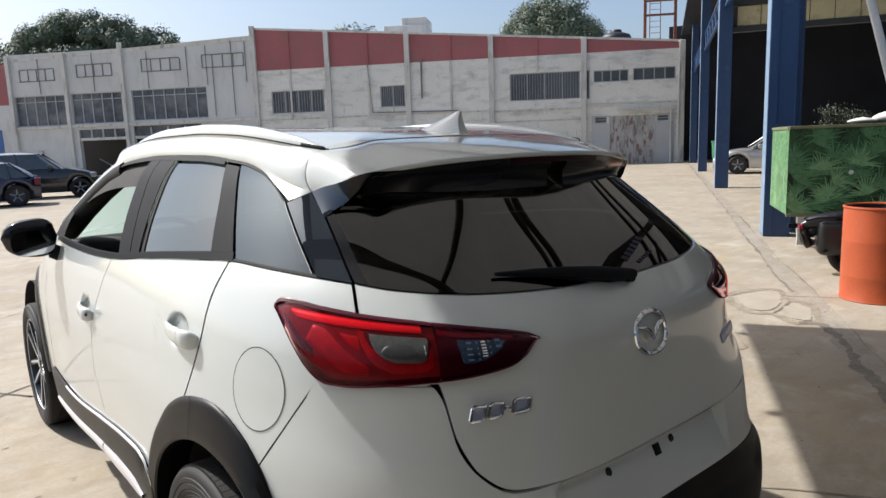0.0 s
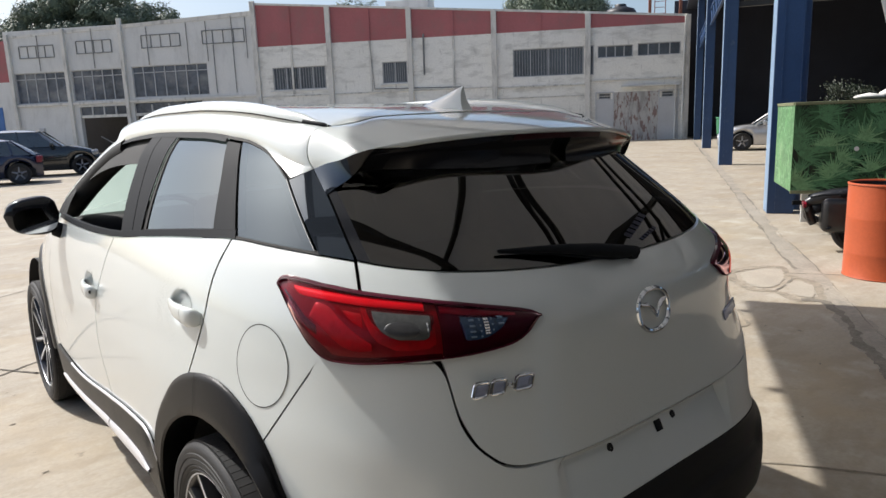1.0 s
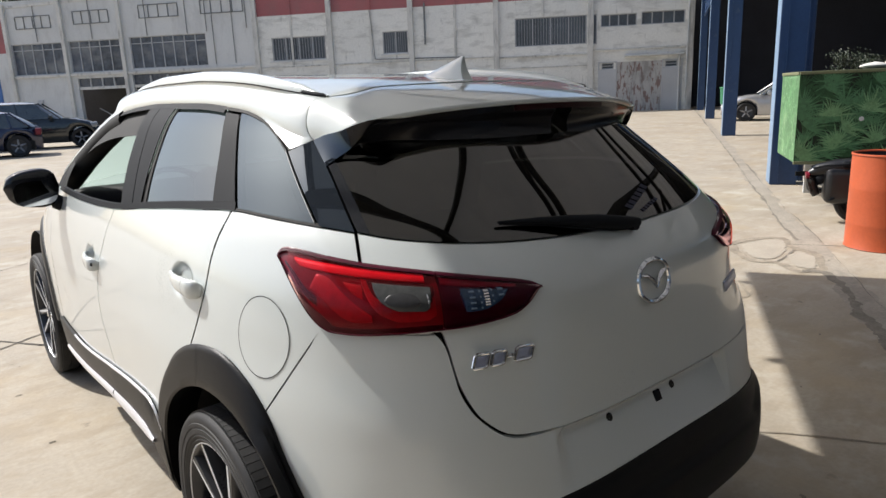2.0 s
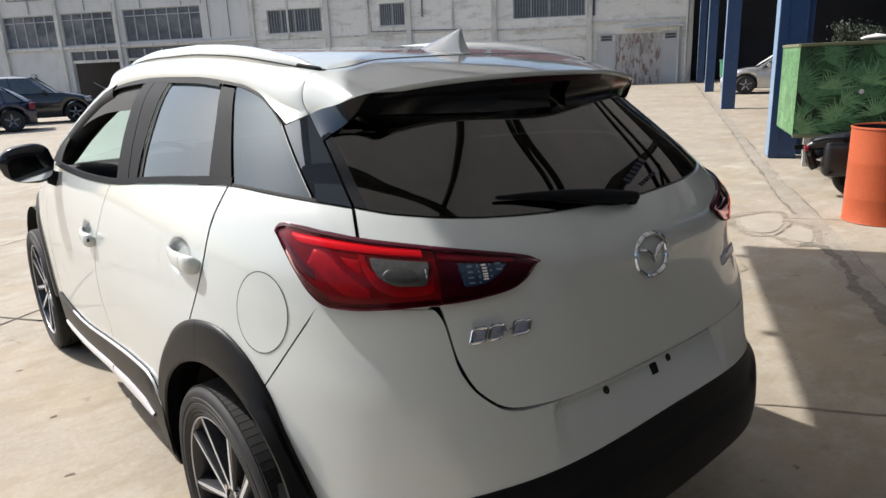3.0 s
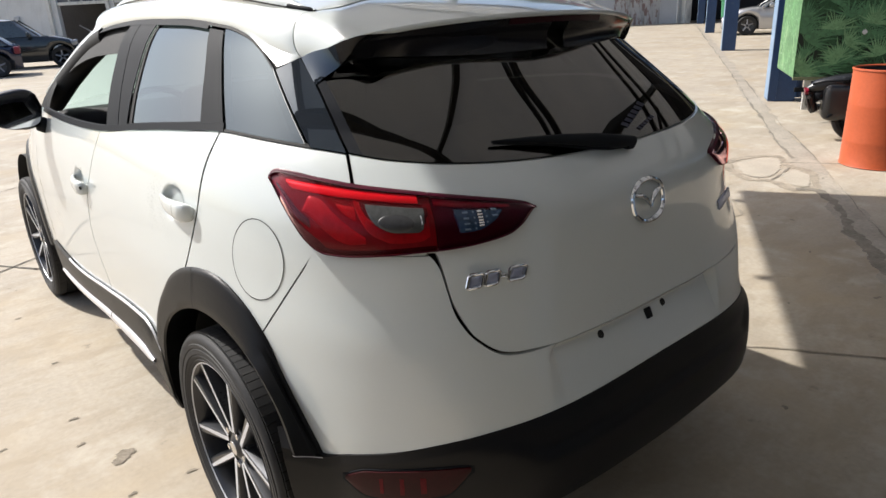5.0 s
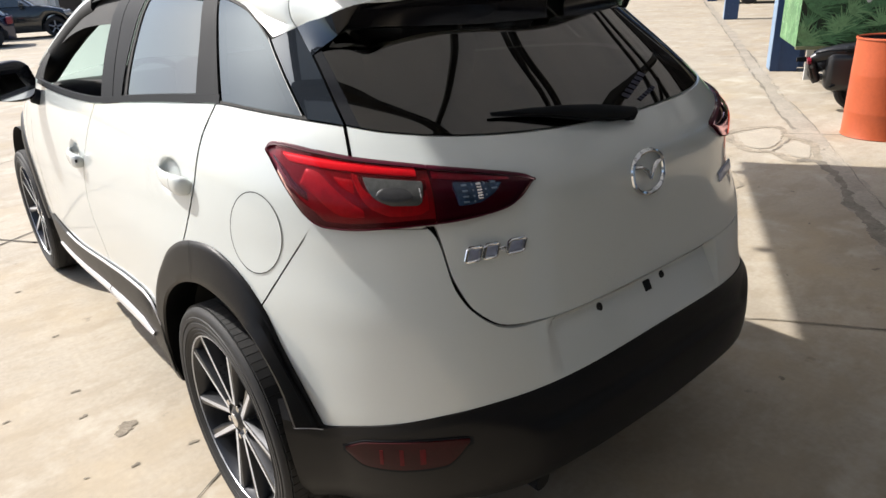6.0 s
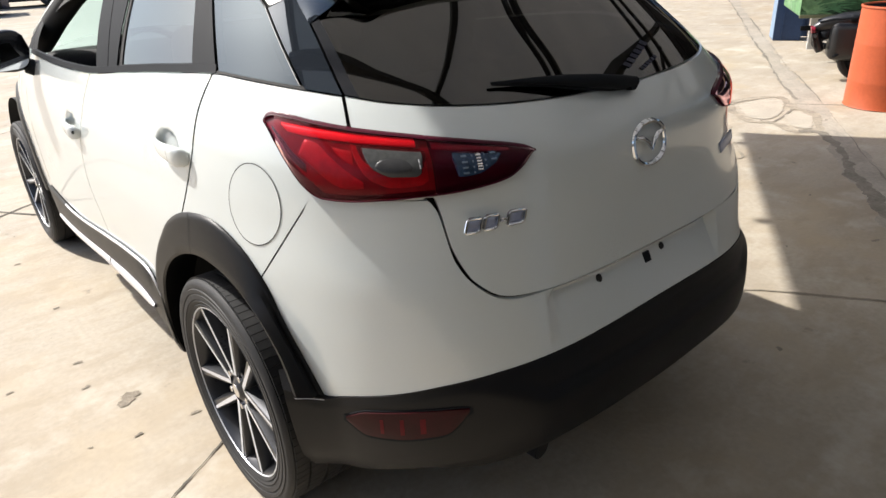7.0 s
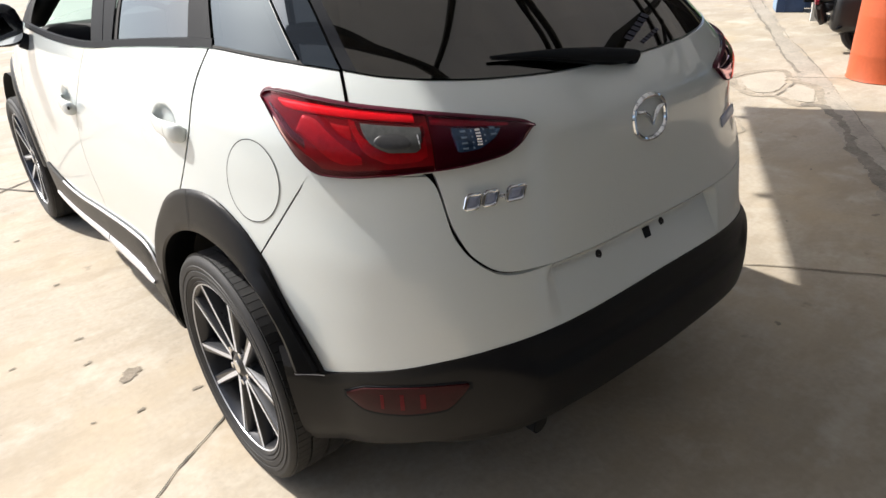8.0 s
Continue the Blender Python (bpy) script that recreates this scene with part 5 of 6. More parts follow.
def steel_post(at):
    e = thing("steel_post", at, "tall blue steel box post of the shed with one side coloured as sunlit", "post", "shed posts")
    f = lambda g: moved(g, oriented((0, 0, 0), ALONG))
    part("web", f(block(-.17, .17, -.17, .06, 0, 7.2, .006, 1)), BLUE, e)
    part("flange", f(block(-.175, .175, .06, .164, 0, 7.2, .006, 1)), BLUE, e)
    part("edge_face", f(block(-.17, .17, .165, .17, 0.02, 7.2, .001, 1)), SUNLIT_BLUE, e, "pale blue face coloured as sunlit")
    part("weld_seam", f(block(-.183, -.176, .052, .068, 0, 7.2)), BLUE, e)
    return e


first_post = steel_post(POST)
posts = [first_post]
for i in (1, 2, 3, -1, -2):
    posts.append(copy_thing(first_post, Matrix.Translation(POST + ALONG * STEP * i)))
# the second, slimmer pipe behind the first post
e = thing("steel_post", POST + ALONG * .30 + ACROSS * .26, "slim blue steel pipe standing behind the shed post", "post")
part("pipe", tube([(0, 0, 0), (0, 0, 7.0)], .07, 14), BLUE, e)


def shed_at(along, across, z=0):
    return POST + ALONG * along + ACROSS * across + Vector((0, 0, z))


SHED = oriented(POST, ALONG)       # x along the posts, y away from the shed


def shed_part(name, x0, x1, y0, y1, z0, z1, mat, label, category="wall", bevel=.01):
    ob = part(name, moved(block(x0, x1, -y1, -y0, z0, z1, bevel, 1), SHED), mat, None, smooth=False)
    return tagged(ob, label, category, kind="structure")


# Wall stops at 6.3 m: unseen sky strip added for window reflections.
shed_part("wall_shed_back", -2, 34, 20, 20.3, 0, 6.3, SHADE_DARK, "rear wall of the shed, coloured dark for shade, below an added open strip")
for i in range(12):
    shed_part("added_gap_post", -.1 + 3 * i, .1 + 3 * i, 20.05, 20.25, 6.3, 7.45, SHADE_DARK, "dark unseen post in the open strip added under the roof", "post")
shed_part("wall_shed_end", 33.7, 34, -1.3, 20, 0, 8, SHADE_DARK, "end wall of the shed, coloured dark for shade")
shed_part("shed_roof", .3, 34.5, -.6, 20.3, 7.45, 7.6, SHADE_DARK, "roof of the shed, coloured dark for shade", "roof")
fascia = thing("fascia", shed_at(STEP + .1, .3, 4.28), "stained cream fascia panels on a steel beam inside the shed", "fascia")
for i in range(32):
    part("panel", moved(block(i * .575, i * .575 + .555, -.03, .03, 0, .50, .01, 1), oriented((0, 0, 0), ACROSS)), CREAM, fascia)
part("beam", moved(block(-.3, 18.5, -.08, .08, -.16, -.01, .01, 1), oriented((0, 0, 0), ACROSS)), STEEL, fascia)
part("beam", moved(block(-.3, 18.5, -.08, .08, .51, .9, .01, 1), oriented((0, 0, 0), ACROSS)), STEEL, fascia)

# eaves truss on the posts
def truss(x0, x1, off, z, depth, mat, n, name="eaves_truss", label="blue steel lattice truss on the shed posts"):
    e = thing(name, shed_at(x0, off, z), label, "truss")
    mm = oriented((0, 0, 0), ALONG)
    L = x1 - x0
    part("chord", moved(block(0, L, -.04, .04, 0, .07, .004, 1), mm), mat, e)
    part("chord", moved(block(0, L, -.04, .04, depth, depth + .07, .004, 1), mm), mat, e)
    for i in range(n):
        a, b = L * i / n, L * (i + 1) / n
        part("diagonal", moved(tube([(a, 0, .04), ((a + b) / 2, 0, depth)], .022, 6), mm), mat, e)
        part("diagonal", moved(tube([((a + b) / 2, 0, depth), (b, 0, .04)], .022, 6), mm), mat, e)
    return e


truss(.1, 3 * STEP, 0, 4.75, .6, BLUE, 22)

# ---- canopy over the near bays, with its sheet roof on trusses ----
CAN_H = 2.8
corner_c = Vector((3.6, .75, 0)) - Vector((SUN.x, SUN.y, 0)) * CAN_H + Vector((0, 0, CAN_H))
cw, cl = 16.0, 9.0
sgn = 1 if Vector((0, 0, 1)).cross(-ALONG).dot(ACROSS) > 0 else -1       # the side on which the shed lies
canopy = thing("canopy_roof", corner_c, "pale corrugated sheet canopy on steel trusses over the near bays", "roof")
base = oriented((0, 0, 0), -ALONG)
n_w = 90
sheet_rows = []
for i in range(n_w + 1):
    x = cl * i / n_w
    h = .03 * math.cos(i * math.pi * .5) + .03
    sheet_rows.append([tuple(base @ Vector((x, sgn * y, h + .10 * y / 2))) for y in (0, 2.5, 5.5, 8, cw)])
part("sheet", grid(sheet_rows), SHEET, canopy, "pale corrugated sheets")
for y in (.05, 1.9, 3.8, 5.7, 7.6, 9.5):
    part("purlin", moved(block(0, cl, sgn * y - .03, sgn * y + .03, -.09 + .05 * y, -.005 + .05 * y, .003, 1), base), STEEL, canopy)
for x in (.3, 1.8, 3.2, 4.6, 6.0, 7.4, 8.8):
    part("truss_chord", moved(tube([(x, 0, -.1), (x, sgn * cw, .45)], .04, 6), base), STEEL, canopy)
    part("truss_chord", moved(tube([(x, sgn * .2, -.12), (x, sgn * cw, -.55)], .045, 6), base), STEEL, canopy)
    for k in range(7):
        y0 = .6 + 1.5 * k
        part("truss_web", moved(tube([(x, sgn * y0, -.12 - .04 * y0), (x, sgn * (y0 + .75), -.1 + .05 * (y0 + .75))], .022, 6), base), STEEL, canopy)

# Unseen wall, added to keep low sky light off the rear bumper.
end_wall = part("wall_sky_blocker", moved(block(8.95, 9.15, min(sgn * .9, sgn * 13), max(sgn * .9, sgn * 13), -CAN_H, .9, .01, 1), Matrix.Translation(corner_c) @ base), ENDWALL, None, smooth=False)
tagged(end_wall, "unseen dull grey wall added to block sky light from the car's tail", "wall", kind="structure")

# ---- the long white workshop across the yard ----
WHITE = material("weathered_white_render", (0.76, 0.75, 0.70), 0.88, 0, 0.12, 0.35, 12, 0.25)
stained(WHITE, (0.45, 0.44, 0.40), 0.8, 0.50, 0.66, 0.6, (1, 1, 3.0))
stained(WHITE, (0.28, 0.27, 0.25), 1.8, 0.6, 0.72, 0.5, (2.5, 2.5, .5))
WHITE2 = material("grey_white_render", (0.62, 0.625, 0.61), 0.88, 0, 0.1, 0.4, 14, 0.2)
stained(WHITE2, (0.44, 0.44, 0.43), 0.9, 0.5, 0.68, 0.5, (2, 2, .6))
REDBAND = material("faded_red_paint", (0.36, 0.125, 0.13), 0.85, 0, 0.16, 0.5, 14, 0.15)
stained(REDBAND, (0.28, 0.14, 0.135), 0.9, 0.5, 0.66, 0.6)
PIER = material("stained_pier", (0.62, 0.61, 0.57), 0.88, 0, 0.15, 0.6, 14, 0.2)
stained(PIER, (0.2, 0.2, 0.19), 1.6, 0.52, 0.68, 0.6, (2, 2, .4))
PANE = material("dusty_window_pane", (0.09, 0.105, 0.12), 0.3, 0, 0.45, 0.8, 10)
BARS = material("grey_window_bars", (0.42, 0.43, 0.44), 0.6, 0, 0.1, 3, 30)
LINE = material("dull_painted_pipe", (0.19, 0.195, 0.195), 0.6, 0, 0.15, 3, 30)
DOORM = material("pale_steel_door", (0.50, 0.51, 0.52), 0.6, 0, 0.1, 0.8, 16, 0.1)
PEEL = material("peeling_painted_wall", (0.50, 0.49, 0.47), 0.9, 0, 0.15, 1.2, 20, 0.3)
stained(PEEL, (0.20, 0.10, 0.08), 3.2, 0.535, 0.56, 0.8, (1.6, 1.6, .6))
stained(PEEL, (0.22, 0.21, 0.20), 1.4, 0.5, 0.62, 0.6, (2, 2, .5))
BLUEDOOR = material("blue_shutter_paint", (0.05, 0.14, 0.36), 0.6, 0, 0.15, 1, 20)
# Dark colour stands in for the shade inside the workshop bays.
INSIDE = material("shade_dark_workshop_interior", (0.06, 0.06, 0.06), 0.9, 0, 0.3, 0.6, 10)

WALL_DIR = Vector((-.653, .757, 0)).normalized()
OUT = Vector((-WALL_DIR.y, WALL_DIR.x, 0))       # towards the yard
WB = Vector((33.6, 19.05, 0))
WALLM = Matrix((WALL_DIR, OUT, Vector((0, 0, 1)))).transposed().to_4x4()
WALLM.translation = WB


def wall_box(s0, s1, d0, d1, h0, h1, bevel=0.0):
    """A box on the facade: s along it from its shed end, d out of it, h up."""
    v, f = moved(block(s0, s1, d0, d1, h0, h1, bevel, 1), WALLM)
    return v, [q[::-1] for q in f]


def wall_prism(pts, d0, d1):
    """A slab with the outline pts (s, h), from depth d0 to d1."""
    n = len(pts)
    v = [tuple(WALLM @ Vector((s, d, h))) for d in (d0, d1) for s, h in pts]
    f = [tuple(range(n)), tuple(range(n, 2 * n))[::-1]] + [(i, (i + 1) % n, n + (i + 1) % n, n + i)[::-1] for i in range(n)]
    return v, f


shop = new("wall_workshop")
tagged(shop, "long weathered white workshop building with a faded red band, piers and barred windows", "building", kind="structure")


def pierced(s0, s1, h0, h1, holes, d0=-.3, d1=0.0):
    """A wall with window openings (s0, s1, h0, h1) cut through, built from blocks round them."""
    geos = []
    ss = sorted({s0, s1, *[q for o in holes for q in o[:2]]})
    for a, b in zip(ss, ss[1:]):
        cuts = sorted([o for o in holes if o[0] <= a + 1e-6 and o[1] >= b - 1e-6], key=lambda o: o[2])
        z = h0
        for o in cuts:
            if o[2] > z:
                geos.append(wall_box(a, b, d0, d1, z, o[2]))
            z = o[3]
        if h1 > z:
            geos.append(wall_box(a, b, d0, d1, z, h1))
    v, f = join(*geos)       # welded into one sheet
    seen, place, out = {}, [], []
    for p in v:
        key = tuple(round(c, 4) for c in p)
        if key not in seen:
            seen[key] = len(out)
            out.append(p)
        place.append(seen[key])
    return out, [tuple(place[i] for i in q) for q in f]


wins_r = [(.3, 2.62, 4.65, 5.34), (2.86, 4.80, 4.64, 5.30), (5.55, 9.56, 3.80, 5.35), (5.0, 5.36, 3.75, 5.36), (15.78, 17.3, 3.80, 5.04), (20.82, 24.2, 3.69, 5.03), (.62, 1.28, 2.36, 2.70), (4.05, 4.72, 2.36, 2.70)]
part("wall", pierced(0, 25.1, 0, 6.3, wins_r), WHITE, shop, smooth=False)
part("red_band", wall_prism([(0, 6.3), (25.1, 6.3), (25.1, 8.75), (0, 6.62)], -.3, .004), REDBAND, shop, "faded red painted band", smooth=False)
part("coping", wall_prism([(0, 6.62), (25.2, 8.75), (25.2, 8.87), (0, 6.74)], -.36, .06), PIER, shop, smooth=False)
for s, top in ((0, 6.7), (5.35, 7.12), (10.62, 7.55), (15.57, 7.98), (20.48, 8.35), (25.14, 8.95)):
    part("pier", wall_box(s - .15, s + .15, 0, .18, 0, top, .01), PIER, shop, smooth=False)
for s, top in ((2.6, 4.4), (8.0, 7.2), (13.0, 7.7), (18.0, 8.05), (22.9, 8.5)):
    if s > 3:
        part("slim_rib", wall_box(s - .06, s + .06, 0, .07, 5.4 if s == 8 else 3.4, 6.3, .005), PIER, shop, smooth=False)
        part("painted_rib", wall_box(s - .06, s + .06, .005, .07, 6.3, top, .005), REDBAND, shop, smooth=False)
part("string_course", wall_box(0.2, 5.2, 0, .08, 3.36, 3.46, .01), PIER, shop, smooth=False)
part("string_course", wall_box(5.5, 10.5, 0, .07, 3.2, 3.3, .01), PIER, shop, smooth=False)
part("string_course", wall_box(10.8, 25, 0, .06, 3.28, 3.36, .01), PIER, shop, smooth=False)
part("string_course", wall_box(5.5, 10.5, 0, .04, 2.6, 2.66, .01), PIER, shop, smooth=False)
part("door_hood", wall_box(.35, 3.5, 0, .25, 2.98, 3.08, .01), WHITE2, shop, smooth=False)
part("drain_pipe", moved(tube([(.55, .1, 0), (.55, .1, 3.05)], .05, 8), WALLM), WHITE2, shop)
part("drain_pipe", moved(tube([(.18, .22, 1.2), (.16, .22, 5.6)], .05, 8), WALLM), WHITE2, shop)
part("wall_pipe", moved(tube([(14.74, .06, 6.5), (14.76, .06, 4.2)], .05, 8), WALLM), LINE, shop)
part("wall_pipe", moved(tube([(18.0, .06, 6.3), (17.8, .06, 3.5), (12.6, .06, 3.4)], .03, 6), WALLM), LINE, shop)
part("peeling_wall", wall_box(1.4, 3.95, 0, .02, 0, 2.72), PEEL, shop, "patch of peeling red and white paint", smooth=False)
for s0, s1 in ((.42, 1.40), (3.95, 4.85)):
    door = part("door", wall_box(s0, s1, 0, .05, 0, 2.34, .01), DOORM, shop, "pale grey steel door", smooth=False)
    part("door_frame", join(wall_box(s0 - .06, s0, 0, .07, 0, 2.76), wall_box(s1, s1 + .06, 0, .07, 0, 2.76), wall_box(s0, s1, 0, .07, 2.70, 2.76)), DOORM, door, smooth=False)


PANE_DARK = material("dark_factory_pane", (0.075, 0.085, 0.105), 0.22, 0, 0.8, 0.22, 3)
stained(PANE_DARK, (0.24, 0.245, 0.25), 0.45, 0.50, 0.68, 0.8, (1, 1, 1.6))


def window(s0, s1, h0, h1, nv, nh, bars=0, glass_m=None, transom=0):
    w = part("window", wall_box(s0, s1, -.16, -.14, h0, h1), glass_m or PANE, shop, "dusty dark window panes", smooth=False)
    fr = [wall_box(s0, s0 + .05, -.14, -.06, h0, h1), wall_box(s1 - .05, s1, -.14, -.06, h0, h1), wall_box(s0 + .05, s1 - .05, -.14, -.06, h0, h0 + .05), wall_box(s0 + .05, s1 - .05, -.14, -.06, h1 - .05, h1)]
    part("window_frame", join(*fr), BARS, w, smooth=False)
    for i in range(1, nv):
        s = s0 + (s1 - s0) * i / nv
        part("glazing_bar", wall_box(s - .03, s + .03, -.135, -.08, h0 + .05, h1 - .05), BARS, w, smooth=False)
    for i in range(1, nh):
        h = h0 + (h1 - h0) * i / nh
        part("glazing_bar", wall_box(s0 + .05, s1 - .05, -.13, -.09, h - .025, h + .025), BARS, w, smooth=False)
    if transom:
        part("transom", wall_box(s0 + .05, s1 - .05, -.125, -.085, h1 - transom - .025, h1 - transom + .025), BARS, w, smooth=False)
    if bars:
        part("security_bars", join(*[wall_box(s0 + (s1 - s0) * (i + .5) / bars - .009, s0 + (s1 - s0) * (i + .5) / bars + .009, -.05, -.03, h0, h1) for i in range(bars)]), BARS, w, smooth=False)
    return w


window(.3, 2.62, 4.65, 5.34, 4, 1)
window(2.86, 4.80, 4.64, 5.30, 4, 1)
window(5.55, 9.56, 3.80, 5.35, 4, 1, 26)
window(5.0, 5.36, 3.75, 5.36, 1, 1, 3)
window(15.78, 17.3, 3.80, 5.04, 2, 1, 12)
window(20.82, 24.2, 3.69, 5.03, 4, 1, 20)
window(.62, 1.28, 2.36, 2.70, 1, 2)
window(4.05, 4.72, 2.36, 2.70, 1, 2)
part("window_sill", wall_box(15.6, 17.45, 0, .06, 3.7, 3.79, .01), WHITE2, shop, smooth=False)
part("window_sill", wall_box(20.6, 24.4, 0, .06, 3.58, 3.68, .01), WHITE2, shop, smooth=False)

# left wing of the workshop
holes_l = [(28.45, 33.6, 3.64, 5.56), (34.3, 37.9, 3.58, 5.52), (38.35, 42.05, 3.55, 5.50), (29, 33.7, 0, 3.3), (34.25, 37.6, 0, 3.2)]
part("wall", pierced(25.15, 42.45, 0, 8.15, holes_l), WHITE2, shop, smooth=False)
part("wall", wall_box(42.45, 56, -.35, -.05, 0, 5), WHITE2, shop, smooth=False)
part("red_band", wall_box(42.45, 56, -.35, -.05, 5.0, 7.6), REDBAND, shop, "faded red painted band", smooth=False)
part("blue_shutter", wall_box(43.3, 47, -.05, 0, 0, 3.4, .01), BLUEDOOR, shop, "blue painted shutter", smooth=False)
part("coping", wall_prism([(25.3, 8.15), (42.45, 7.7), (42.45, 7.84), (25.3, 8.42)], -.34, .04), PIER, shop, smooth=False)
for s, top in ((34.05, 8.5), (38.1, 8.1), (42.15, 7.95)):
    part("pier", wall_box(s - .12, s + .12, 0, .2, 0, top, .01), PIER, shop, smooth=False)
part("beam", wall_box(25.3, 42.45, 0, .12, 3.36, 3.52, .01), PIER, shop, smooth=False)
window(28.45, 33.6, 3.64, 5.56, 7, 1, 0, PANE_DARK, .4)
window(34.3, 37.9, 3.58, 5.52, 5, 1, 0, PANE_DARK, .4)
window(38.35, 42.05, 3.55, 5.50, 5, 1, 0, PANE_DARK, .4)
for s0, s1, h0, h1 in ((38.9, 41.4, 6.40, 7.14), (34.8, 37.26, 6.5, 7.26), (30.08, 32.7, 6.62, 7.37), (25.84, 28.58, 6.65, 7.42)):
    fr = [wall_box(s0, s1, 0, .05, h, h + .05) for h in (h0, h1)] + [wall_box(s0 + (s1 - s0) * i / 4 - .024, s0 + (s1 - s0) * i / 4 + .024, 0, .05, h0, h1) for i in range(5)]
    part("painted_frame", join(*fr), LINE, shop, "dull metal frame on the wall", smooth=False)
for s, h0, h1 in ((29.6, 5.6, 8.0), (32.3, 5.6, 7.9), (26.6, 3.7, 8.2), (27.9, 3.7, 6.6), (25.7, 5.7, 8.1), (36.1, 5.6, 8.0), (40.0, 5.6, 7.8), (28.3, 5.65, 8.0)):
    part("wall_pipe", moved(tube([(s, .05, h0), (s, .05, h1)], .024, 6), WALLM), LINE, shop)
for s0, s1 in ((29, 33.7), (34.25, 37.6)):       # band of small panes over the open bays
    part("lintel", wall_box(s0, s1, -.28, -.06, 2.50, 2.68, .01), PIER, shop, smooth=False)
    fan = part("window", wall_box(s0, s1, -.18, -.16, 2.68, 3.2 if s0 > 34 else 3.3), PANE_DARK, shop, "dusty dark window panes", smooth=False)
    for i in range(1, 4):
        q = s0 + (s1 - s0) * i / 4
        part("glazing_bar", wall_box(q - .05, q + .05, -.16, -.08, 2.68, 3.2), BARS, fan, smooth=False)
part("inner_stair_rail", moved(tube([(37.2, -1.2, 1.3), (35.6, -1.6, .25)], .04, 6), WALLM), BARS, shop)
part("inner_lamp_tube", wall_box(33.2, 34.0, -3.4, -3.3, 2.25, 2.32), WHITE2, shop, smooth=False)
part("meter_box", wall_box(40.3, 40.7, 0, .12, 1.25, 1.95, .02), BARS, shop, "small grey box on the wall", smooth=False)
part("inner_back_wall", wall_box(25.2, 62, -9.2, -9, 0, 8), INSIDE, shop, smooth=False)
part("inner_floor_slab", wall_box(28, 43, -9, -.35, 3.30, 3.42), INSIDE, shop, smooth=False)
for s in (30.6, 32.2, 33.9):
    part("inner_post", wall_box(s - .12, s + .12, -3.2, -3, 0, 3.3), PIER, shop, smooth=False)
part("wing_roof", wall_box(25.15, 42.45, -9.2, -.3, 7.6, 7.7), PIER, shop, smooth=False)
part("main_roof", wall_prism([(0, 6.1), (25.1, 8.2), (25.1, 8.3), (0, 6.2)], -14, -.3), PIER, shop, smooth=False)

# ---- things on and behind the workshop ----
TANK = material("black_tank_plastic", (0.02, 0.02, 0.022), 0.5, 0, 0.2, 2, 20)
tank = thing("water_tank", WB + WALL_DIR * 3.3 - OUT * 3 + Vector((0, 0, 6.5)), "black round plastic water tank on the workshop roof", "tank")
part("body", lathe([(.01, 0), (.85, 0), (.9, .06), (.9, .5), (.87, .52), (.9, .56), (.9, .95), (.8, 1.1), (.35, 1.25), (.33, 1.36), (.3, 1.4), (.01, 1.4)], 32), TANK, tank)
hut = thing("roof_hut", WB + WALL_DIR * 16.4 - OUT * 4 + Vector((0, 0, 7.2)), "small white stair hut on the workshop roof", "hut")
part("wall", moved(block(-1.5, 1.2, -1.2, 1.2, 0, 1.75, .02, 1), oriented((0, 0, 0), WALL_DIR)), WHITE2, hut, smooth=False)
part("slab", moved(block(-1.5, .05, -1.1, 1.1, 1.75, 2.2, .02, 1), oriented((0, 0, 0), WALL_DIR)), WHITE2, hut, smooth=False)
tower = thing("steel_tower", WB + WALL_DIR * .9 - OUT * 2.0 + Vector((0, 0, 6.3)), "rust red steel tower with a ladder", "tower")
mmw = oriented((0, 0, 0), WALL_DIR)
for dx in (-.85, .85):
    part("leg", moved(block(dx - .08, dx + .08, -.08, .08, 0, 6, .005, 1), mmw), RUST, tower, smooth=False)
for h in (2.1, 2.9):
    part("crossbar", moved(block(-.85, .85, -.05, .05, h, h + .12, .005, 1), mmw), RUST, tower, smooth=False)
for dx in (-.05, .55):
    part("ladder_rail", moved(tube([(dx, -.2, 0), (dx, -.2, 5)], .025, 6), mmw), RUST, tower)
for i in range(14):
    part("rung", moved(tube([(-.05, -.2, .2 + i * .33), (.55, -.2, .2 + i * .33)], .015, 5), mmw), RUST, tower)

# ---- unseen walls added behind the camera to hold back sky light ----
GREYWALL = material("grey_block_wall", (0.17, 0.17, 0.165), 0.9, 0, 0.2, 0.8, 14, 0.2)
shed_part("wall_unseen_back", -34, -2, 13.0, 13.3, 0, 6.5, SHADE_DARK, "unseen dark wall added behind the camera to block light")
shed_part("wall_unseen_end", -24.3, -24, -46, 13.3, 0, 3.0, GREYWALL, "unseen plain grey wall added behind the camera to block low sky")

# ---- orange drum ----
ORANGE = material("orange_drum_paint", (0.43, 0.085, 0.028), 0.45, 0, 0.12, 3, 40, 0.05)
stained(ORANGE, (0.33, 0.06, 0.022), 3.5, 0.54, 0.7, 0.6, (1, 1, .4))
drum = thing("oil_drum", (5.09, .36, 0), "scuffed orange steel drum standing on the concrete", "drum")
part("body", lathe([(.272, 0), (.29, .006), (.288, .012), (.284, .02), (.284, .2), (.2855, .21), (.284, .22), (.284, .5), (.2855, .51), (.284, .52), (.284, .79)], 56), ORANGE, drum)
part("rim", lathe([(.278, .78), (.287, .785), (.292, .793), (.29, .803), (.282, .806), (.275, .80), (.273, .79)], 56), ORANGE, drum)
# Near-black lining for the shade inside the drum.
part("inside", lathe([(.276, .795), (.276, .25), (.01, .25)], 48), SHADE_DARK, drum)
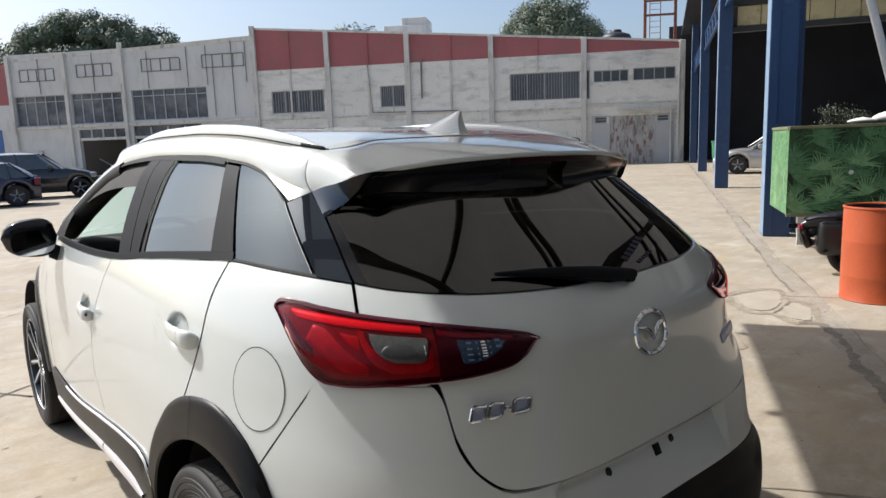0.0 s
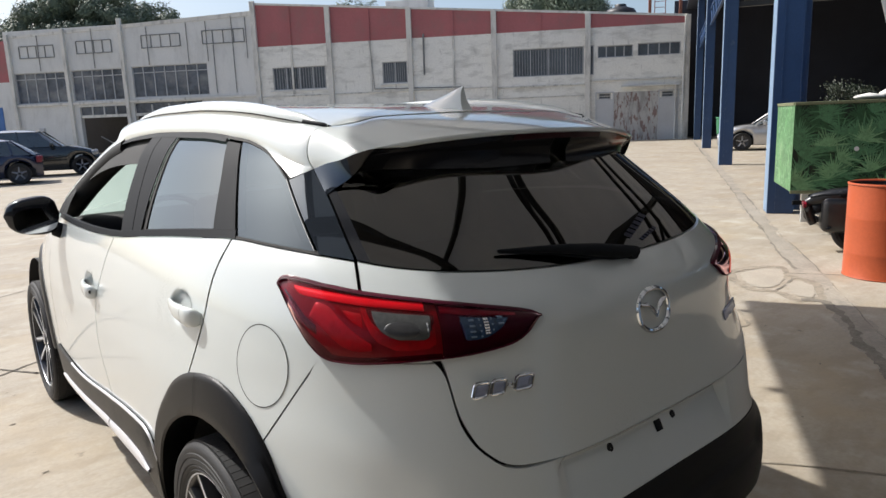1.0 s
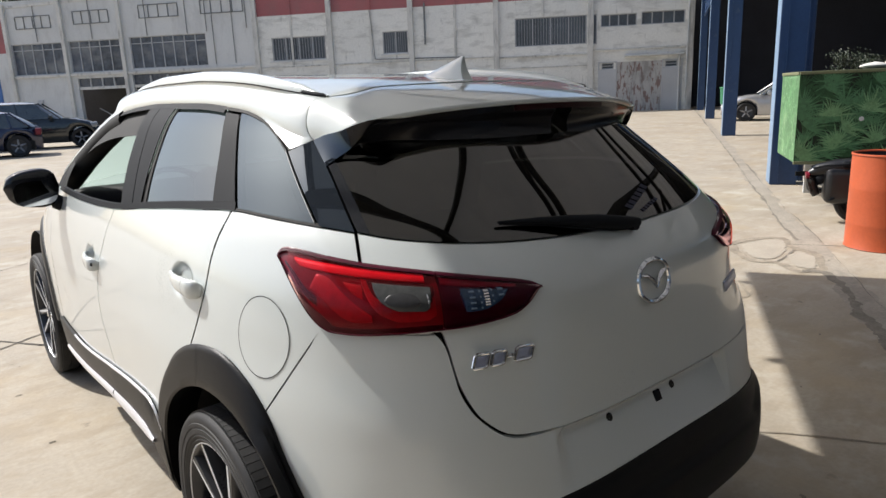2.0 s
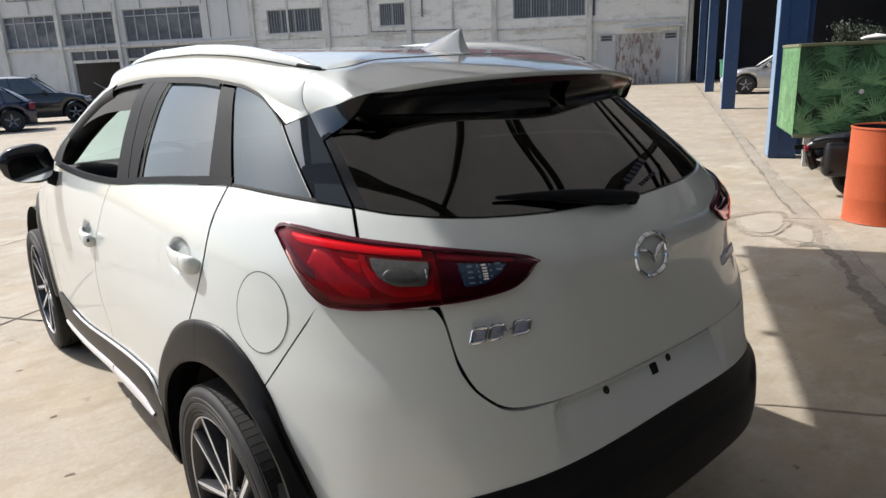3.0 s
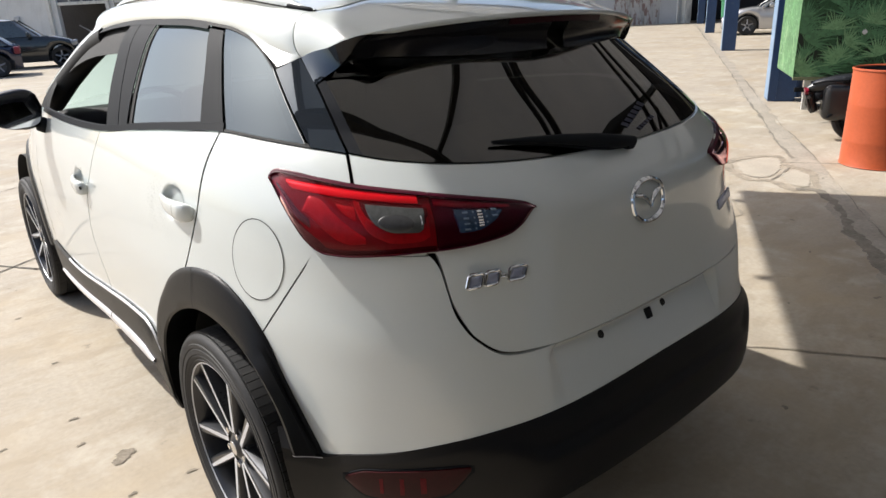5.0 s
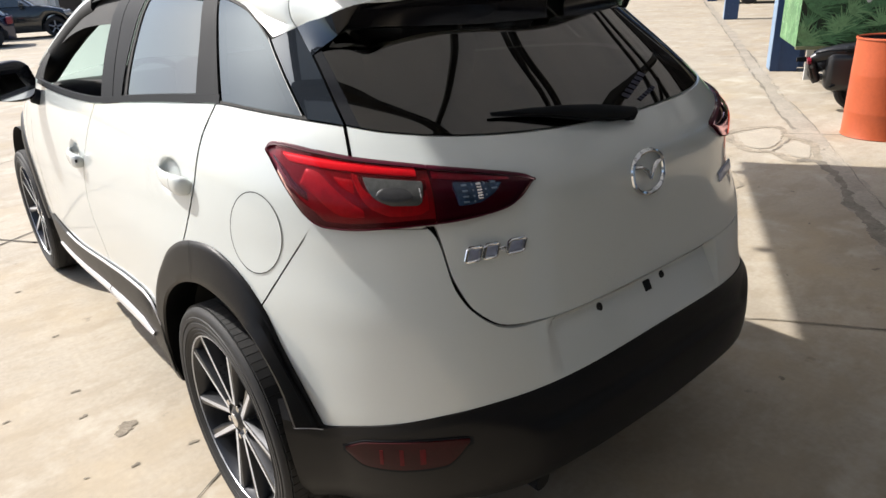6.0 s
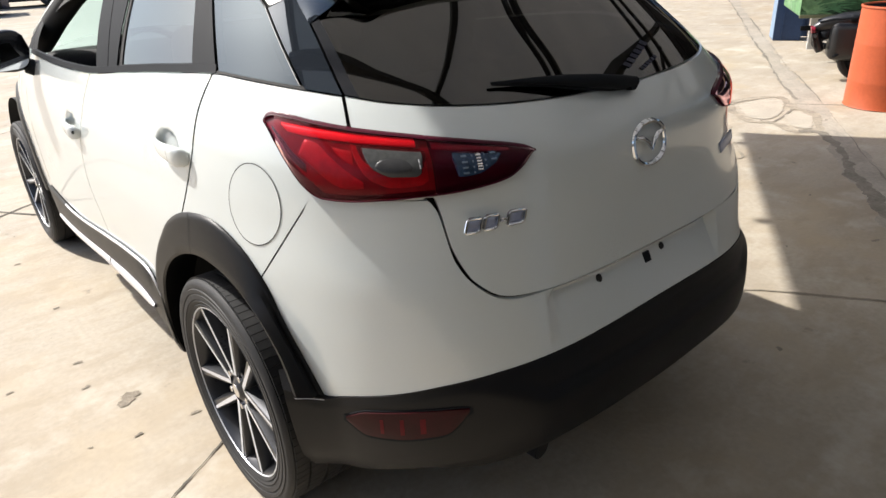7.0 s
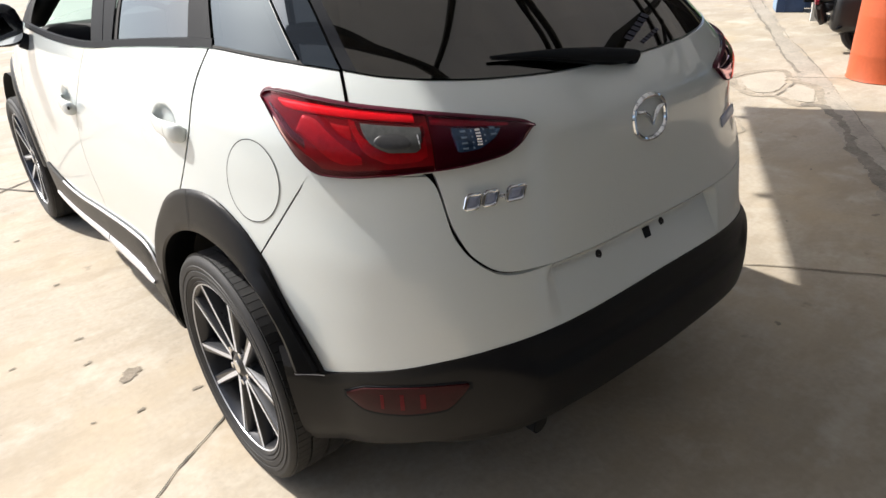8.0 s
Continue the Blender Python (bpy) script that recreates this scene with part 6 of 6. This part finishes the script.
part("tie", tube([(-.2645, -.1205, .728), (-.252, -.148, .712), (-.2337, -.173, .707), (-.210, -.202, .709), (-.181, -.2276, .716)], .009, 6), WHITE2, drum, "pale strip tied on the drum")

pole = thing("leaning_pole", (9.35, 1.056, 0), "pale steel pole leaning inside the shed", "pole")
part("pole", tube([(0, 0, 0), (-.397, 1.245, 4.9)], .055, 10), WHITE2, pole)

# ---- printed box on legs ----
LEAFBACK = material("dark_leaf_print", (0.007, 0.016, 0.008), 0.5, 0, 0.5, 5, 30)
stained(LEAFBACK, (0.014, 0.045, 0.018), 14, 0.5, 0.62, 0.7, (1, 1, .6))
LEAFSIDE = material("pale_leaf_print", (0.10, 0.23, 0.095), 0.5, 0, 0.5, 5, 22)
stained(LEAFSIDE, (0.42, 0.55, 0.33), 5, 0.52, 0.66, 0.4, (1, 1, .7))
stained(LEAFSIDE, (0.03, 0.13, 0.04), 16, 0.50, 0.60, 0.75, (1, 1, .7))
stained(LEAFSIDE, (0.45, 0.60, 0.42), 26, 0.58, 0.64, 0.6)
LEAF_A = material("green_leaf_print", (0.085, 0.205, 0.095), 0.45, 0, 0.35, 20, 60)
LEAF_B = material("mid_leaf_print", (0.032, 0.092, 0.036), 0.45, 0, 0.35, 20, 60)
LEAF_C = material("pale_leaf_print_tip", (0.17, 0.32, 0.15), 0.45, 0, 0.35, 20, 60)
FRAMEW = material("olive_trim", (0.16, 0.17, 0.09), 0.6, 0, 0.2, 5, 40)
bx = thing("printed_box", (6.38, 1.69, 0), "box on legs wrapped in a green palm leaf print", "box")
BXM = oriented((0, 0, 0), ACROSS)     # x across the front, y back along the shed
W_B, D_B = 2.4, 1.2
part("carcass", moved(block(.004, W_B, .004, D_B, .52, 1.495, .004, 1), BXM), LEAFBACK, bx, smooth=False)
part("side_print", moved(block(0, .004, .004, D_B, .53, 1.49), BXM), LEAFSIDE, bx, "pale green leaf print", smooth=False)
part("top_trim", moved(join(block(0, W_B, -.012, .03, 1.472, 1.505, .003, 1), block(-.012, .03, .03, D_B, 1.472, 1.505, .003, 1)), BXM), FRAMEW, bx, smooth=False)
part("bottom_trim", moved(block(0, W_B, -.010, .03, .505, .54, .003, 1), BXM), FRAMEW, bx, smooth=False)
for name_l, mat_l, seed, cnt, lift in (("back_leaves", LEAF_B, 5, 60, .002), ("front_leaves", LEAF_A, 9, 36, .004), ("bright_leaves", LEAF_C, 31, 12, .006)):
    rnd = random.Random(seed)
    v, f = [], []
    for c in range(cnt):
        cx, cz = rnd.uniform(.0, 1.3), rnd.uniform(.5, 1.45)
        n_b = rnd.randint(12, 20)
        a0, sp = rnd.uniform(-20, 40), rnd.uniform(120, 180)
        for b in range(n_b):
            t = radians(a0 + sp * b / n_b)
            L = rnd.uniform(.14, .28)
            wdt = rnd.uniform(.006, .011)
            dx, dz = math.cos(t), math.sin(t)
            droop = .05 * abs(dx)
            pts = []
            for k, wk in ((0.05, .35), (.35, 1), (.7, .8), (1, .05)):
                px, pz = cx + dx * L * k, cz + dz * L * k - droop * k * k
                pts.append(((px - dz * wdt * wk), (pz + dx * wdt * wk), (px + dz * wdt * wk), (pz - dx * wdt * wk)))
            pts = [(min(max(q[0], .006), W_B), min(max(q[1], .542), 1.470), min(max(q[2], .006), W_B), min(max(q[3], .542), 1.470)) for q in pts]
            ok = rnd.random() < .93
            if not ok:
                continue
            k0 = len(v)
            for q in pts:
                v += [(q[0], .004 - lift - .0004 * (b % 3), q[1]), (q[2], .004 - lift - .0004 * (b % 3), q[3])]
            f += [(k0 + 2 * i, k0 + 2 * i + 1, k0 + 2 * i + 3, k0 + 2 * i + 2) for i in range(3)]
    lv = part(name_l, moved((v, f), BXM), mat_l, bx, "printed palm leaves", smooth=False)
    lv["kind"] = "stuff"
part("round_sticker", moved(lathe([(.001, 0), (.022, 0), (.024, .003)], 20, "y"), BXM @ Matrix.Translation((.62, -.006, .99))), WHITE2, bx, "small white disc")
for x, y in ((.8, .4), (.8, D_B - .08), (2.3, .06), (2.3, D_B - .08)):
    part("leg", moved(block(x - .025, x + .025, y - .025, y + .025, 0, .52, .004, 1), BXM), SATIN, bx, smooth=False)
part("rail", moved(block(.08, 2.3, .3, .34, .34, .39, .004, 1), BXM), SATIN, bx, smooth=False)
SACK = material("white_sack_cloth", (0.62, 0.60, 0.55), 0.85, 0, 0.12, 6, 60, 0.3)
for i, (x, y, r, h) in enumerate(((.78, .35, .2, .07), (1.02, .45, .17, .12), (1.25, .3, .2, .1))):
    rnd = random.Random(40 + i)
    sack = thing("sack", Vector((6.38, 1.69, 0)) + (BXM @ Vector((x, y, 1.505))), "white cloth sack lying on the printed box", "sack", "sacks on the box")
    rows = []
    for j in range(9):
        q = j / 8
        rr = math.sin(math.pi * min(1, q * .92 + .08)) ** .5
        rows.append([(r * rr * math.cos(t) * (1 + .12 * math.sin(3 * t + i)), r * .7 * rr * math.sin(t), h * q * (1 + .1 * math.sin(2 * t))) for t in [2 * math.pi * k / 20 for k in range(20)]])
    v, f = grid(rows, closed=True)
    f += [tuple(range(20))[::-1], tuple(range(len(v) - 20, len(v)))]
    part("cloth", (v, f), SACK, sack)

# ---- motorcycle parked between drum and box ----
MOTO = material("black_motorcycle_paint", (0.012, 0.012, 0.013), 0.35, 0, 0.2, 10, 80)
bike = thing("motorcycle", (5.80, 1.27, 0), "black motorcycle with red tail lamps parked beside the printed box", "motorcycle", turn=-62)
bike.scale = (.75, .75, .75)
# local x runs ahead, its tail at x = 0
for x in (.60, 1.85):
    w = part("wheel", moved(lathe([(.20, -.03), (.22, -.035), (.22, .035), (.20, .03), (.20, -.03)], 36, "y"), Matrix.Translation((x, 0, .30))), SATIN, bike)
    part("tyre", moved(lathe([(.22, -.045), (.26, -.058), (.29, -.045), (.302, 0), (.29, .045), (.26, .058), (.22, .045)], 40, "y"), Matrix.Translation((x, 0, .30))), RUBBER, w)
    part("hub_disc", moved(lathe([(.005, -.02), (.19, -.025), (.205, 0), (.19, .025), (.005, .02)], 28, "y"), Matrix.Translation((x, 0, .30))), SATIN, w)
    for k in range(6):
        t = math.pi * k / 6
        part("spoke", tube([(x + .21 * math.cos(t), 0, .30 + .21 * math.sin(t)), (x - .21 * math.cos(t), 0, .30 - .21 * math.sin(t))], .008, 5), SATIN, w)
part("tail_unit", tube([(-.02, 0, .66), (.08, 0, .70), (.3, 0, .74), (.5, 0, .75)], [.04, .085, .11, .12], 12), MOTO, bike)
for s in (-1, 1):
    part("tail_lamp", tube([(-.055, s * .05, .635), (-.015, s * .05, .64)], .042, 12), LENS, bike, "red tail lamp")
    part("indicator", tube([(.02, s * .06, .60), (0, s * .17, .59), (-.02, s * .2, .585)], [.008, .012, .024], 10), MOTO, bike)
part("side_case", block(.16, .95, -.18, .18, .27, .74, .09, 3), MOTO, bike)
part("number_plate_holder", moved(block(-.10, .10, -.012, .012, -.10, .10, .01, 2), Matrix.Translation((-.01, 0, .50)) @ Matrix.Rotation(radians(90), 4, "Z") @ Matrix.Rotation(radians(-18), 4, "X")), MOTO, bike)
for s in (-1, 1):
    part("grab_rail", tube([(.02, s * .10, .74), (.16, s * .15, .78), (.42, s * .15, .80)], .014, 8), SATIN, bike)
    part("rear_peg", tube([(.30, s * .14, .36), (.22, s * .24, .34)], .016, 8), SATIN, bike)
part("rear_guard", tube([(.06, 0, .46), (.10, 0, .58), (.24, 0, .66), (.45, 0, .67), (.62, 0, .62)], [.05, .08, .09, .09, .07], 10), SATIN, bike)
part("chain_case", block(.45, 1.0, -.14, -.06, .22, .40, .04, 2), MOTO, bike)
part("mudguard", tube([(.0, 0, .62), (.03, 0, .48), (.09, 0, .37)], [.055, .07, .05], 12), MOTO, bike)
part("seat", block(.35, 1.05, -.14, .14, .74, .84, .04, 3), SATIN, bike)
part("fuel_tank", block(1.0, 1.45, -.15, .15, .72, .95, .08, 3), MOTO, bike)
part("engine", block(.8, 1.3, -.17, .17, .28, .66, .05, 2), GUN, bike)
part("exhaust", tube([(1.2, .16, .32), (.7, .18, .30), (.25, .2, .38), (.1, .2, .42)], [.025, .03, .045, .04], 12), GUN, bike)
for s in (-1, 1):
    part("shock", tube([(.42, s * .12, .30), (.55, s * .12, .70)], .026, 8), SATIN, bike)
    part("fork", tube([(1.72, s * .09, .30), (1.5, s * .09, .98)], .022, 8), SILVER, bike)
part("handlebar", tube([(1.4, -.34, 1.0), (1.5, -.1, .98), (1.5, .1, .98), (1.4, .34, 1.0)], .012, 8), SATIN, bike)
part("headlamp", tube([(1.58, 0, .86), (1.68, 0, .86)], [.07, .09], 14), MOTO, bike)
part("stand", tube([(.8, .12, .3), (.75, .28, .01)], .012, 6), GUN, bike)


board = thing("pale_board", Vector((6.38, 1.69, 0)) + (BXM @ Vector((0, 1.05, 0))), "pale painted board standing behind the legs of the printed box", "board")
for x0, x1, z0, z1 in ((.30, .46, .03, .46), (.75, 2.2, .34, .47)):
    part("panel", moved(block(x0, x1, -.015, .015, z0, z1, .004, 1), BXM), WHITE2, board, smooth=False)

# ---- other parked cars ----
def parked_car(name, label, at, heading, L, W, H, wheelbase, paint, hood=.95, back=.15, wheel_r=.33, estate=True):
    """A whole parked car: body with arches, glass house, lamps, mirrors and wheels. Its front points along heading."""
    h = Vector(heading).normalized()
    e = thing(name, at, label, "car")
    turn = oriented((0, 0, 0), h)
    f = lambda g: moved(g, turn)
    x0, x1 = -L / 2, L / 2
    belt_z = H * .63
    hoodz = H * .62
    ax = [-wheelbase / 2 - .02, wheelbase / 2 - .02]
    top = curve((x0, hoodz * .92), (x0 + .12, belt_z + .02), (0, belt_z), (x1 - 1.05, hoodz), (x1 - .35, hoodz * .86), (x1, hoodz * .62))
    rows = []
    n = 90
    for i in range(n + 1):
        x = x0 + L * i / n
        u = abs(2 * (x - (x0 + x1) / 2) / L)
        w = W / 2 * (1 - max(0, u - .55) ** 2.4 * 2.2 if u > .55 else 1)
        w = max(w, W * .28)
        low = .22
        for a in ax:
            d = abs(x - a)
            if d < wheel_r + .05:
                low = max(low, wheel_r + math.sqrt((wheel_r + .05) ** 2 - d * d))
        t = max(top(x), low + .05)
        ring_p = [(-w * .9, low), (-w * .98, low + (t - low) * .25), (-w, low + (t - low) * .55), (-w * .97, low + (t - low) * .85), (-w * .9, t), (-w * .5, t + .025), (0, t + .035)]
        ring_p = ring_p + [(-y, z) for y, z in ring_p[-2::-1]]
        rows.append([(x, y, z) for y, z in ring_p])
    v, fc = grid(rows)
    fc += [tuple(range(13)), tuple(range(len(v) - 13, len(v)))[::-1]]
    part("body", f((v, fc)), paint, e)
    # glass house
    g0, g1, g2, g3 = x0 + back, x0 + back + (.62 if estate else .9), x1 - 2.0 + .1, x1 - hood - .25
    rows_g = []
    for k in range(7):
        s = k / 6
        z = belt_z - .01 + (H - .09 - belt_z) * s
        a, b = g0 + (g1 - g0) * s ** 1.3, g3 + (g2 - g3) * s
        w = W / 2 * (.93 - .2 * s)
        rows_g.append([(a, -w * .86, z), (a + .12, -w, z), ((a + b) / 2, -w * 1.01, z), (b - .2, -w, z), (b, -w * .8, z), (b + .1 * (1 - s), 0, z), (b, w * .8, z), (b - .2, w, z), ((a + b) / 2, w * 1.01, z), (a + .12, w, z), (a, w * .86, z), (a - .04, 0, z)])
    part("glass_house", f(grid(rows_g, closed=True)), WINDOW, e, "dark windows")
    last = rows_g[-1]
    cap = [[(p[0] * q + (g1 + g2) / 2 * (1 - q), p[1] * q, H - .09 + .09 * (1 - q * q)) for p in last] for q in (1.02, 1.0, .8, .5, .2, .01)]
    part("roof", f(grid(cap, closed=True)), paint, e)
    for s in (-1, 1):
        for xx0, xx1 in ((g0 + .1, g1 + .02), (g3 - .05, g2), ((g0 + g3) / 2 + .1, (g1 + g2) / 2 + .08), ((g0 + g3) / 2 - .75, (g1 + g2) / 2 - .62)):
            part("pillar", f(tube([(xx0, s * W / 2 * .945, belt_z), (xx1, s * W / 2 * .745, H - .085)], .028, 6)), paint, e)
        part("wing_mirror", f(moved(lathe([(.01, -.09), (.07, -.08), (.09, 0), (.07, .08), (.01, .09)], 12, "y"), Matrix.Translation((g3 - .35, s * (W / 2 + .1), belt_z + .06)))), paint, e)
        part("headlamp", f(block(x1 - .42, x1 - .12, s * W * .36 - .12, s * W * .36 + .12, hoodz * .66, hoodz * .83, .04, 2)), HEAD, e, "clear headlamp")
        part("tail_lamp", f(block(x0 - .005, x0 + .16, s * W * .395 - .1, s * W * .395 + .1, belt_z * .72, belt_z * .95, .03, 2)), LENS, e, "red tail lamp")
        for xd in ((g0 + g3) / 2 - .3, (g0 + g3) / 2 + .6):
            part("door_handle", f(block(xd - .09, xd + .09, s * W * .492 - .012, s * W * .492 + .012, belt_z * .86, belt_z * .89, .006, 1)), paint, e)
        for a in ax:
            wh = part("wheel", f(moved(lathe([(.01, -.07), (.06, -.085), (.075, -.06), (wheel_r * .62, -.075), (wheel_r * .66, -.085), (wheel_r * .66, .08)], 28, "y"), Matrix.Translation((a, s * (W / 2 - .10), wheel_r)) @ Matrix.Diagonal((1, -s * -1 if s < 0 else -1, 1, 1)))), RIMDARK, e)
            part("tyre", f(moved(lathe([(wheel_r * .66, -.09), (wheel_r * .75, -.105), (wheel_r * .93, -.10), (wheel_r, -.07), (wheel_r, .07), (wheel_r * .93, .10), (wheel_r * .66, .09)], 36, "y"), Matrix.Translation((a, s * (W / 2 - .10), wheel_r)))), RUBBER, wh)
            for q in range(5):
                t = 2 * math.pi * q / 5 + .3
                c, sn = math.cos(t), math.sin(t)
                part("spoke", f(tube([(a + .04 * c, s * (W / 2 - .012), wheel_r + .04 * sn), (a + wheel_r * .63 * c, s * (W / 2 - .015), wheel_r + wheel_r * .63 * sn)], [.035, .022], 6)), SPOKE, wh)
    part("underside", f(block(x0 + .2, x1 - .2, -W * .44, W * .44, .2, .5, .05, 1)), SHADOW_GAP, e)
    return e


SPOKE = material("grey_alloy_spoke", (0.30, 0.30, 0.31), 0.35, 0.6, 0.1, 10, 60)
WINDOW = material("parked_car_window", (0.05, 0.06, 0.058), 0.04, 0, 0.4, 1.2, 20, 0, 1.0)
WINDOW.node_tree.nodes["Principled BSDF"].inputs["Specular IOR Level"].default_value = 1.0
HEAD = material("headlamp_glass", (0.25, 0.26, 0.27), 0.15, 0.2, 0.2, 20, 60, 0, 0.6)
RIMDARK = material("dark_wheel_face", (0.05, 0.05, 0.052), 0.4, 0.5, 0.2, 10, 60)
P_DARK = material("black_green_car_paint", (0.016, 0.02, 0.021), 0.25, 0.2, 0.05, 3, 60, 0, 1)
P_BLUE = material("navy_car_paint", (0.012, 0.018, 0.05), 0.25, 0.2, 0.05, 3, 60, 0, 1)
P_SILVER = material("silver_car_paint", (0.50, 0.50, 0.51), 0.3, 0.5, 0.05, 3, 60, 0, 1)
parked_car("parked_suv", "black parked SUV with silver alloy wheels standing in the yard", (3.1, 27.2, 0), (.97, -.25, 0), 4.28, 1.83, 1.70, 3.0, P_DARK, wheel_r=.345)
parked_car("parked_hatchback", "navy blue parked hatchback with red tail lamps in the yard", (.63, 23.8, 0), (-.985, .17, 0), 4.1, 1.8, 1.42, 2.76, P_BLUE)
parked_car("parked_hatchback", "silver parked hatchback under the shed roof", (24.1, 9.65, 0), (-.50, .87, 0), 4.2, 1.76, 1.47, 2.58, P_SILVER)
parked_car("parked_sedan", "silver car standing inside the workshop entrance", WB + WALL_DIR * 33.75 - OUT * 2.4, OUT, 4.3, 1.76, 1.45, 2.6, P_SILVER)
# small green bin under the shed
GREENP = material("green_bin_plastic", (0.05, 0.20, 0.10), 0.5, 0, 0.12, 4, 40)
bin_t = thing("waste_bin", (27.6, 13.6, 0), "green plastic waste bin standing by the shed posts", "bin")
part("body", lathe([(.01, 0), (.26, 0), (.32, 1.15), (.29, 1.15), (.24, .1)], 24), GREENP, bin_t)
part("rim", lathe([(.31, 1.13), (.345, 1.14), (.345, 1.19), (.31, 1.2)], 24), GREENP, bin_t)

# ---- trees beyond the roofs ----
BARK = material("grey_bark", (0.12, 0.095, 0.07), 0.9, 0, 0.3, 3, 30, 0.5)


def leaf_mat(name, col):
    m = material(name, col, 0.6, 0, 0.4, 0.6, 6)
    b = m.node_tree.nodes["Principled BSDF"]
    b.inputs["Subsurface Weight"].default_value = 0.0
    return m


# Green lightened and greyed to paint in the distance haze.
LEAVES = leaf_mat("haze_lightened_leaves", (0.105, 0.135, 0.085))
PALM = leaf_mat("palm_leaves", (0.05, 0.085, 0.045))


def tree(at, height, spread, seed, clumps, leaves_per, size, label):
    rnd = random.Random(seed)
    e = thing("tree", at, label, "tree")
    trunk_h = height * .45
    part("trunk", tube([(0, 0, 0), (.1, .05, trunk_h * .5), (0, .1, trunk_h)], [.42, .34, .24], 10), BARK, e)
    v, f = [], []
    for c in range(clumps):
        t, r = rnd.uniform(0, 2 * math.pi), math.sqrt(rnd.random())
        k = rnd.random()
        cx, cy = spread * r * math.cos(t), spread * r * math.sin(t)
        dome = math.sqrt(max(0, 1 - r * r))
        cz = height * (.55 + (.40 * dome) * (.25 + .75 * k)) + rnd.uniform(-.3, .3)
        if c % 6 == 0:
            part("limb", tube([(0, .1, trunk_h * .9), (cx * .5, cy * .5, trunk_h + (cz - trunk_h) * .6), (cx, cy, cz)], [.16, .1, .03], 6), BARK, e)
        cr = rnd.uniform(.55, 1.15) * 1.15
        for _ in range(leaves_per):
            d = Vector((rnd.gauss(0, 1), rnd.gauss(0, 1), rnd.gauss(0, .75))).normalized() * cr * rnd.random() ** .4
            n = (d.normalized() + Vector((rnd.uniform(-.35, .35), rnd.uniform(-.35, .35), rnd.uniform(-.2, .4)))).normalized()
            a = n.orthogonal().normalized()
            b = n.cross(a)
            s = size * rnd.uniform(.5, 1.1)
            o = Vector((cx, cy, cz)) + d
            i = len(v)
            v += [tuple(o - a * s), tuple(o + b * s * .5), tuple(o + a * s), tuple(o - b * s * .5)]
            f.append((i, i + 1, i + 2, i + 3))
    crown_p = part("crown", (v, f), LEAVES, e, smooth=False)
    crown_p["kind"] = "stuff"
    return e


# shrub standing inside the shed
# Leaf colour darkened to stand in for the shade under the roof.
SHRUB = leaf_mat("shade_darkened_shrub_leaves", (0.024, 0.036, 0.018))
shrub = thing("shrub", (13.72, 3.72, 0), "green leafy shrub inside the shed, coloured dark for its shade", "shrub")
rnd = random.Random(77)
v, f = [], []
for c in range(26):
    q = Vector((rnd.uniform(-.16, .16), rnd.uniform(-.42, .42), 1.58 + rnd.uniform(-.34, .26)))
    if c % 4 == 0:
        part("stem", tube([(0, 0, 0), (q.x * .3, q.y * .3, .8), tuple(q)], [.02, .015, .006], 6), BARK, shrub)
    for _ in range(130):
        d = Vector((rnd.gauss(0, 1), rnd.gauss(0, 1), rnd.gauss(0, .8))) * .085
        n = Vector((rnd.uniform(-1, 1), rnd.uniform(-1, 1), rnd.uniform(0, 1))).normalized()
        a = n.orthogonal().normalized() * rnd.uniform(.018, .036)
        b = n.cross(a) * .45
        k0 = len(v)
        v += [tuple(q + d - a), tuple(q + d + b), tuple(q + d + a), tuple(q + d - b)]
        f.append((k0, k0 + 1, k0 + 2, k0 + 3))
leaves = part("leaves", (v, f), SHRUB, shrub, smooth=False)
leaves["kind"] = "stuff"

tree((14.6, 67, 0), 14.8, 6.6, 1, 330, 460, .15, "broad dark green tree behind the workshop")
tree((20.3, 66.5, 0), 13.8, 4.4, 2, 140, 340, .15, "dark green tree behind the workshop")
tree((8.3, 69, 0), 11.5, 2.6, 3, 70, 340, .15, "dark green tree behind the workshop")
tree((41.5, 35.2, 0), 13.2, 4.5, 4, 240, 340, .12, "dense green tree behind the workshop")
tree((30.5, 49.6, 0), 12.4, 1.6, 6, 46, 160, .17, "dark green tree behind the workshop")
palm = thing("palm_tree", (32.2, 48.3, 0), "palm tree with a spread of grey green fronds", "tree")
part("trunk", tube([(0, 0, 0), (.1, 0, 6), (0, 0, 11.2)], [.3, .22, .2], 10), BARK, palm)
rnd = random.Random(12)
for i in range(22):
    t = 2 * math.pi * i / 22 + rnd.uniform(-.1, .1)
    el = rnd.uniform(-.2, 1.2)
    L = rnd.uniform(1.3, 1.8)
    v, f = [], []
    for k in range(11):
        s = k / 10
        base_p = Vector((math.cos(t) * math.cos(el) * L * s, math.sin(t) * math.cos(el) * L * s, 11.2 + math.sin(el) * L * s - .7 * s * s))
        side = Vector((-math.sin(t), math.cos(t), 0))
        for sg in (-1, 1):
            tip = base_p + side * sg * .42 * math.sin(math.pi * (.15 + .8 * s)) + Vector((math.cos(t) * .18, math.sin(t) * .18, -.12))
            j = len(v)
            v += [tuple(base_p), tuple(base_p + Vector((math.cos(t) * .07, math.sin(t) * .07, 0))), tuple(tip)]
            f.append((j, j + 1, j + 2))
    part("frond", (v, f), PALM, palm, smooth=False)
